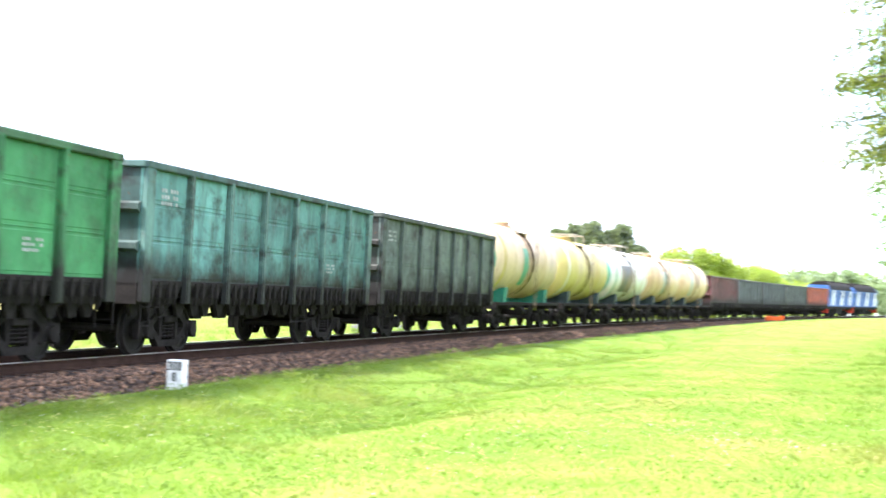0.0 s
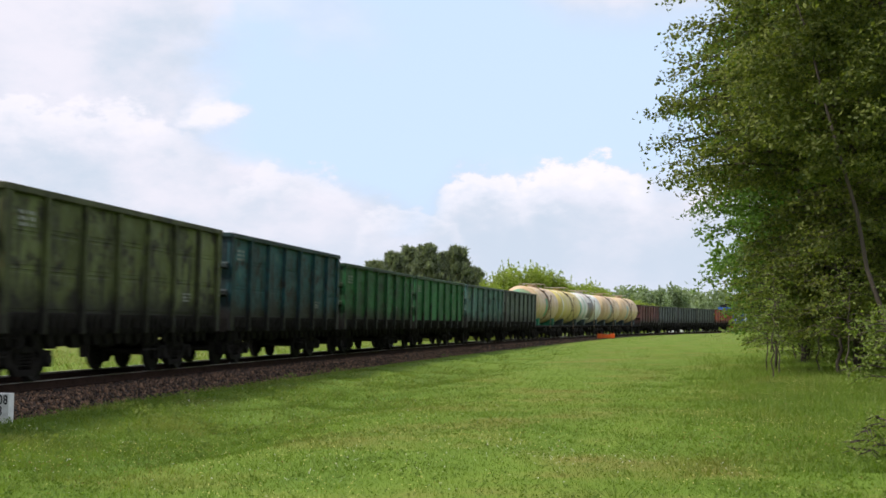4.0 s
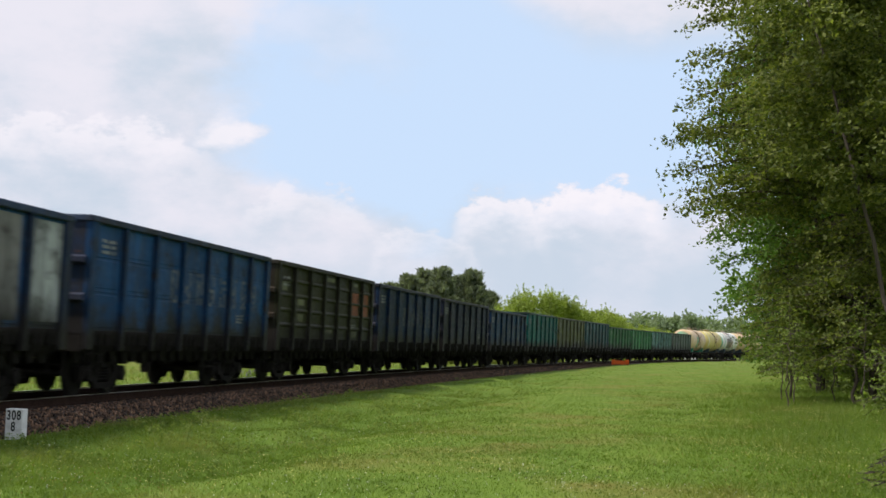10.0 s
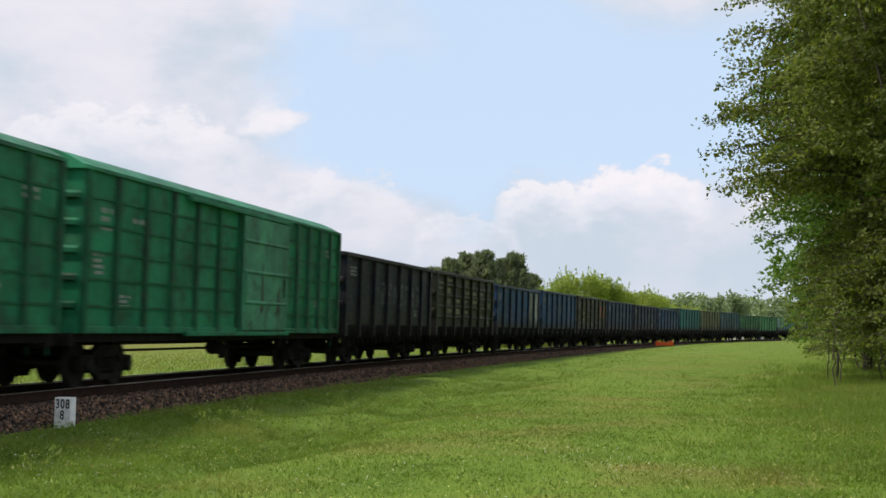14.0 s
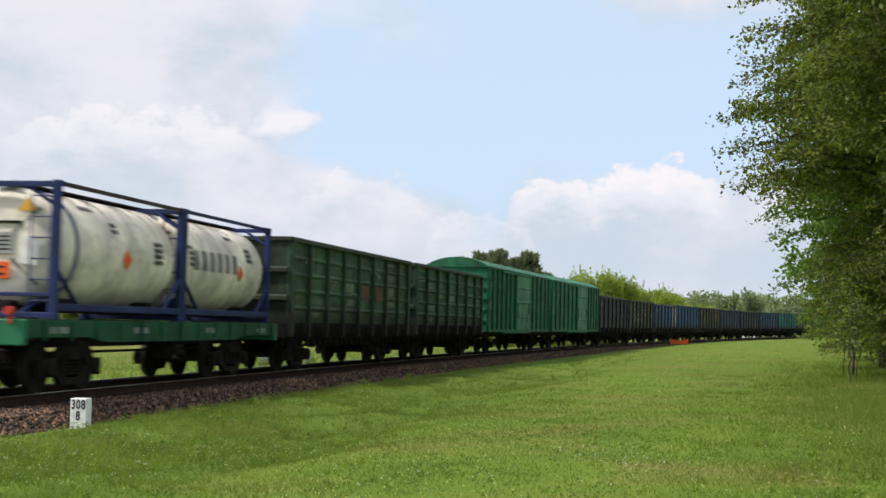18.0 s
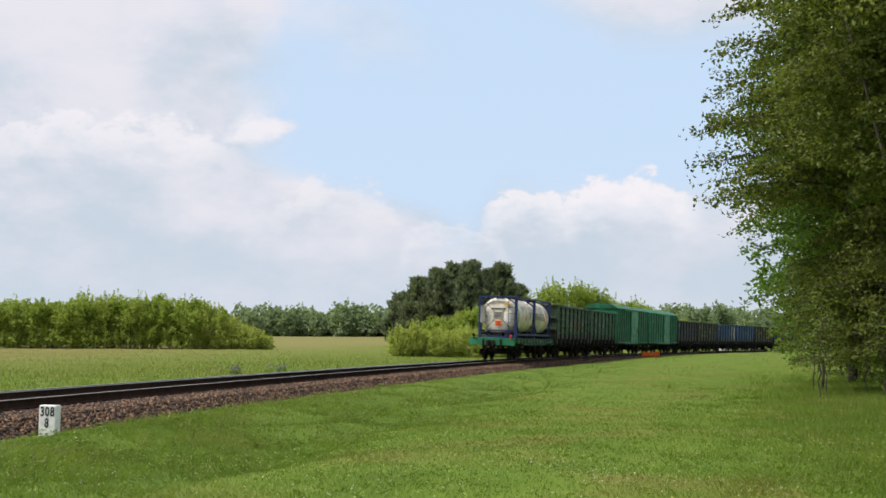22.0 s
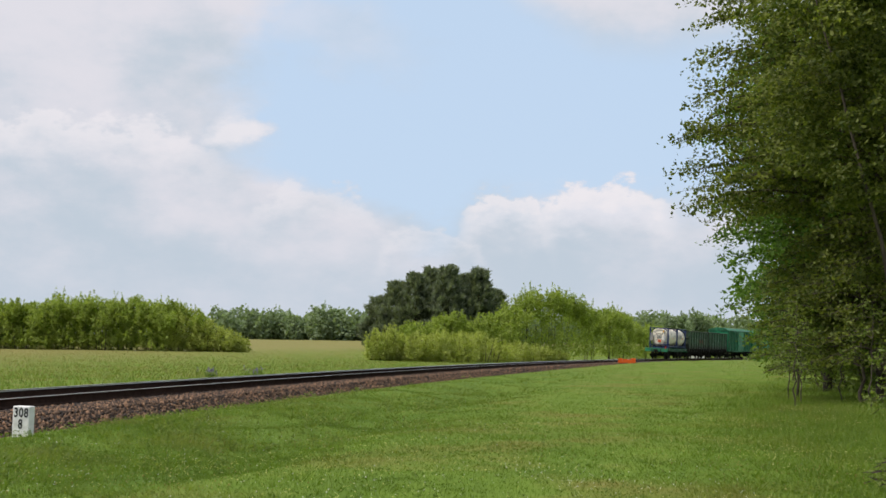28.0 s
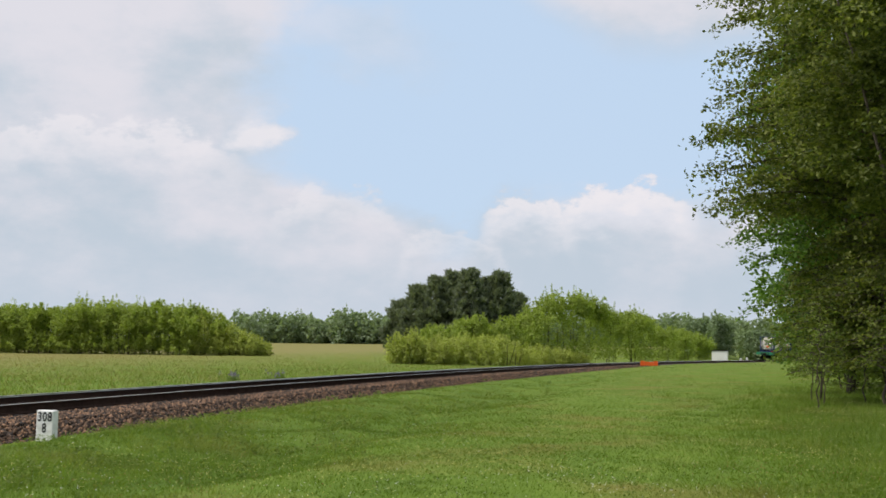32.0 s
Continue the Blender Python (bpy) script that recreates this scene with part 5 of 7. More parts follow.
SPECS = [  # height, ribbed, colour, posts, label, letters
    (HIGH, False, (0.010, 0.014, 0.026), None, "almost black open wagon with pale letters", True),
    (HIGH, True, (0.026, 0.033, 0.017), None, "dark olive ribbed open wagon with pale dusty panels", False),
    (3.70, False, (0.016, 0.07, 0.18), (0.010, 0.022, 0.05), "blue open wagon with two whitewashed end panels", False),
    (HIGH, False, (0.012, 0.055, 0.14), None, "bright blue open wagon with worn white letters", True),
    (HIGH, True, (0.028, 0.029, 0.013), None, "olive ribbed open wagon with an orange rust patch", False),
    (3.78, False, (0.009, 0.030, 0.078), None, "blue open wagon with worn white letters", True),
    (3.72, False, (0.011, 0.018, 0.040), None, "dark navy open wagon with worn white letters", True),
    (LOW, False, (0.008, 0.038, 0.095), None, "dark blue open wagon with faded letters", True),
    (HIGH, False, (0.013, 0.125, 0.115), None, "teal open wagon with faded panels", False),
    (HIGH, False, (0.12, 0.14, 0.055), None, "yellow-green open wagon with dark smears", False),
    (HIGH, False, (0.030, 0.095, 0.105), None, "grey-teal open wagon with smeared scrawls", False),
    (LOW, False, (0.030, 0.130, 0.048), None, "green open wagon with dark dusty panels", False),
    (LOW, False, (0.045, 0.175, 0.068), None, "bright green open wagon", False),
    (LOW, False, (0.085, 0.195, 0.172), (0.09, 0.165, 0.14), "weathered teal open wagon with rust spots", False),
    (LOW, False, (0.105, 0.135, 0.115), None, "grey-green weathered open wagon", False),
]
for k, (hh, rib, col, pc, lab, letters) in enumerate(SPECS):
    fresh = k == 12
    wgn = join(open_wagon(12.92, hh, rib, col, post_col=pc, coat="clean" if fresh else "worn" if k in (9, 10) else "paint", post_shade=0.8 if k in (11, 12) else 0.62), 81.76 + 13.92 * (k + 0.5), lab, "open wagon")
    marking(wgn, -5.4, hh - 0.45, 0.7, 0.07, 3)
    marking(wgn, 3.9 - 0.4 * (k % 3), 2.0, 0.6, 0.05, 3)
    if letters:
        big_letters(wgn, -1.38, 0.923, 8 if k % 2 else 7, hh - 0.85, 0.80)
    if rib:
        faded(wgn, 12.92, hh, 7, 200 + k, (0.17, 0.18, 0.10))
    if k == 2:
        for y in (3.69, 5.55):
            b = Build().box(1.474, 1.482, y - 0.66, y + 0.66, 1.55, 3.50)
            part("whitewash", b, M["paint"], wgn, "whitewashed side panel", col=(0.17, 0.17, 0.16) if y < 4 else (0.34, 0.37, 0.36))
    if k == 4:
        for y in (3.69, 5.3):
            b = Build().box(1.474, 1.482, y - 0.5, y + 0.5, 2.3, 3.2)
            part("rust_patch", b, M["paint"], wgn, "orange-brown rust patch", col=(0.24, 0.075, 0.03))
for y in (2.62, 0.87):
    part("rust_patch", Build().box(1.506, 1.512, y - 0.45, y + 0.45, 2.2, 2.7), M["paint"], g2, "rust-red patch", col=(0.15, 0.07, 0.04))
faded(g2, 13.98, HIGH, 8, 301, (0.13, 0.19, 0.12), 0.45)
faded(g3, 12.92, HIGH, 7, 302, (0.10, 0.20, 0.12), 0.35)
for w_ in (g2, g3):
    for k in range(5):
        marking(w_, -5.2 + 2.4 * k, 3.3 - 0.45 * (k % 3), 0.8, 0.16, 1)

PEACH = (0.66, 0.50, 0.30)
TANKS = [
    ((0.67, 0.52, 0.33), dict(saddle=(0.03, 0.20, 0.13), disc=(0.05, 0.36, 0.22), ring=(0.60, 0.48, 0.10), patch=((0.06, 0.36, 0.22), -1.6, -0.8)), "cream and ochre tank wagon with a green end"),
    ((0.62, 0.53, 0.19), dict(ring=(0.75, 0.74, 0.68)), "dull yellow tank wagon with a white ring"),
    ((0.76, 0.78, 0.74), dict(disc=(0.10, 0.42, 0.30), ring=(0.12, 0.42, 0.30), patch=((0.09, 0.11, 0.11), -3.2, 0.2)), "white tank wagon with a dark panel"),
    (PEACH, dict(patch=((0.32, 0.42, 0.36), -1.4, -0.3)), "peach-coloured tank wagon with a grey-green panel"),
    (PEACH, dict(patch=((0.32, 0.42, 0.36), -2.6, -1.4)), "peach-coloured tank wagon with brown hoops"),
]
for k, (col, kw, lab) in enumerate(TANKS):
    join(tank_wagon(col, **kw), 290.56 + 12.02 * (k + 0.5), lab, "tank wagon")
for k, (col, lab) in enumerate((((0.15, 0.055, 0.055), "dull red weathered open wagon"), ((0.085, 0.10, 0.10), "plain grey weathered open wagon"), ((0.075, 0.09, 0.09), "plain grey weathered open wagon"),
                                ((0.08, 0.095, 0.085), "plain grey weathered open wagon"), ((0.33, 0.075, 0.04), "orange-red open wagon behind the locomotive"))):
    join(open_wagon(12.92, LOW, False, col), 350.66 + 13.92 * (k + 0.5), lab, "open wagon")
for k in range(2):
    join(locomotive(), 420.3 + 17.4 * (k + 0.5), "blue and white diesel locomotive with a dark roof", "locomotive", "locomotives")

# ---- beside the line ----


def mile_post():
    s, u = (float(a[0]) for a in to_line(-6.93, 22.4))
    x, y = -6.93, 22.4
    z = -0.44
    thing = new("kilometre_post")
    thing.matrix_basis = pose(x, y, z, 0, 1.2, -9)
    w, d, h = 0.148, 0.10, 0.445
    b = Build()
    b.box(-w, w, -d, d, -0.3, h, 0.012)
    stone = part("stone", b, M["white"], thing, "whitewashed concrete block")
    for text, xx, zz in (("3", -0.088, 0.270), ("0", 0.0, 0.270), ("8", 0.088, 0.270), ("8", -0.005, 0.085)):
        cu = bpy.data.curves.new("figure", "FONT")
        cu.body, cu.size, cu.align_x, cu.extrude, cu.offset = text, 0.185, "CENTER", 0.002, 0.004
        tmp = bpy.data.objects.new("figure", cu)
        me = bpy.data.meshes.new_from_object(tmp)
        bpy.data.objects.remove(tmp)
        me.materials.clear()
        me.materials.append(M["ink"])
        t = new("figure", me)
        t.parent = stone
        t.matrix_basis = pose(xx, -d - 0.003, zz, 90, 0, 0) @ Matrix.Diagonal((0.82, 1.15, 1, 1))
        tagged(t, "black painted figure")
    tagged(thing, "white concrete kilometre post with black figures beside the ballast", "kilometre post")


mile_post()


def barrier():
    """A low orange board on short feet, beside the ballast far along the line."""
    thing = new("orange_barrier")
    s, u = 86.0, 3.1
    x, y, z = at_line(s, u)
    z = gz(x, y)
    thing.matrix_basis = pose(x, y, z, 0, 0, 0)
    for k in range(4):
        b = Build().box(-0.86 + 0.43 * k + 0.01, -0.43 + 0.43 * k - 0.01, -0.03, 0.03, 0.02 + 0.03 * (k % 2), 0.50 - 0.06 * (k % 3), 0.012)
        part("board", b, M["orange"], thing, "orange plastic board")
    b = Build().box(-0.88, 0.88, 0.03, 0.07, 0.16, 0.22).box(-0.88, 0.88, 0.03, 0.07, 0.34, 0.40)
    part("crossbar", b, M["orange"], thing)
    for x2 in (-0.7, 0.7):
        part("foot", Build().box(x2 - 0.05, x2 + 0.05, -0.2, 0.2, -0.02, 0.04, 0.01), M["grime"], thing)
    tagged(thing, "low bright orange barrier board beside the track", "barrier")


barrier()


def hut():
    x, y = 41.3, 219.0
    z = -0.25
    thing = new("relay_cabinet")
    thing.matrix_basis = pose(x, y, z - 0.1, 0, 0, -14)
    part("cabinet_body", Build().box(-1.25, 1.25, -1.0, 1.0, 0.0, 1.85, 0.02), M["white"], thing, "white sheet-metal cabinet")
    part("cabinet_roof", Build().prism([(-1.35, 1.85), (1.35, 1.85), (1.35, 1.93), (0, 2.05), (-1.35, 1.93)], "y", -1.1, 1.1), M["grime"], thing, "dark flat-pitched roof")
    part("cabinet_door", Build().box(-0.4, 0.4, -1.02, -0.99, 0.15, 1.7, 0.005), M["white"], thing)
    tagged(thing, "white trackside relay cabinet with a dark roof", "relay cabinet")
    for dx, hh in ((3.2, 0.9), (4.2, 1.0)):
        p = new("marker_post")
        p.matrix_basis = pose(x + dx, y - 0.6, gz(x + dx, y - 0.6) - 0.05)
        part("stone", Build().box(-0.14, 0.14, -0.1, 0.1, 0, hh, 0.015), M["white"], p)
        tagged(p, "short white marker post beside the line", "marker post")


hut()

# ---- trees and thickets ----
RNG = np.random.default_rng(7)


def leaves(centres, spread, per, size, squash=0.75, rng=RNG, out=0.0):
    """Leaf blades as bent quads round clump centres. centres: n x 3; spread, size: metres."""
    n = len(centres) * per
    spread = np.broadcast_to(np.asarray(spread, float), (len(centres),))
    d = rng.normal(size=(n, 3))
    d /= np.linalg.norm(d, axis=1)[:, None]
    rad = rng.random(n) ** 0.45
    c = np.repeat(np.asarray(centres, float), per, 0)
    c = c + d * (rad * np.repeat(spread, per))[:, None] * np.array([1, 1, squash])
    # blades lie more flat than upright, and face outwards a little
    nrm = rng.normal(size=(n, 3)) * 0.8 + d * 0.55 + np.array([0, 0, 0.55])
    if out:
        o = c * np.array([1, 1, 0.0])
        nrm = nrm + 0.4 * out * o / (np.linalg.norm(o, axis=1)[:, None] + 0.01) + np.array([0, 0, 0.9 * out])
    nrm /= np.linalg.norm(nrm, axis=1)[:, None]
    a = np.cross(nrm, rng.normal(size=(n, 3)))
    a /= np.linalg.norm(a, axis=1)[:, None]
    b = np.cross(nrm, a)
    sz = size * (0.65 + 0.7 * rng.random(n))[:, None]
    bend = nrm * sz * 0.18
    v = np.stack([c - a * sz * 0.6, c + b * sz * 0.36 - bend, c + a * sz * 0.62, c - b * sz * 0.36 - bend], 1).reshape(-1, 3)
    q = np.arange(n * 4).reshape(n, 4)
    f = np.concatenate([q[:, [0, 1, 2]], q[:, [0, 2, 3]]])
    return v, f


def limbs(b, p, d, length, r, depth, tips, rng, droop=0.02):
    """A tapering limb that bends and forks; its ends go into tips."""
    n = 3
    for k in range(n):
        d2 = (d + Vector(rng.normal(size=3) * 0.16) + Vector((0, 0, 0.05 - droop * depth))).normalized()
        q = p + d2 * length / n
        b.rod(p, q, r * (1 - 0.22 * k), 7 if r > 0.06 else 5, r * (1 - 0.22 * (k + 1)), caps=False)
        if depth > 0 and k > 0:
            side = d2.orthogonal().normalized()
            side.rotate(Matrix.Rotation(rng.random() * math.tau, 3, d2))
            limbs(b, q, (d2 * 0.6 + side * 0.9).normalized(), length * 0.62, r * 0.5, depth - 1, tips, rng, droop)
        p, d = q, d2
        if depth <= 1:
            tips.append(tuple(q))
    if depth > 0:
        limbs(b, p, d, length * 0.7, r * 0.55, depth - 1, tips, rng, droop)
    else:
        tips.append(tuple(p))


def tree(x, y, height, crown_r, crown_low, mat, label, seed, clumps=260, per=70, leaf=0.13, lean=(0, 0), trunk_r=0.16, clump_r=0.62, z=None, name="tree", reach=0.72):
    """A broadleaf tree: tapered trunk, forking limbs, and a crown of leaf clumps with an uneven outline."""
    rng = np.random.default_rng(seed)
    thing = new(name)
    z = gz(x, y) - 0.05 if z is None else z
    thing.matrix_basis = pose(x, y, z)
    b, tips = Build(), []
    p, nseg = Vector((0, 0, 0)), 9
    for k in range(nseg):
        q = Vector((lean[0] * height * (k + 1) / nseg + rng.normal() * 0.06, lean[1] * height * (k + 1) / nseg + rng.normal() * 0.06, height * 0.93 * (k + 1) / nseg))
        r0, r1 = trunk_r * (1 - 0.88 * k / nseg), trunk_r * (1 - 0.88 * (k + 1) / nseg)
        b.rod(p, q, r0, 9, r1, caps=False)
        if q.z > crown_low:
            for j in range(3):
                a = rng.random() * math.tau
                t_ = (q.z - crown_low) / max(0.1, height - crown_low)
                ln = crown_r * reach * (0.35 + 0.75 * math.sin(math.pi * min(1, 0.18 + 0.80 * (1 - t_)))) * (0.6 + 0.25 * rng.random())
                limbs(b, q, Vector((math.cos(a), math.sin(a), 0.25 + 0.35 * t_)).normalized(), ln, r1 * 0.55, 1, tips, rng)
        p = q
    part("trunk", b, M["bark"], thing, "grey-brown trunk and limbs")
    # clumps: at the limbs' ends, and in tiers on the crown's outer shell
    tips = np.array(tips)
    n2 = max(10, clumps)
    t_ = rng.random(n2)
    a = rng.random(n2) * math.tau
    zz = crown_low * 0.7 + (height - crown_low * 0.7) * t_
    zz = zz + 0.16 * np.sin(zz * 4.2 + a * 2)
    prof = np.clip(np.minimum((t_ + 0.10) * 3.2, (1.06 - t_) * 2.2), 0.15, 1) ** 0.6
    wob = 0.80 + 0.14 * np.sin(a * 3 + seed) * np.sin(t_ * 11 + seed) + 0.14 * rng.random(n2)
    rr = crown_r * prof * wob * (0.35 + 0.65 * rng.random(n2) ** 0.35)
    shell = np.stack([lean[0] * zz + rr * np.cos(a), lean[1] * zz + rr * np.sin(a), zz], 1)
    if len(tips):
        lim = np.hypot(tips[:, 0], tips[:, 1])
        tips = tips[lim < crown_r * 0.97]
    cen = np.concatenate([tips, shell]) if len(tips) else shell
    v, f = leaves(cen, clump_r * (0.55 + 0.8 * rng.random(len(cen))), per, leaf, 0.55, rng=rng, out=0.45)
    ob = new("crown", quick_mesh("crown", v, f, M[mat]))
    ob.parent = thing
    tagged(thing, label, "tree")
    return thing


def sprays(base, tip, rise, per, wide, rng, lo=0.25):
    """Places of leaves along shoots that spring from base and arch over to tip."""
    base, tip = np.asarray(base, float), np.asarray(tip, float)
    n = len(base)
    ln = np.linalg.norm(tip - base, axis=1)
    mid = base * 0.45 + tip * 0.55 + np.stack([0 * ln, 0 * ln, rise * ln], 1)
    q = (lo + (1 - lo) * rng.random(n * per) ** 0.85)[:, None]
    b, m, t = (np.repeat(v, per, 0) for v in (base, mid, tip))
    p = (1 - q) ** 2 * b + 2 * q * (1 - q) * m + q * q * t
    return p + rng.normal(size=p.shape) * wide * (1.12 - q) * np.array([1, 1, 0.8])


def shrub(x, y, hgt, rad, mat, label, category, name, rng, shoots=120, per=56, leaf=0.2, skirt=0.35, group="", plume=0.12, wide=0.42, lo=0.10, lump=0.0):
    """A bush of many arching shoots: high ones over its middle, a skirt of lower ones round it."""
    thing = new(name)
    thing.matrix_basis = pose(x, y, gz(x, y) - 0.1)
    for k in range(5):
        a, o = rng.random() * math.tau, rng.random() * rad * 0.5
        p = Vector((o * math.cos(a), o * math.sin(a), 0))
        q = p + Vector((rng.normal() * 0.4, rng.normal() * 0.4, hgt * (0.5 + 0.3 * rng.random())))
        part("stem", Build().rod(p, q, 0.05, 5, 0.015, caps=False), M["bark"], thing)
    # shoots stand in bunches, so that the crown is lumpy
    bunches = max(7, int(rad * rad * 1.7)) if lump else 7
    ba, br, bh = rng.random(bunches) * math.tau, rad * np.sqrt(rng.random(bunches)) * 0.85, 0.84 + 0.22 * rng.random(bunches)
    k = rng.integers(0, bunches, shoots)
    cx = br[k] * np.cos(ba[k]) + rng.normal(size=shoots) * rad * 0.25
    cy = br[k] * np.sin(ba[k]) + rng.normal(size=shoots) * rad * 0.25
    r_ = np.hypot(cx, cy) / rad
    low = rng.random(shoots) < skirt
    top = hgt * bh[k] * (1 - 0.30 * np.clip(r_, 0, 1.2) ** 2.5) * (0.90 + 0.12 * rng.random(shoots))
    tz = np.where(low, top * (0.22 + 0.55 * rng.random(shoots)), top)
    grow = np.where(low, 1.12, 1.0)
    tip = np.stack([cx * grow, cy * grow, tz], 1)
    base = np.stack([cx * 0.62, cy * 0.62, 0.02 * hgt + 0 * tz], 1)
    if lump:      # leafy heads round the bunches' middles, over the skirt
        d = rng.normal(size=(shoots, 3)) + np.array([0, 0, 0.75])
        d /= np.linalg.norm(d, axis=1)[:, None]
        mid = np.stack([br[k] * np.cos(ba[k]), br[k] * np.sin(ba[k]), hgt * bh[k] * (1 - 0.30 * (br[k] / rad) ** 2.5) - lump], 1)
        head = mid + d * lump * (0.82 + 0.22 * rng.random(shoots))[:, None] * np.array([1.25, 1.25, 1.0])
        tip = np.where(low[:, None], tip, head)
        base = np.where(low[:, None], base, mid - np.array([0, 0, 0.9 * lump]))
    c = sprays(base, tip, 0.16, per, wide, rng, lo)
    # slim plumes above the rest
    m = int(shoots * plume)
    i = rng.integers(0, shoots, m)
    c2 = sprays(tip[i], tip[i] + np.stack([rng.normal(size=m) * 0.12, rng.normal(size=m) * 0.12, hgt * (0.05 + 0.10 * rng.random(m))], 1), 0.0, 12, 0.10, rng, 0.0)
    c = np.concatenate([c, c2])
    c[:, 2] = np.maximum(c[:, 2], 0.12)
    v, f = leaves(c, 0.02, 1, leaf, 1.0, rng, 0.5)
    ob = new("foliage", quick_mesh("foliage", v, f, M[mat]))
    ob.parent = thing
    return tagged(thing, label, category, group)


def bough_tree(x, y, height, mat, label, seed, reach, low, boughs, leaf=0.13, lean=(0.0, 0.0), trunk_r=0.18, droop=0.34, dense=30, name="tree", twig_every=0.30, rise=0.42, keep_from=0.28):
    """A broadleaf tree of drooping boughs: limbs from the trunk, side twigs in flat layers, leaves along the twigs.
    reach: (height, radius) pairs of the crown's outline."""
    rng = np.random.default_rng(seed)
    thing = new(name)
    thing.matrix_basis = pose(x, y, gz(x, y) - 0.05)
    wood, arms, n = Build(), Build(), 12
    spine = [Vector((lean[0] * height * k / n + rng.normal() * 0.05 * (k > 0), lean[1] * height * k / n + rng.normal() * 0.05 * (k > 0), height * 0.97 * k / n)) for k in range(n + 1)]
    for k in range(n):
        wood.rod(spine[k], spine[k + 1], trunk_r * (1 - 0.9 * k / n), 9, trunk_r * (1 - 0.9 * (k + 1) / n), caps=False)
    zs, rs = [p[0] for p in reach], [p[1] for p in reach]
    cen = []
    for i in range(boughs):
        t = (i + rng.random() * 0.8) / boughs
        z0 = low + (height * 0.96 - low) * t
        L = float(np.interp(z0, zs, rs)) * (0.66 + 0.24 * rng.random())
        a = i * 2.39996 + rng.normal() * 0.25
        k = min(n - 1, int(z0 / (height * 0.97) * n))
        w = z0 / (height * 0.97) * n - k
        p0 = spine[k].lerp(spine[k + 1], w)
        d = Vector((math.cos(a), math.sin(a), 0))
        side = Vector((-d.y, d.x, 0))
        up, dr, sway = rise * (0.7 + 0.6 * rng.random()), droop * (0.8 + 0.5 * rng.random()), rng.normal() * 0.14

        def at(q):
            return p0 + d * (L * q) + side * (sway * L * q * q) + Vector((0, 0, L * (up * q - (up * 0.4 + dr) * q * q)))
        r0 = min(trunk_r * 0.42, 0.020 + 0.011 * L)
        prev = at(0)
        for s in range(1, 6):
            q = at(s / 5)
            arms.rod(prev, q, r0 * (1 - 0.17 * (s - 1)), 5, r0 * (1 - 0.17 * s), caps=False)
            prev = q
        m = max(5, int(L / twig_every))
        for j in range(m):
            q = keep_from + (1 - keep_from) * (j + rng.random()) / m
            p = at(q)
            sg = 1 if j % 2 else -1
            ln = min(1.4, L * (0.20 + 0.16 * rng.random()) * (1.25 - 0.60 * q)) + 0.12
            e = (d * (0.75 + 0.4 * rng.random()) + side * sg * (0.35 + 0.75 * rng.random()) + Vector((0, 0, rng.normal() * 0.22 - 0.06))).normalized()
            tip = p + e * ln - Vector((0, 0, 0.20 * ln))
            arms.rod(p, tip, 0.010, 3, 0.004, caps=False)
            c = max(6, int(dense * ln))
            u = rng.random(c)[:, None] ** 0.8
            pts = np.array(p)[None] * (1 - u) + np.array(tip)[None] * u
            cen.append(pts + rng.normal(size=(c, 3)) * np.array([0.17, 0.17, 0.13]) * (0.40 + 0.60 * min(1.0, ln)))
    part("trunk", wood, M["bark"], thing, "grey-brown trunk")
    tagged(part("branchwork", arms, M["bark"], thing, "dark limbs and thin twigs"), kind="stuff")
    v, f = leaves(np.concatenate(cen), 0.02, 1, leaf, 1.0, rng, 0.35)
    ob = new("crown", quick_mesh("crown", v, f, M[mat]))
    ob.parent = thing
    return tagged(thing, label, "bush" if name == "bush" else "tree")


def needles(c, way, length, width, rng):
    """Slim needle bunches: long narrow blades from c along way."""
    n = len(c)
    side = np.cross(way, rng.normal(size=(n, 3)))
    side /= np.linalg.norm(side, axis=1)[:, None]
    ln = length * (0.6 + 0.7 * rng.random(n))[:, None]
    v = np.stack([c - side * width, c + side * width, c + way * ln + side * width * 0.3, c + way * ln - side * width * 0.3], 1).reshape(-1, 3)
    q = np.arange(n * 4).reshape(n, 4)
    return v, np.concatenate([q[:, [0, 1, 2]], q[:, [0, 2, 3]]])


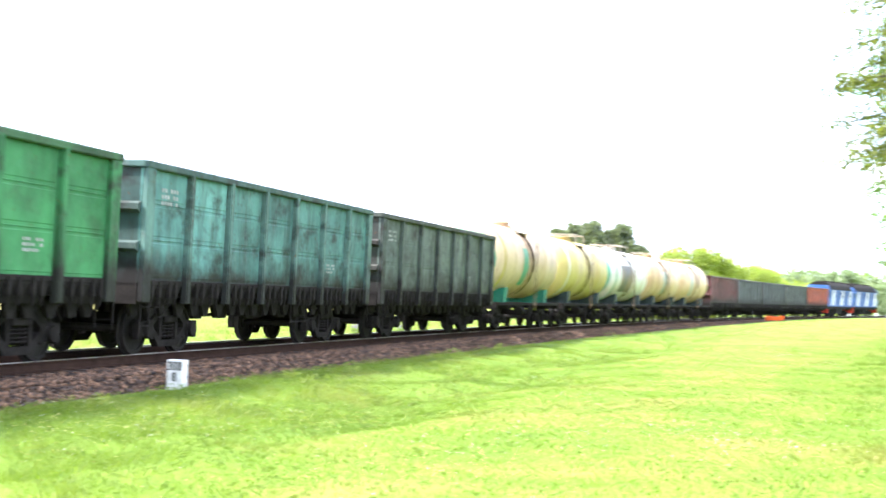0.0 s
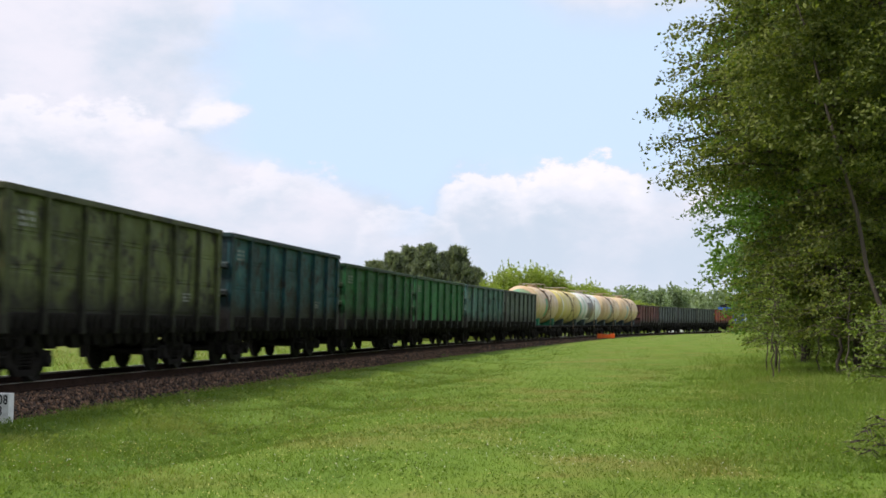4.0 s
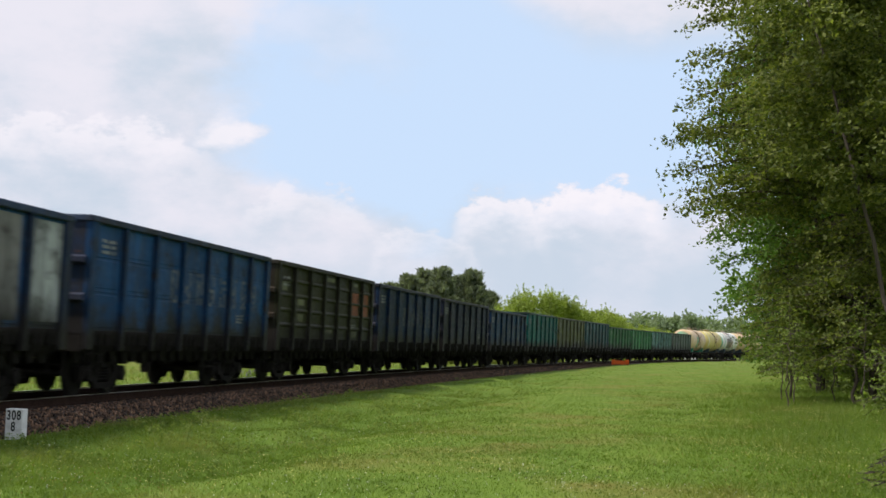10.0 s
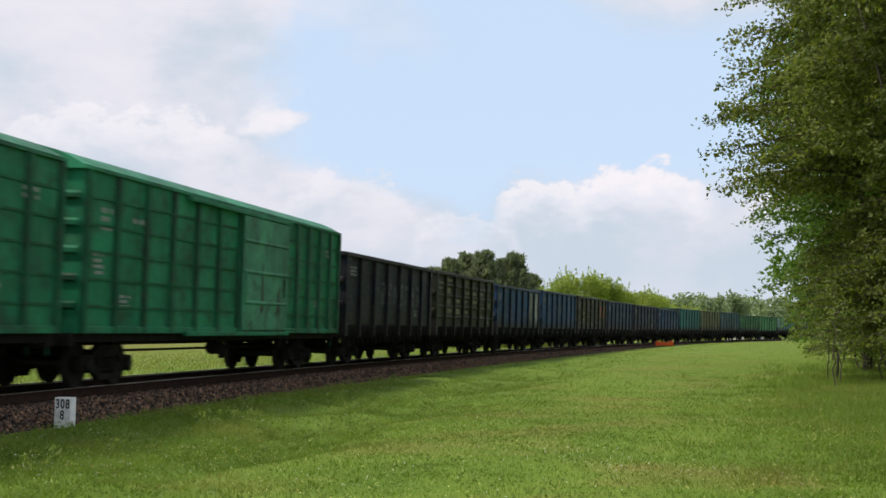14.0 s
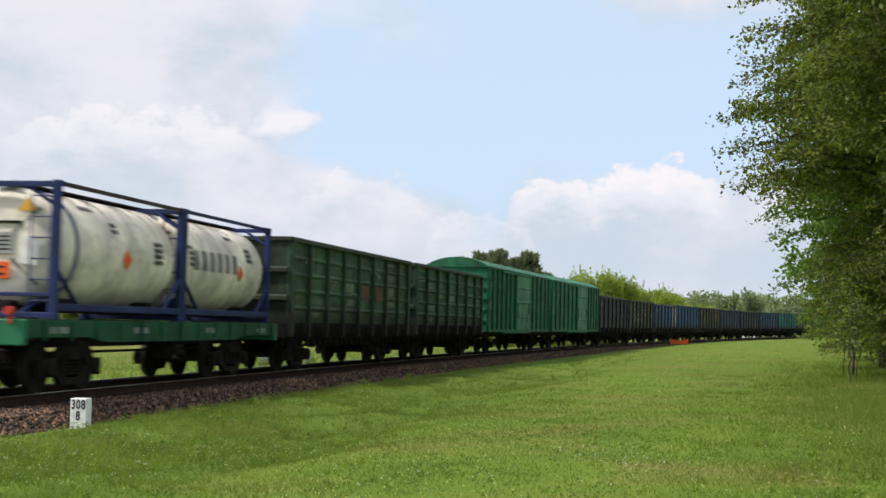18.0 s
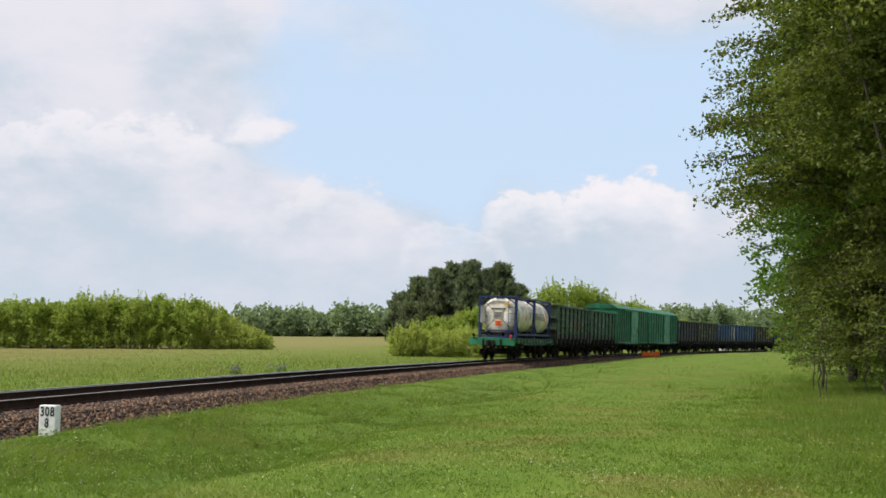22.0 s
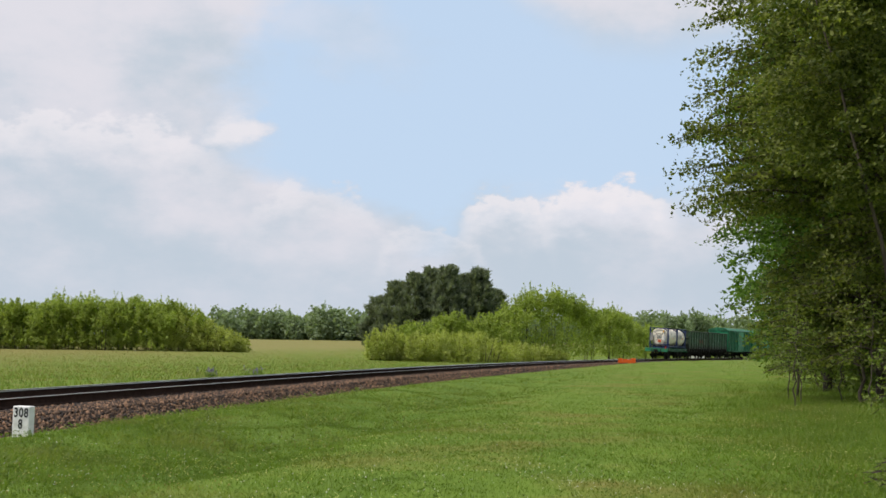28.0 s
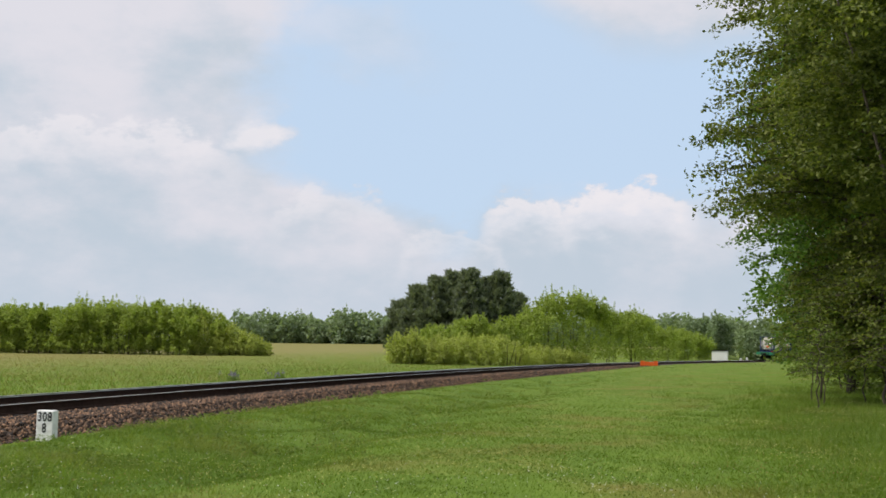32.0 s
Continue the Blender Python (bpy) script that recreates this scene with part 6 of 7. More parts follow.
def pine(x, y, height, rad, seed, low=0.05):
    """A field pine, branched to the ground: whorls of upswept boughs that end in bristling needle tufts."""
    rng = np.random.default_rng(seed)
    thing = new("pine")
    thing.matrix_basis = pose(x, y, gz(x, y) - 0.1)
    b = Build()
    b.rod((0, 0, 0), (0.1, 0, height * 0.97), 0.20, 9, 0.03, caps=False)
    cen = [np.array([(0.1, 0, height * 0.97)])]
    tiers = int(height / 0.50)
    for k in range(tiers):
        t = low + (0.95 - low) * k / (tiers - 1)
        z = height * t
        r_ = rad * (0.07 + 1.08 * (1 - t) ** 0.62) * (0.80 + 0.36 * rng.random())
        for j in range(9):
            a = j * math.tau / 9 + k * 0.7 + rng.normal() * 0.3
            L = r_ * (0.55 + 0.55 * rng.random())
            e = Vector((L * math.cos(a), L * math.sin(a), (0.22 + 0.45 * t) * L))
            p = Vector((0.1 * t, 0, z))
            b.rod(p, p + e, 0.035, 4, 0.010, caps=False)
            for h_ in range(2):      # needle heads at the bough's end
                q = 1.0 - 0.24 * h_ * (0.7 + 0.6 * rng.random())
                m = 5
                hub = np.array(p + e * q) + rng.normal(size=3) * np.array([0.18, 0.18, 0.10])
                cen.append(hub[None] + rng.normal(size=(m, 3)) * np.array([0.17, 0.17, 0.13]))
    for k in range(9):               # leaders over the crown
        a, o = rng.random() * math.tau, rad * 0.62 * math.sqrt(rng.random())
        z = height * (0.97 - 0.42 * (o / rad) ** 1.1)
        p = Vector((o * math.cos(a), o * math.sin(a), z - 0.6))
        cen.append(np.array(p)[None] + np.stack([rng.normal(size=8) * 0.07, rng.normal(size=8) * 0.07, np.linspace(0, 0.75, 8)], 1))
    part("trunk", b, M["bark"], thing)
    c = np.concatenate(cen)
    per = 6
    c = np.repeat(c, per, 0)
    out = c * np.array([1, 1, 0.0])
    out /= np.linalg.norm(out, axis=1)[:, None] + 0.3
    way = rng.normal(size=c.shape) * 0.42 + out * 0.50 + np.array([0, 0, 0.80])
    way /= np.linalg.norm(way, axis=1)[:, None]
    v, f = needles(c + rng.normal(size=c.shape) * 0.07, way, 0.52, 0.095, rng)
    ob = new("crown", quick_mesh("crown", v, f, M["needle"]))
    ob.parent = thing
    tagged(thing, "dark green bristling pine at the field's edge", "pine", "pine clump")


# the wood's edge to the right of the meadow
bough_tree(13.95, 43.0, 17.5, "leaf", "tall broadleaf tree with drooping sunlit olive-green boughs", 11,
           [(1.5, 3.8), (5.2, 4.2), (6.0, 6.9), (7.0, 6.6), (9.0, 6.5), (12.5, 6.2), (15.0, 5.2), (17.5, 2.2)], 1.5, 160, 0.125, (-0.012, 0.0), 0.20, 0.20, 32)
bough_tree(15.6, 39.5, 16.5, "leaf", "tall broadleaf tree with low drooping boughs", 12,
           [(1.0, 4.8), (4.0, 5.0), (9.0, 5.2), (12.5, 4.8), (16.5, 2.0)], 1.7, 130, 0.125, (-0.03, 0.0), 0.13, 0.24, 32)
bough_tree(14.8, 52.0, 15.5, "leafgreen", "fresh green broadleaf tree behind the wood's edge", 13,
           [(1.0, 3.6), (3.2, 4.2), (5.4, 4.7), (7.5, 5.6), (12.0, 4.6), (15.5, 1.5)], 1.3, 120, 0.15, (-0.01, 0.0), 0.18, 0.18, 30)
bough_tree(12.7, 41.0, 5.2, "leaf", "young olive-green tree at the wood's edge", 22, [(1.0, 2.3), (3.0, 2.7), (5.2, 1.0)], 1.1, 46, 0.11, (0.0, 0.0), 0.06, 0.22, 30)
bough_tree(11.8, 45.0, 4.6, "under", "young pale green tree at the wood's edge", 23, [(1.0, 1.9), (3.0, 2.2), (4.6, 0.9)], 0.9, 40, 0.115, (0.0, 0.0), 0.05, 0.22, 30)
tree(19.5, 47.0, 18.5, 6.0, 1.2, "leaf", "tall olive-green broadleaf tree in the wood", 14, 400, 80, 0.17, clump_r=0.85)
tree(20.0, 64.0, 17.0, 6.5, 0.8, "leafgreen", "broadleaf tree in the wood", 15, 360, 46, 0.23, clump_r=0.95)
tree(25.5, 56.0, 18.0, 6.5, 0.8, "leaf", "broadleaf tree in the wood", 16, 360, 46, 0.23, clump_r=0.95)
tree(26.5, 84.0, 16.0, 7.0, 0.5, "leafgreen", "broadleaf tree in the wood", 17, 320, 40, 0.30, clump_r=1.1)
tree(34.0, 75.0, 18.0, 7.5, 0.5, "leaf", "broadleaf tree in the wood", 18, 320, 40, 0.30, clump_r=1.1)
tree(34.5, 108.0, 15.0, 8.0, 0.3, "leafgreen", "broadleaf tree in the wood", 19, 320, 40, 0.34, clump_r=1.2)
tree(45.0, 100.0, 17.0, 8.0, 0.3, "leaf", "broadleaf tree in the wood", 20, 320, 40, 0.34, clump_r=1.2)
tree(12.9, 36.0, 15.0, 2.4, 8.0, "leaf", "slender leaning tree with a pale bare trunk", 21, 150, 110, 0.12, (-0.22, 0.05), 0.075, 0.7)
UR = np.random.default_rng(31)
for x_, y_, h_, r_ in ((15.6, 44.0, 2.6, 1.7), (15.8, 41.0, 4.0, 2.2), (16.4, 51.0, 3.4, 2.0), (17.0, 46.0, 5.4, 2.8), (16.6, 57.0, 5.0, 2.6), (20.0, 55.0, 5.8, 3.2), (19.0, 68.0, 5.4, 3.0), (18.2, 43.5, 4.5, 2.6)):
    shrub(x_, y_, h_, r_, "under", "leafy understorey bush at the wood's edge", "bush", "bush", UR, 100, 40, 0.11, 0.45, "understorey bushes", wide=0.34)
# thin saplings and suckers that stand in the long grass before the wood
for i_, (x_, y_, h_, r_) in enumerate(((10.3, 39.5, 3.3, 1.1), (11.9, 37.6, 3.6, 1.3), (12.4, 42.0, 3.4, 1.2), (13.4, 38.2, 3.2, 1.2), (11.0, 41.5, 2.6, 0.9), (11.4, 44.5, 2.8, 1.0), (12.6, 35.5, 2.9, 1.0))):
    bough_tree(x_, y_, h_, "under", "thin sapling in the long grass at the wood's edge", 41 + i_, [(0.8, r_), (h_, 0.45)], h_ * 0.30, 15, 0.085, (0.02, 0.0), 0.024, 0.28, 17, "sapling", 0.22)
bough_tree(10.5, 29.6, 2.0, "under", "low spreading bush with dark limbs and pale sunlit leaves", 51, [(0.2, 1.35), (1.2, 1.2), (2.0, 0.6)], 0.35, 26, 0.085, (-0.05, 0.0), 0.05, 0.22, 30, "bush", 0.16)
bough_tree(5.25, 15.6, 0.62, "under", "knee-high seedling in the meadow's edge", 52, [(0.0, 0.42), (0.62, 0.2)], 0.10, 12, 0.042, (0.0, 0.0), 0.010, 0.2, 60, "sapling", 0.08)

# beyond the line: thicket, pines, shrubs, far woods
HR = random.Random(60)
TR = np.random.default_rng(61)
for k in range(22):
    shrub(-68 + 1.85 * k + HR.uniform(-0.4, 0.4), 150 + HR.uniform(-0.8, 0.8) - 0.06 * k, 5.5 + HR.uniform(-0.15, 0.35) + (0.4 if 14 <= k <= 19 else 0), HR.uniform(2.8, 3.4),
          "thicket", "dense acacia thicket with a dark foot along the field", "thicket", "thicket", TR, 250, 32, 0.185, 0.30, "field thicket", wide=0.40, lo=0.15, lump=0.95)
for k in range(10):
    shrub(-67 + 4.0 * k + HR.uniform(-0.6, 0.6), 153.6 + HR.uniform(-0.6, 0.6), 5.0 + HR.uniform(-0.1, 0.3), 3.3,
          "thicket", "dense acacia thicket along the field", "thicket", "thicket", TR, 110, 34, 0.26, 0.1, "field thicket", wide=0.6)
for x_, y_, h_, r_ in ((-28.6, 148.6, 4.9, 2.5), (-26.9, 148.3, 4.3, 2.3), (-25.3, 148.2, 3.6, 2.1), (-23.9, 148.4, 2.8, 1.8), (-22.7, 148.8, 2.0, 1.4)):
    shrub(x_, y_, h_, r_, "shrub", "yellow-green willow at the thicket's end", "shrub", "shrub", TR, 130, 46, 0.15, 0.6, "field thicket", 0.2, 0.34)
for i_, (x_, y_, h_, r_) in enumerate(((-8.8, 184, 7.0, 2.5), (-6.4, 182, 9.0, 2.9), (-3.8, 180, 10.3, 2.9), (-1.5, 183, 11.3, 2.8), (0.6, 178, 11.6, 3.0), (2.6, 183, 10.6, 2.6), (4.5, 179, 11.4, 3.0), (6.8, 184, 8.8, 2.7))):
    pine(x_, y_, h_, r_, 71 + i_)
for x_, y_, h_, r_ in ((-6.4, 133, 3.0, 1.5), (-5.4, 134.0, 3.6, 1.3), (-4.0, 134.5, 2.9, 1.9), (-2.2, 135.6, 3.0, 2.1), (-0.2, 137, 3.3, 2.0), (1.8, 139, 3.3, 2.2), (3.8, 142.5, 3.2, 2.2), (5.8, 146, 2.7, 2.1), (8.4, 151, 2.4, 2.0), (11.0, 155.5, 2.0, 1.8), (13.4, 159.5, 1.7, 1.6)):
    shrub(x_, y_, h_, r_, "shrub", "pale yellow-green willow shrub beside the line", "shrub", "shrub", TR, 150, 40, 0.14, 0.55, "trackside shrubs", 0.22, 0.34)
for x_, y_, h_, r_ in ((-3.0, 148, 4.6, 2.2), (0.5, 150, 5.6, 2.6), (3.8, 153, 5.6, 2.6), (7.0, 157, 6.2, 2.6), (9.6, 160, 8.3, 2.8), (12.6, 163, 9.9, 2.8), (15.2, 168, 9.2, 2.8), (18.6, 176, 8.2, 3.0), (22.5, 184, 7.7, 3.0), (26.0, 193, 7.0, 3.0), (30.0, 204, 6.3, 3.2), (34.5, 216, 5.6, 3.2), (38.5, 228, 5.2, 3.4)):
    shrub(x_, y_, h_, r_, "thicket", "bright green leafy shrub belt along the line", "shrub", "shrub", TR, 250, 34, 0.195, 0.28, "trackside shrubs", wide=0.40, lo=0.2, lump=1.25)
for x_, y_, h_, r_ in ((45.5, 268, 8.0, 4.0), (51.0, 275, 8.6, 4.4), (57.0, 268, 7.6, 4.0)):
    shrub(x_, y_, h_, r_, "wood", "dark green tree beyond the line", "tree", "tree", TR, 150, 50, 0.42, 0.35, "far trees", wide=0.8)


def far_wood(name, places, seed, label):
    """Distant woodland: rounded crowns of leaf that nobody could count."""
    rng = np.random.default_rng(seed)
    cen = []
    for x, y, h in places:
        z, m = gz(x, y), 640
        r = h * (0.30 + 0.14 * rng.random())
        d = rng.normal(size=(m, 3))
        d /= np.linalg.norm(d, axis=1)[:, None]
        lump = 0.80 + 0.20 * np.sin(d[:, 0] * 5 + rng.random() * 6) * np.sin(d[:, 2] * 6 + rng.random() * 6) + 0.10 * rng.normal(size=m)
        up = np.where(d[:, 2] > 0, h * 0.56, h * 0.50)
        cen.append(np.stack([x + d[:, 0] * r * lump, y + d[:, 1] * r * lump, z + h * 0.40 + d[:, 2] * up * lump], 1))
    v, f = leaves(np.concatenate(cen), 0.25, 1, 0.92, 0.8, rng, 0.0)
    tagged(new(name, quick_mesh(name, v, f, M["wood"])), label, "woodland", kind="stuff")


def band(az0, az1, dist, hgt, step, rows, seed):
    rng = np.random.default_rng(seed)
    out = []
    for r in range(rows):
        a = az0
        while a < az1:
            d = dist + r * 16 + rng.normal() * 4
            out.append((d * math.sin(radians(a)), d * math.cos(radians(a)), hgt * (0.8 + 0.4 * rng.random())))
            a += math.degrees(step / d)
    return out


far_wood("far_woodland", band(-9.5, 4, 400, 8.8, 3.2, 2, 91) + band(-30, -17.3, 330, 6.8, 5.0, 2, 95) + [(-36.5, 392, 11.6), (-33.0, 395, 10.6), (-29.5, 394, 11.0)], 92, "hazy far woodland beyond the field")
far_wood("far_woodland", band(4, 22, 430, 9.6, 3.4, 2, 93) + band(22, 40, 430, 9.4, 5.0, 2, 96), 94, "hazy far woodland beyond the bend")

# ---- grass, flowers, stones, sleepers ----


def blades(n, area, tall, wide, mat, name, label, seed, keep=None):
    """Grass blades as slim leaning triangles. area(rng, n) gives places."""
    rng = np.random.default_rng(seed)
    x, y = area(rng, n)
    s, u = to_line(x, y)
    ok = (np.abs(u) > 2.92 + 0.20 * np.sin(s * 1.3) * np.sin(s * 0.47 + 1) + 0.14 * rng.normal(size=n))
    if keep is not None:
        ok &= keep(s, u, x, y, rng)
    x, y, s, u = x[ok], y[ok], s[ok], u[ok]
    z = ground_z(x, y)
    m = len(x)
    patch = 0.92 + 0.10 * np.sin(x * 1.9 + 1.3 * np.sin(y * 0.9)) * np.sin(y * 1.1 + x * 0.7)
    h = tall * patch * (0.45 + 0.8 * rng.random(m))
    bank = 1 + 0.35 * np.exp(-((u - 5.6) / 2.2) ** 2)
    h = h * bank
    a = rng.random(m) * math.tau
    w = wide * (0.6 + 0.8 * rng.random(m))
    lx, ly = rng.normal(size=m) * 0.6 * h, rng.normal(size=m) * 0.6 * h
    v = np.empty((m, 3, 3), np.float32)
    v[:, 0] = np.stack([x - w * np.cos(a), y - w * np.sin(a), z - 0.02], 1)
    v[:, 1] = np.stack([x + w * np.cos(a), y + w * np.sin(a), z - 0.02], 1)
    v[:, 2] = np.stack([x + lx, y + ly, z + h], 1)
    tagged(new(name, quick_mesh(name, v.reshape(-1, 3), np.arange(m * 3).reshape(m, 3), M[mat])), label, "grass", kind="stuff")


def wedge(d0, d1, a0=-24, a1=24, power=1.0):
    def area(rng, n):
        d = (d0 + (d1 - d0) * rng.random(n) ** power) * (1 + 0.13 * rng.normal(size=n))
        d = np.maximum(d, d0 * 0.9)
        a = np.radians(a0 + (a1 - a0) * rng.random(n))
        return d * np.sin(a), d * np.cos(a)
    return area


def right_side(s, u, x, y, rng):
    return u > 2.6


def left_side(s, u, x, y, rng):
    return u < -6 - 10 * rng.random(len(u))


def left_near(s, u, x, y, rng):
    return (u < -2.9) & (u > -42 * (0.25 + 0.75 * rng.random(len(u))))


def on_bank(s, u, x, y, rng):
    return (u > 2.75) & (u < 7.0 + 0.6 * np.sin(s * 0.4) + 2.2 * rng.normal(size=len(u))) & (s < 22 + 40 * rng.random(len(u)))


def off_bank(s, u, x, y, rng):
    return (u > 2.6) & ~on_bank(s, u, x, y, rng)


blades(210000, wedge(10, 34, power=0.8), 0.045, 0.0042, "grass", "grass", "short green meadow grass", 101, off_bank)
blades(110000, wedge(30, 75), 0.045, 0.008, "grass", "grass", "short green meadow grass", 102, off_bank)
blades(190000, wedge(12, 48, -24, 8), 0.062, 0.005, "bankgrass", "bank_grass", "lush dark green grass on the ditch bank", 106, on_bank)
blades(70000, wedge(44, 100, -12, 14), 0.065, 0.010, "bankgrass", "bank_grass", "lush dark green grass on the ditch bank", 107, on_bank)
blades(40000, wedge(70, 170), 0.06, 0.02, "grass", "grass", "short green meadow grass", 103, right_side)
blades(80000, wedge(24, 150, -24, 12), 0.12, 0.013, "drygrass", "tall_grass", "tall seeding grass on the far field", 104, left_side)
blades(120000, wedge(17, 56, 8, 24), 0.17, 0.007, "bankgrass", "tall_grass", "long grass below the wood's edge", 105,
       lambda s, u, x, y, rng: (x / y - 0.215 + 0.0008 * (y - 30)) / 0.13 > rng.random(len(x)))


blades(60000, wedge(22, 150, -24, 14), 0.20, 0.016, "bankgrass", "bank_grass", "green grass along the far side of the line", 108, left_near)


def herbs(n, area, mat, label, seed, size, lift, keep):
    """Low broad-leaved herbs in patches between the blades: clover, plantain, dandelion."""
    rng = np.random.default_rng(seed)
    x, y = area(rng, n)
    s, u = to_line(x, y)
    patch = np.sin(x * 1.1 + 1.7 * np.sin(y * 0.43)) * np.sin(y * 0.61 + 1.3 * np.sin(x * 0.7)) + 0.5 * np.sin(x * 2.9 + y * 1.3)
    ok = keep(s, u, x, y, rng) & (0.5 * patch + 0.9 * rng.normal(size=n) > 0.45)
    x, y = x[ok], y[ok]
    c = np.stack([x, y, ground_z(x, y) + lift * rng.random(len(x))], 1)
    v, f = leaves(c, 0.05, 5, size, 0.5, rng)
    tagged(new("herbs", quick_mesh("herbs", v, f, M[mat])), label, "herbs", kind="stuff")


herbs(22000, wedge(10, 34, power=0.8), "grass", "low broad-leaved herbs in the meadow", 141, 0.024, 0.04, right_side)
herbs(6000, wedge(12, 40, -24, 4), "weed", "broad-leaved weeds along the ballast's foot", 142, 0.032, 0.09,
      lambda s, u, x, y, rng: (u > 2.9) & (u < 4.4 + 0.8 * rng.normal(size=len(u))))
herbs(24000, wedge(10, 38, power=0.9), "weed", "small broad leaves scattered in the meadow", 145, 0.020, 0.05, right_side)
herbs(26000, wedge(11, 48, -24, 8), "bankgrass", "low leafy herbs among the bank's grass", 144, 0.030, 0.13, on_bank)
herbs(12000, wedge(13, 40, 10, 24), "bankgrass", "dark weeds below the wood's edge", 143, 0.034, 0.13,
      lambda s, u, x, y, rng: x / y > 0.235 + 0.03 * rng.normal(size=len(x)))


def tufts(n, per, area, tall, mat, label, seed, keep):
    """Taller grass in tufts that lean apart."""
    rng = np.random.default_rng(seed)
    x, y = area(rng, n)
    s, u = to_line(x, y)
    ok = keep(s, u, x, y, rng)
    x, y = x[ok], y[ok]
    m = len(x)
    big = np.repeat(0.6 + 0.8 * rng.random(m), per)
    dx, dy = rng.normal(size=m * per) * 0.11 * big, rng.normal(size=m * per) * 0.11 * big
    px, py = np.repeat(x, per) + dx, np.repeat(y, per) + dy
    pz = ground_z(px, py) - 0.02
    h = tall * big * (0.4 + 0.8 * rng.random(m * per))
    a, w = rng.random(m * per) * math.tau, 0.004 + 0.004 * rng.random(m * per)
    v = np.empty((m * per, 3, 3), np.float32)
    v[:, 0] = np.stack([px - w * np.cos(a), py - w * np.sin(a), pz], 1)
    v[:, 1] = np.stack([px + w * np.cos(a), py + w * np.sin(a), pz], 1)
    v[:, 2] = np.stack([px + dx * 1.1 + rng.normal(size=m * per) * 0.2 * h, py + dy * 1.1 + rng.normal(size=m * per) * 0.2 * h, pz + h], 1)
    tagged(new("grass_tufts", quick_mesh("grass_tufts", v.reshape(-1, 3), np.arange(m * per * 3).reshape(-1, 3), M[mat])), label, "grass", kind="stuff")


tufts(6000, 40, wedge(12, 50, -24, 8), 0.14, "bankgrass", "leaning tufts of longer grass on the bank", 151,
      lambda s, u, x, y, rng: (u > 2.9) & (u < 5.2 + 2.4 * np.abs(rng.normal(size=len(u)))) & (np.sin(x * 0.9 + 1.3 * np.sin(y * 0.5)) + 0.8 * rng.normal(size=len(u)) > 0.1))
tufts(900, 40, wedge(13, 46, 8, 24), 0.13, "grass", "leaning tufts of longer meadow grass", 152, lambda s, u, x, y, rng: x / y > 0.17 + 0.06 * rng.normal(size=len(x)))


tufts(700, 22, wedge(14, 60, -24, 8), 0.11, "drygrass", "straw-coloured tufts along the ballast's foot", 154,
      lambda s, u, x, y, rng: (u > 2.75) & (u < 3.7 + 0.5 * rng.normal(size=len(u))))
tufts(900, 26, wedge(27, 52, 11, 21), 0.26, "bankgrass", "high uncut grass under the wood's edge", 153,
      lambda s, u, x, y, rng: x / y > 0.25 + 0.05 * rng.normal(size=len(x)))


def lupins():
    """Purple flower spikes in the grass beyond the rails."""
    rng = np.random.default_rng(122)
    for x, y in ((-10.6, 62.0), (-9.2, 66.0)):
        ob = new("lupin")
        ob.matrix_basis = pose(x, y, gz(x, y))
        cen = np.stack([rng.normal(size=14) * 0.3, rng.normal(size=14) * 0.3, 0.25 + 0.22 * rng.random(14)], 1)
        for c_ in cen:
            v, f = leaves(np.array([c_]), 0.06, 10, 0.05, 2.2, rng)
            k = new("flower_spike", quick_mesh("flower_spike", v, f, M["lupin"]))
            k.parent = ob
        cen[:, 2] -= 0.2
        v, f = leaves(cen, 0.15, 14, 0.08, 1.0, rng)
        k = new("leaves", quick_mesh("leaves", v, f, M["weed"]))
        k.parent = ob
        tagged(k, kind="stuff")
        tagged(ob, "clump of purple lupins in the far grass", "lupin", "lupins")


lupins()


def flowers(n, mat, label, seed, keep):
    rng = np.random.default_rng(seed)
    cx, cy = wedge(13, 40)(rng, 46)
    k = rng.integers(0, 46, n)
    stray = rng.random(n) < 0.25
    x0, y0 = wedge(12, 45)(rng, n)
    x, y = np.where(stray, x0, cx[k] + rng.normal(size=n) * 0.6), np.where(stray, y0, cy[k] + rng.normal(size=n) * 0.9)
    s, u = to_line(x, y)
    ok = keep(u, rng)
    x, y = x[ok], y[ok]
    z = ground_z(x, y) + 0.10 + 0.14 * rng.random(len(x))
    c = np.stack([x, y, z], 1)
    v, f = leaves(c, 0.012, 2, 0.010, rng=rng)
    tagged(new("wildflowers", quick_mesh("wildflowers", v, f, M[mat])), label, "wildflowers", kind="stuff")


flowers(2000, "daisy", "tiny white meadow flowers", 111, lambda u, rng: (u > 3.2) & (u < 14))
flowers(5200, "butter", "tiny yellow meadow flowers", 112, lambda u, rng: u > 3.2)


flowers(3600, "seed", "reddish-brown seeding heads in the meadow", 113, lambda u, rng: u > 4.5)


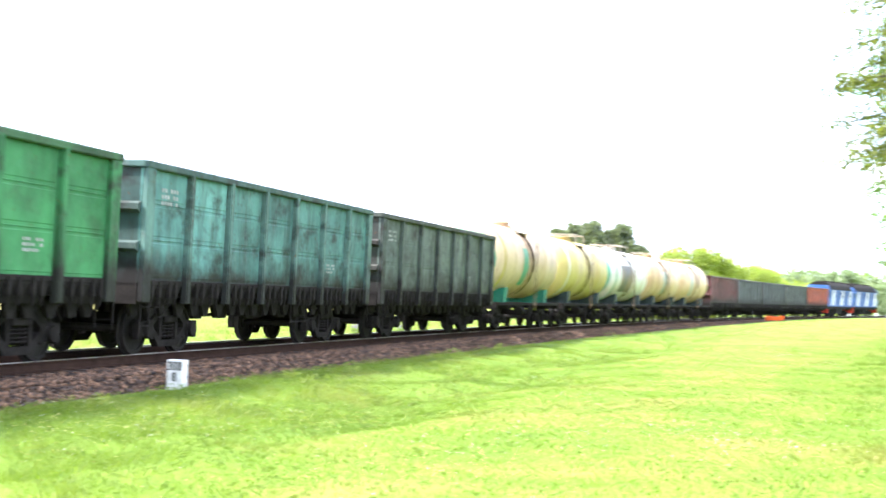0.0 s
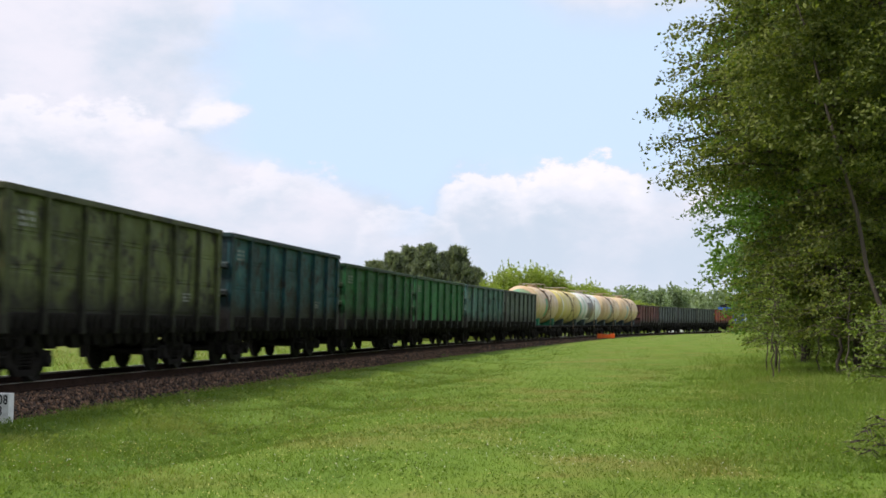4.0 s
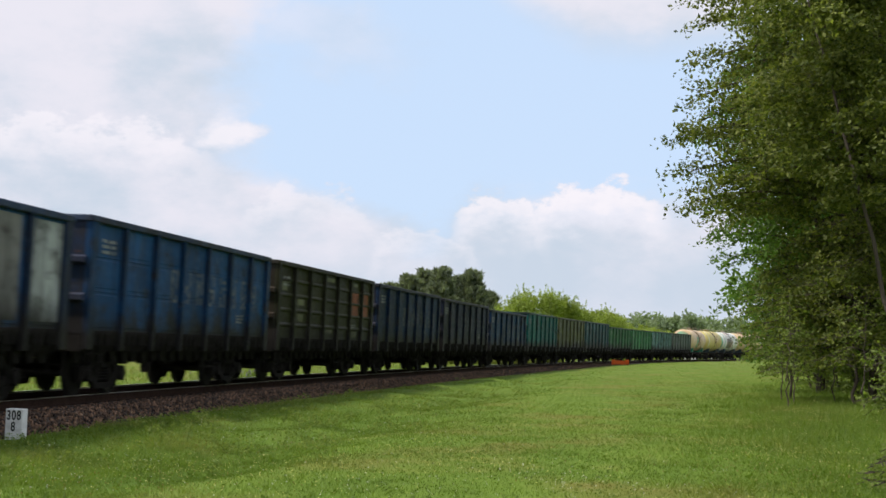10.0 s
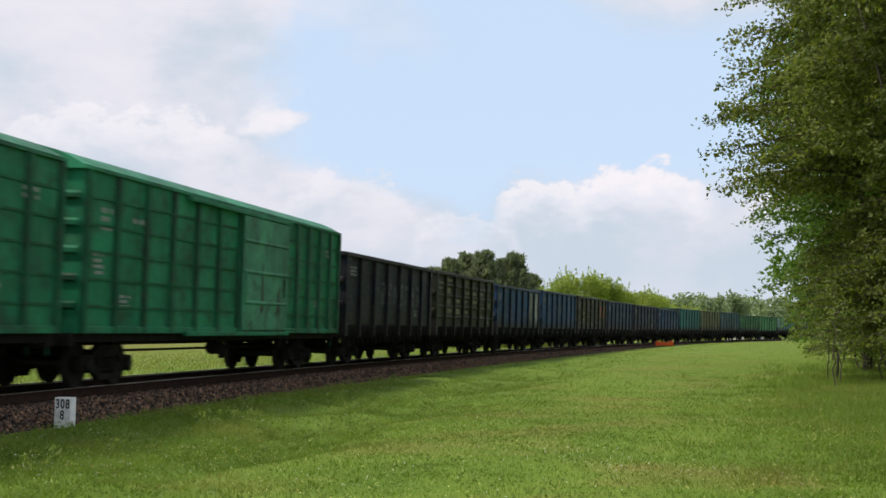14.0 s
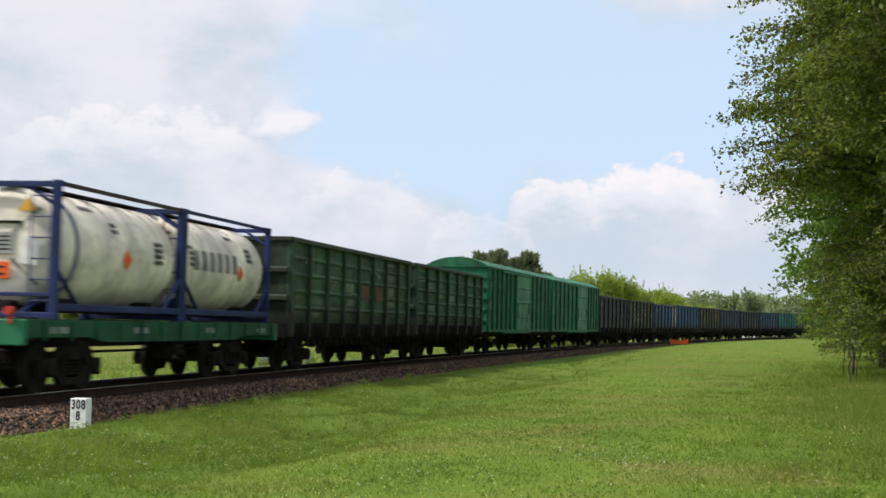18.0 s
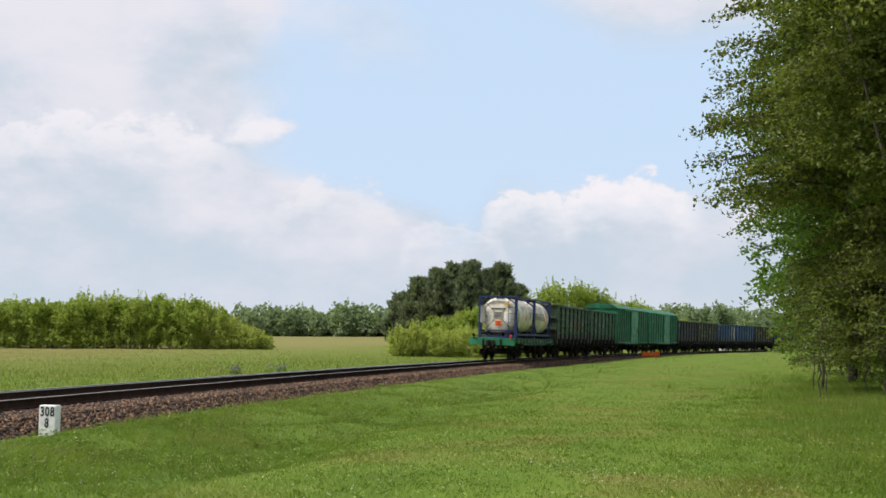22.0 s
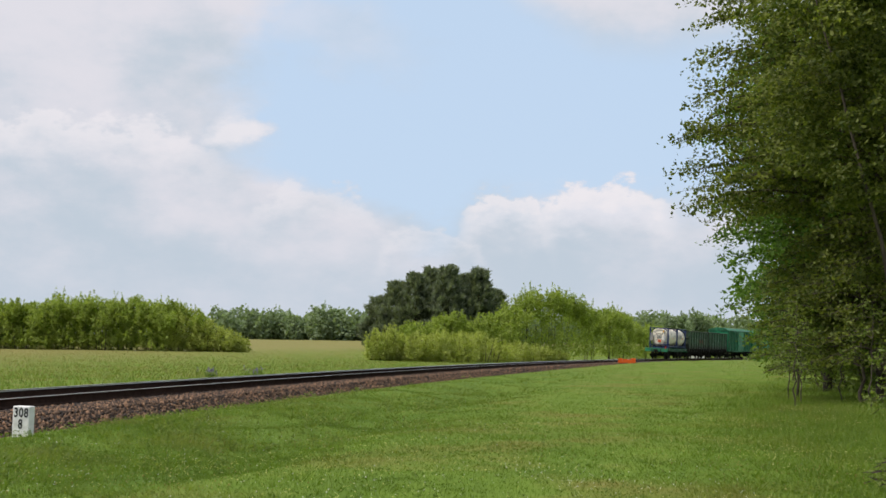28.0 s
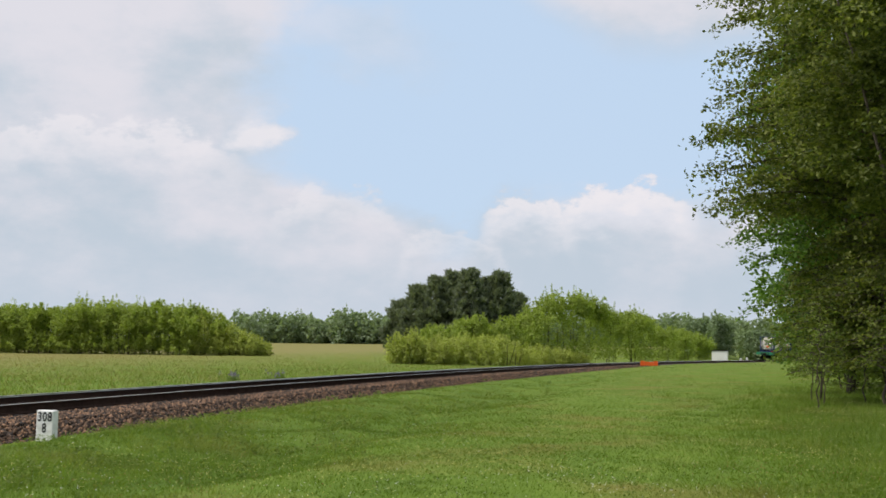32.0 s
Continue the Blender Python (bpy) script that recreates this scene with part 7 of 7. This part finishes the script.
def weeds():
    """Broad-leaved weeds on the bank."""
    rng = np.random.default_rng(121)
    for k in range(84):
        s, u = -34 + (24 if k < 44 else 62) * rng.random(), 3.5 + 4.6 * rng.random()
        if k >= 64:
            s, u = -20 + 60 * rng.random(), -5.5 - 9 * rng.random()
        x, y, _ = at_line(s, u)
        ob = new("weed")
        ob.matrix_basis = pose(x, y, gz(x, y) - 0.02)
        hh = 0.14 + 0.26 * rng.random() ** 2 + (0.25 if k >= 64 else 0)
        cen = np.stack([rng.normal(size=9) * 0.13, rng.normal(size=9) * 0.13, 0.06 + hh * rng.random(9)], 1)
        v, f = leaves(cen, 0.08, 8, 0.045, rng=rng)
        part("stalk", Build().rod((0, 0, 0), (0.02, 0, hh), 0.008, 5, 0.004), M["weed"], ob)
        me = new("leaves", quick_mesh("leaves", v, f, M["under"]))
        me.parent = ob
        tagged(ob, "tall broad-leaved weed at the field's edge" if k >= 64 else "broad-leaved green weed on the grassy bank", "weed", "weeds on the bank")


weeds()


def stones(n, s0, s1, power, seed, size):
    rng = np.random.default_rng(seed)
    s = s0 + (s1 - s0) * rng.random(n) ** power
    u = np.where(rng.random(n) < 0.8, 1.05 + 1.95 * rng.random(n) + np.where(rng.random(n) < 0.12, 0.45 * rng.random(n), 0), -2.6 + 3.6 * rng.random(n))
    top = np.maximum(np.where(np.abs(u) < 2.0, -0.215, -0.235 - (np.abs(u) - 2.0) * 0.45), -0.56) - np.minimum(u, 2.8) * CANT + 0.09 * (u > 2.95)
    x, y, h = np.interp(s, S_AXIS, TX), np.interp(s, S_AXIS, TY), np.interp(s, S_AXIS, HEAD)
    c = np.stack([x + u * np.cos(h), y - u * np.sin(h), top + 0.01], 1)
    base = np.array([(1, 0, 0), (-1, 0, 0), (0, 1, 0), (0, -1, 0), (0, 0, 1), (0, 0, -1)], float)
    tri = np.array([(0, 2, 4), (2, 1, 4), (1, 3, 4), (3, 0, 4), (2, 0, 5), (1, 2, 5), (3, 1, 5), (0, 3, 5)])
    q = rng.normal(size=(n, 4))
    q /= np.linalg.norm(q, axis=1)[:, None]
    w, a, b, d = q.T
    R = np.stack([1 - 2 * (b * b + d * d), 2 * (a * b - d * w), 2 * (a * d + b * w), 2 * (a * b + d * w), 1 - 2 * (a * a + d * d), 2 * (b * d - a * w),
                  2 * (a * d - b * w), 2 * (b * d + a * w), 1 - 2 * (a * a + b * b)], 1).reshape(n, 3, 3)
    sc = size * (0.55 + 0.8 * rng.random((n, 1, 1))) * (0.7 + 0.6 * rng.random((n, 6, 3))) * np.array([1.35, 0.85, 0.6])
    v = np.einsum("nij,nkj->nki", R, base[None] * sc) + c[:, None]
    f = (np.arange(n)[:, None, None] * 6 + tri[None]).reshape(-1, 3)
    tagged(new("ballast_stones", quick_mesh("ballast_stones", v.reshape(-1, 3), f, M["ballast"])), "loose brown ballast stones along the track", "ballast", kind="stuff")


stones(46000, -42, 30, 1.0, 131, 0.041)
stones(10000, 28, 100, 1.0, 132, 0.05)


def sleepers():
    me = mesh_of("sleeper", Build().box(-1.35, 1.35, -0.125, 0.125, -0.34, -0.185, 0.015), M["sleeper"])
    for k in range(280):
        s = -45 + 0.6 * k
        ob = new("sleeper", me)
        ob.parent = track
        ob.matrix_basis = line_pose(s) @ pose(0, 0, 0, 0, math.degrees(CANT), 0)


sleepers()

# ---- what moves ----


def tail_at(t):
    return -28.67 + 14.8535 * (t - 18) + 0.0185 * (t - 18) ** 2


def motions():
    times = [0.5 * k for k in range(65)]
    flip = math.degrees(CANT)
    for thing, mid in TRAIN:
        rows = []
        for t in times:
            if isinstance(mid, tuple):          # a container: fixed to the flat wagon's deck
                x, y, h = on_line(tail_at(t) + 8.35)
                m = pose(x, y, 0, 0, flip, -math.degrees(h)) @ pose(0, mid[1] - 8.35, 1.382)
            else:
                x, y, h = on_line(tail_at(t) + mid)
                m = pose(x, y, 0, 0, flip, -math.degrees(h))
            rows.append((t, m))
        walk(thing, rows)
    # wheels: 0.475 m in radius, rolling with the train; all wheelsets of one place in their bogies turn alike
    done = {}
    for w in WHEELS:
        place = round(w.location.y, 3)
        if place not in done:
            rows = []
            for k in range(961):
                t = k / 30
                turn = -math.degrees((tail_at(t) - tail_at(0)) / 0.475)
                rows.append((t, pose(0, place, 0.475, turn % 360, 0, 0)))
            walk(w, rows)
            done[place] = w.animation_data
        else:
            w.rotation_mode = "QUATERNION"
            data = w.animation_data_create()
            data.action = done[place].action
            data.action_slot = done[place].action_slot


motions()
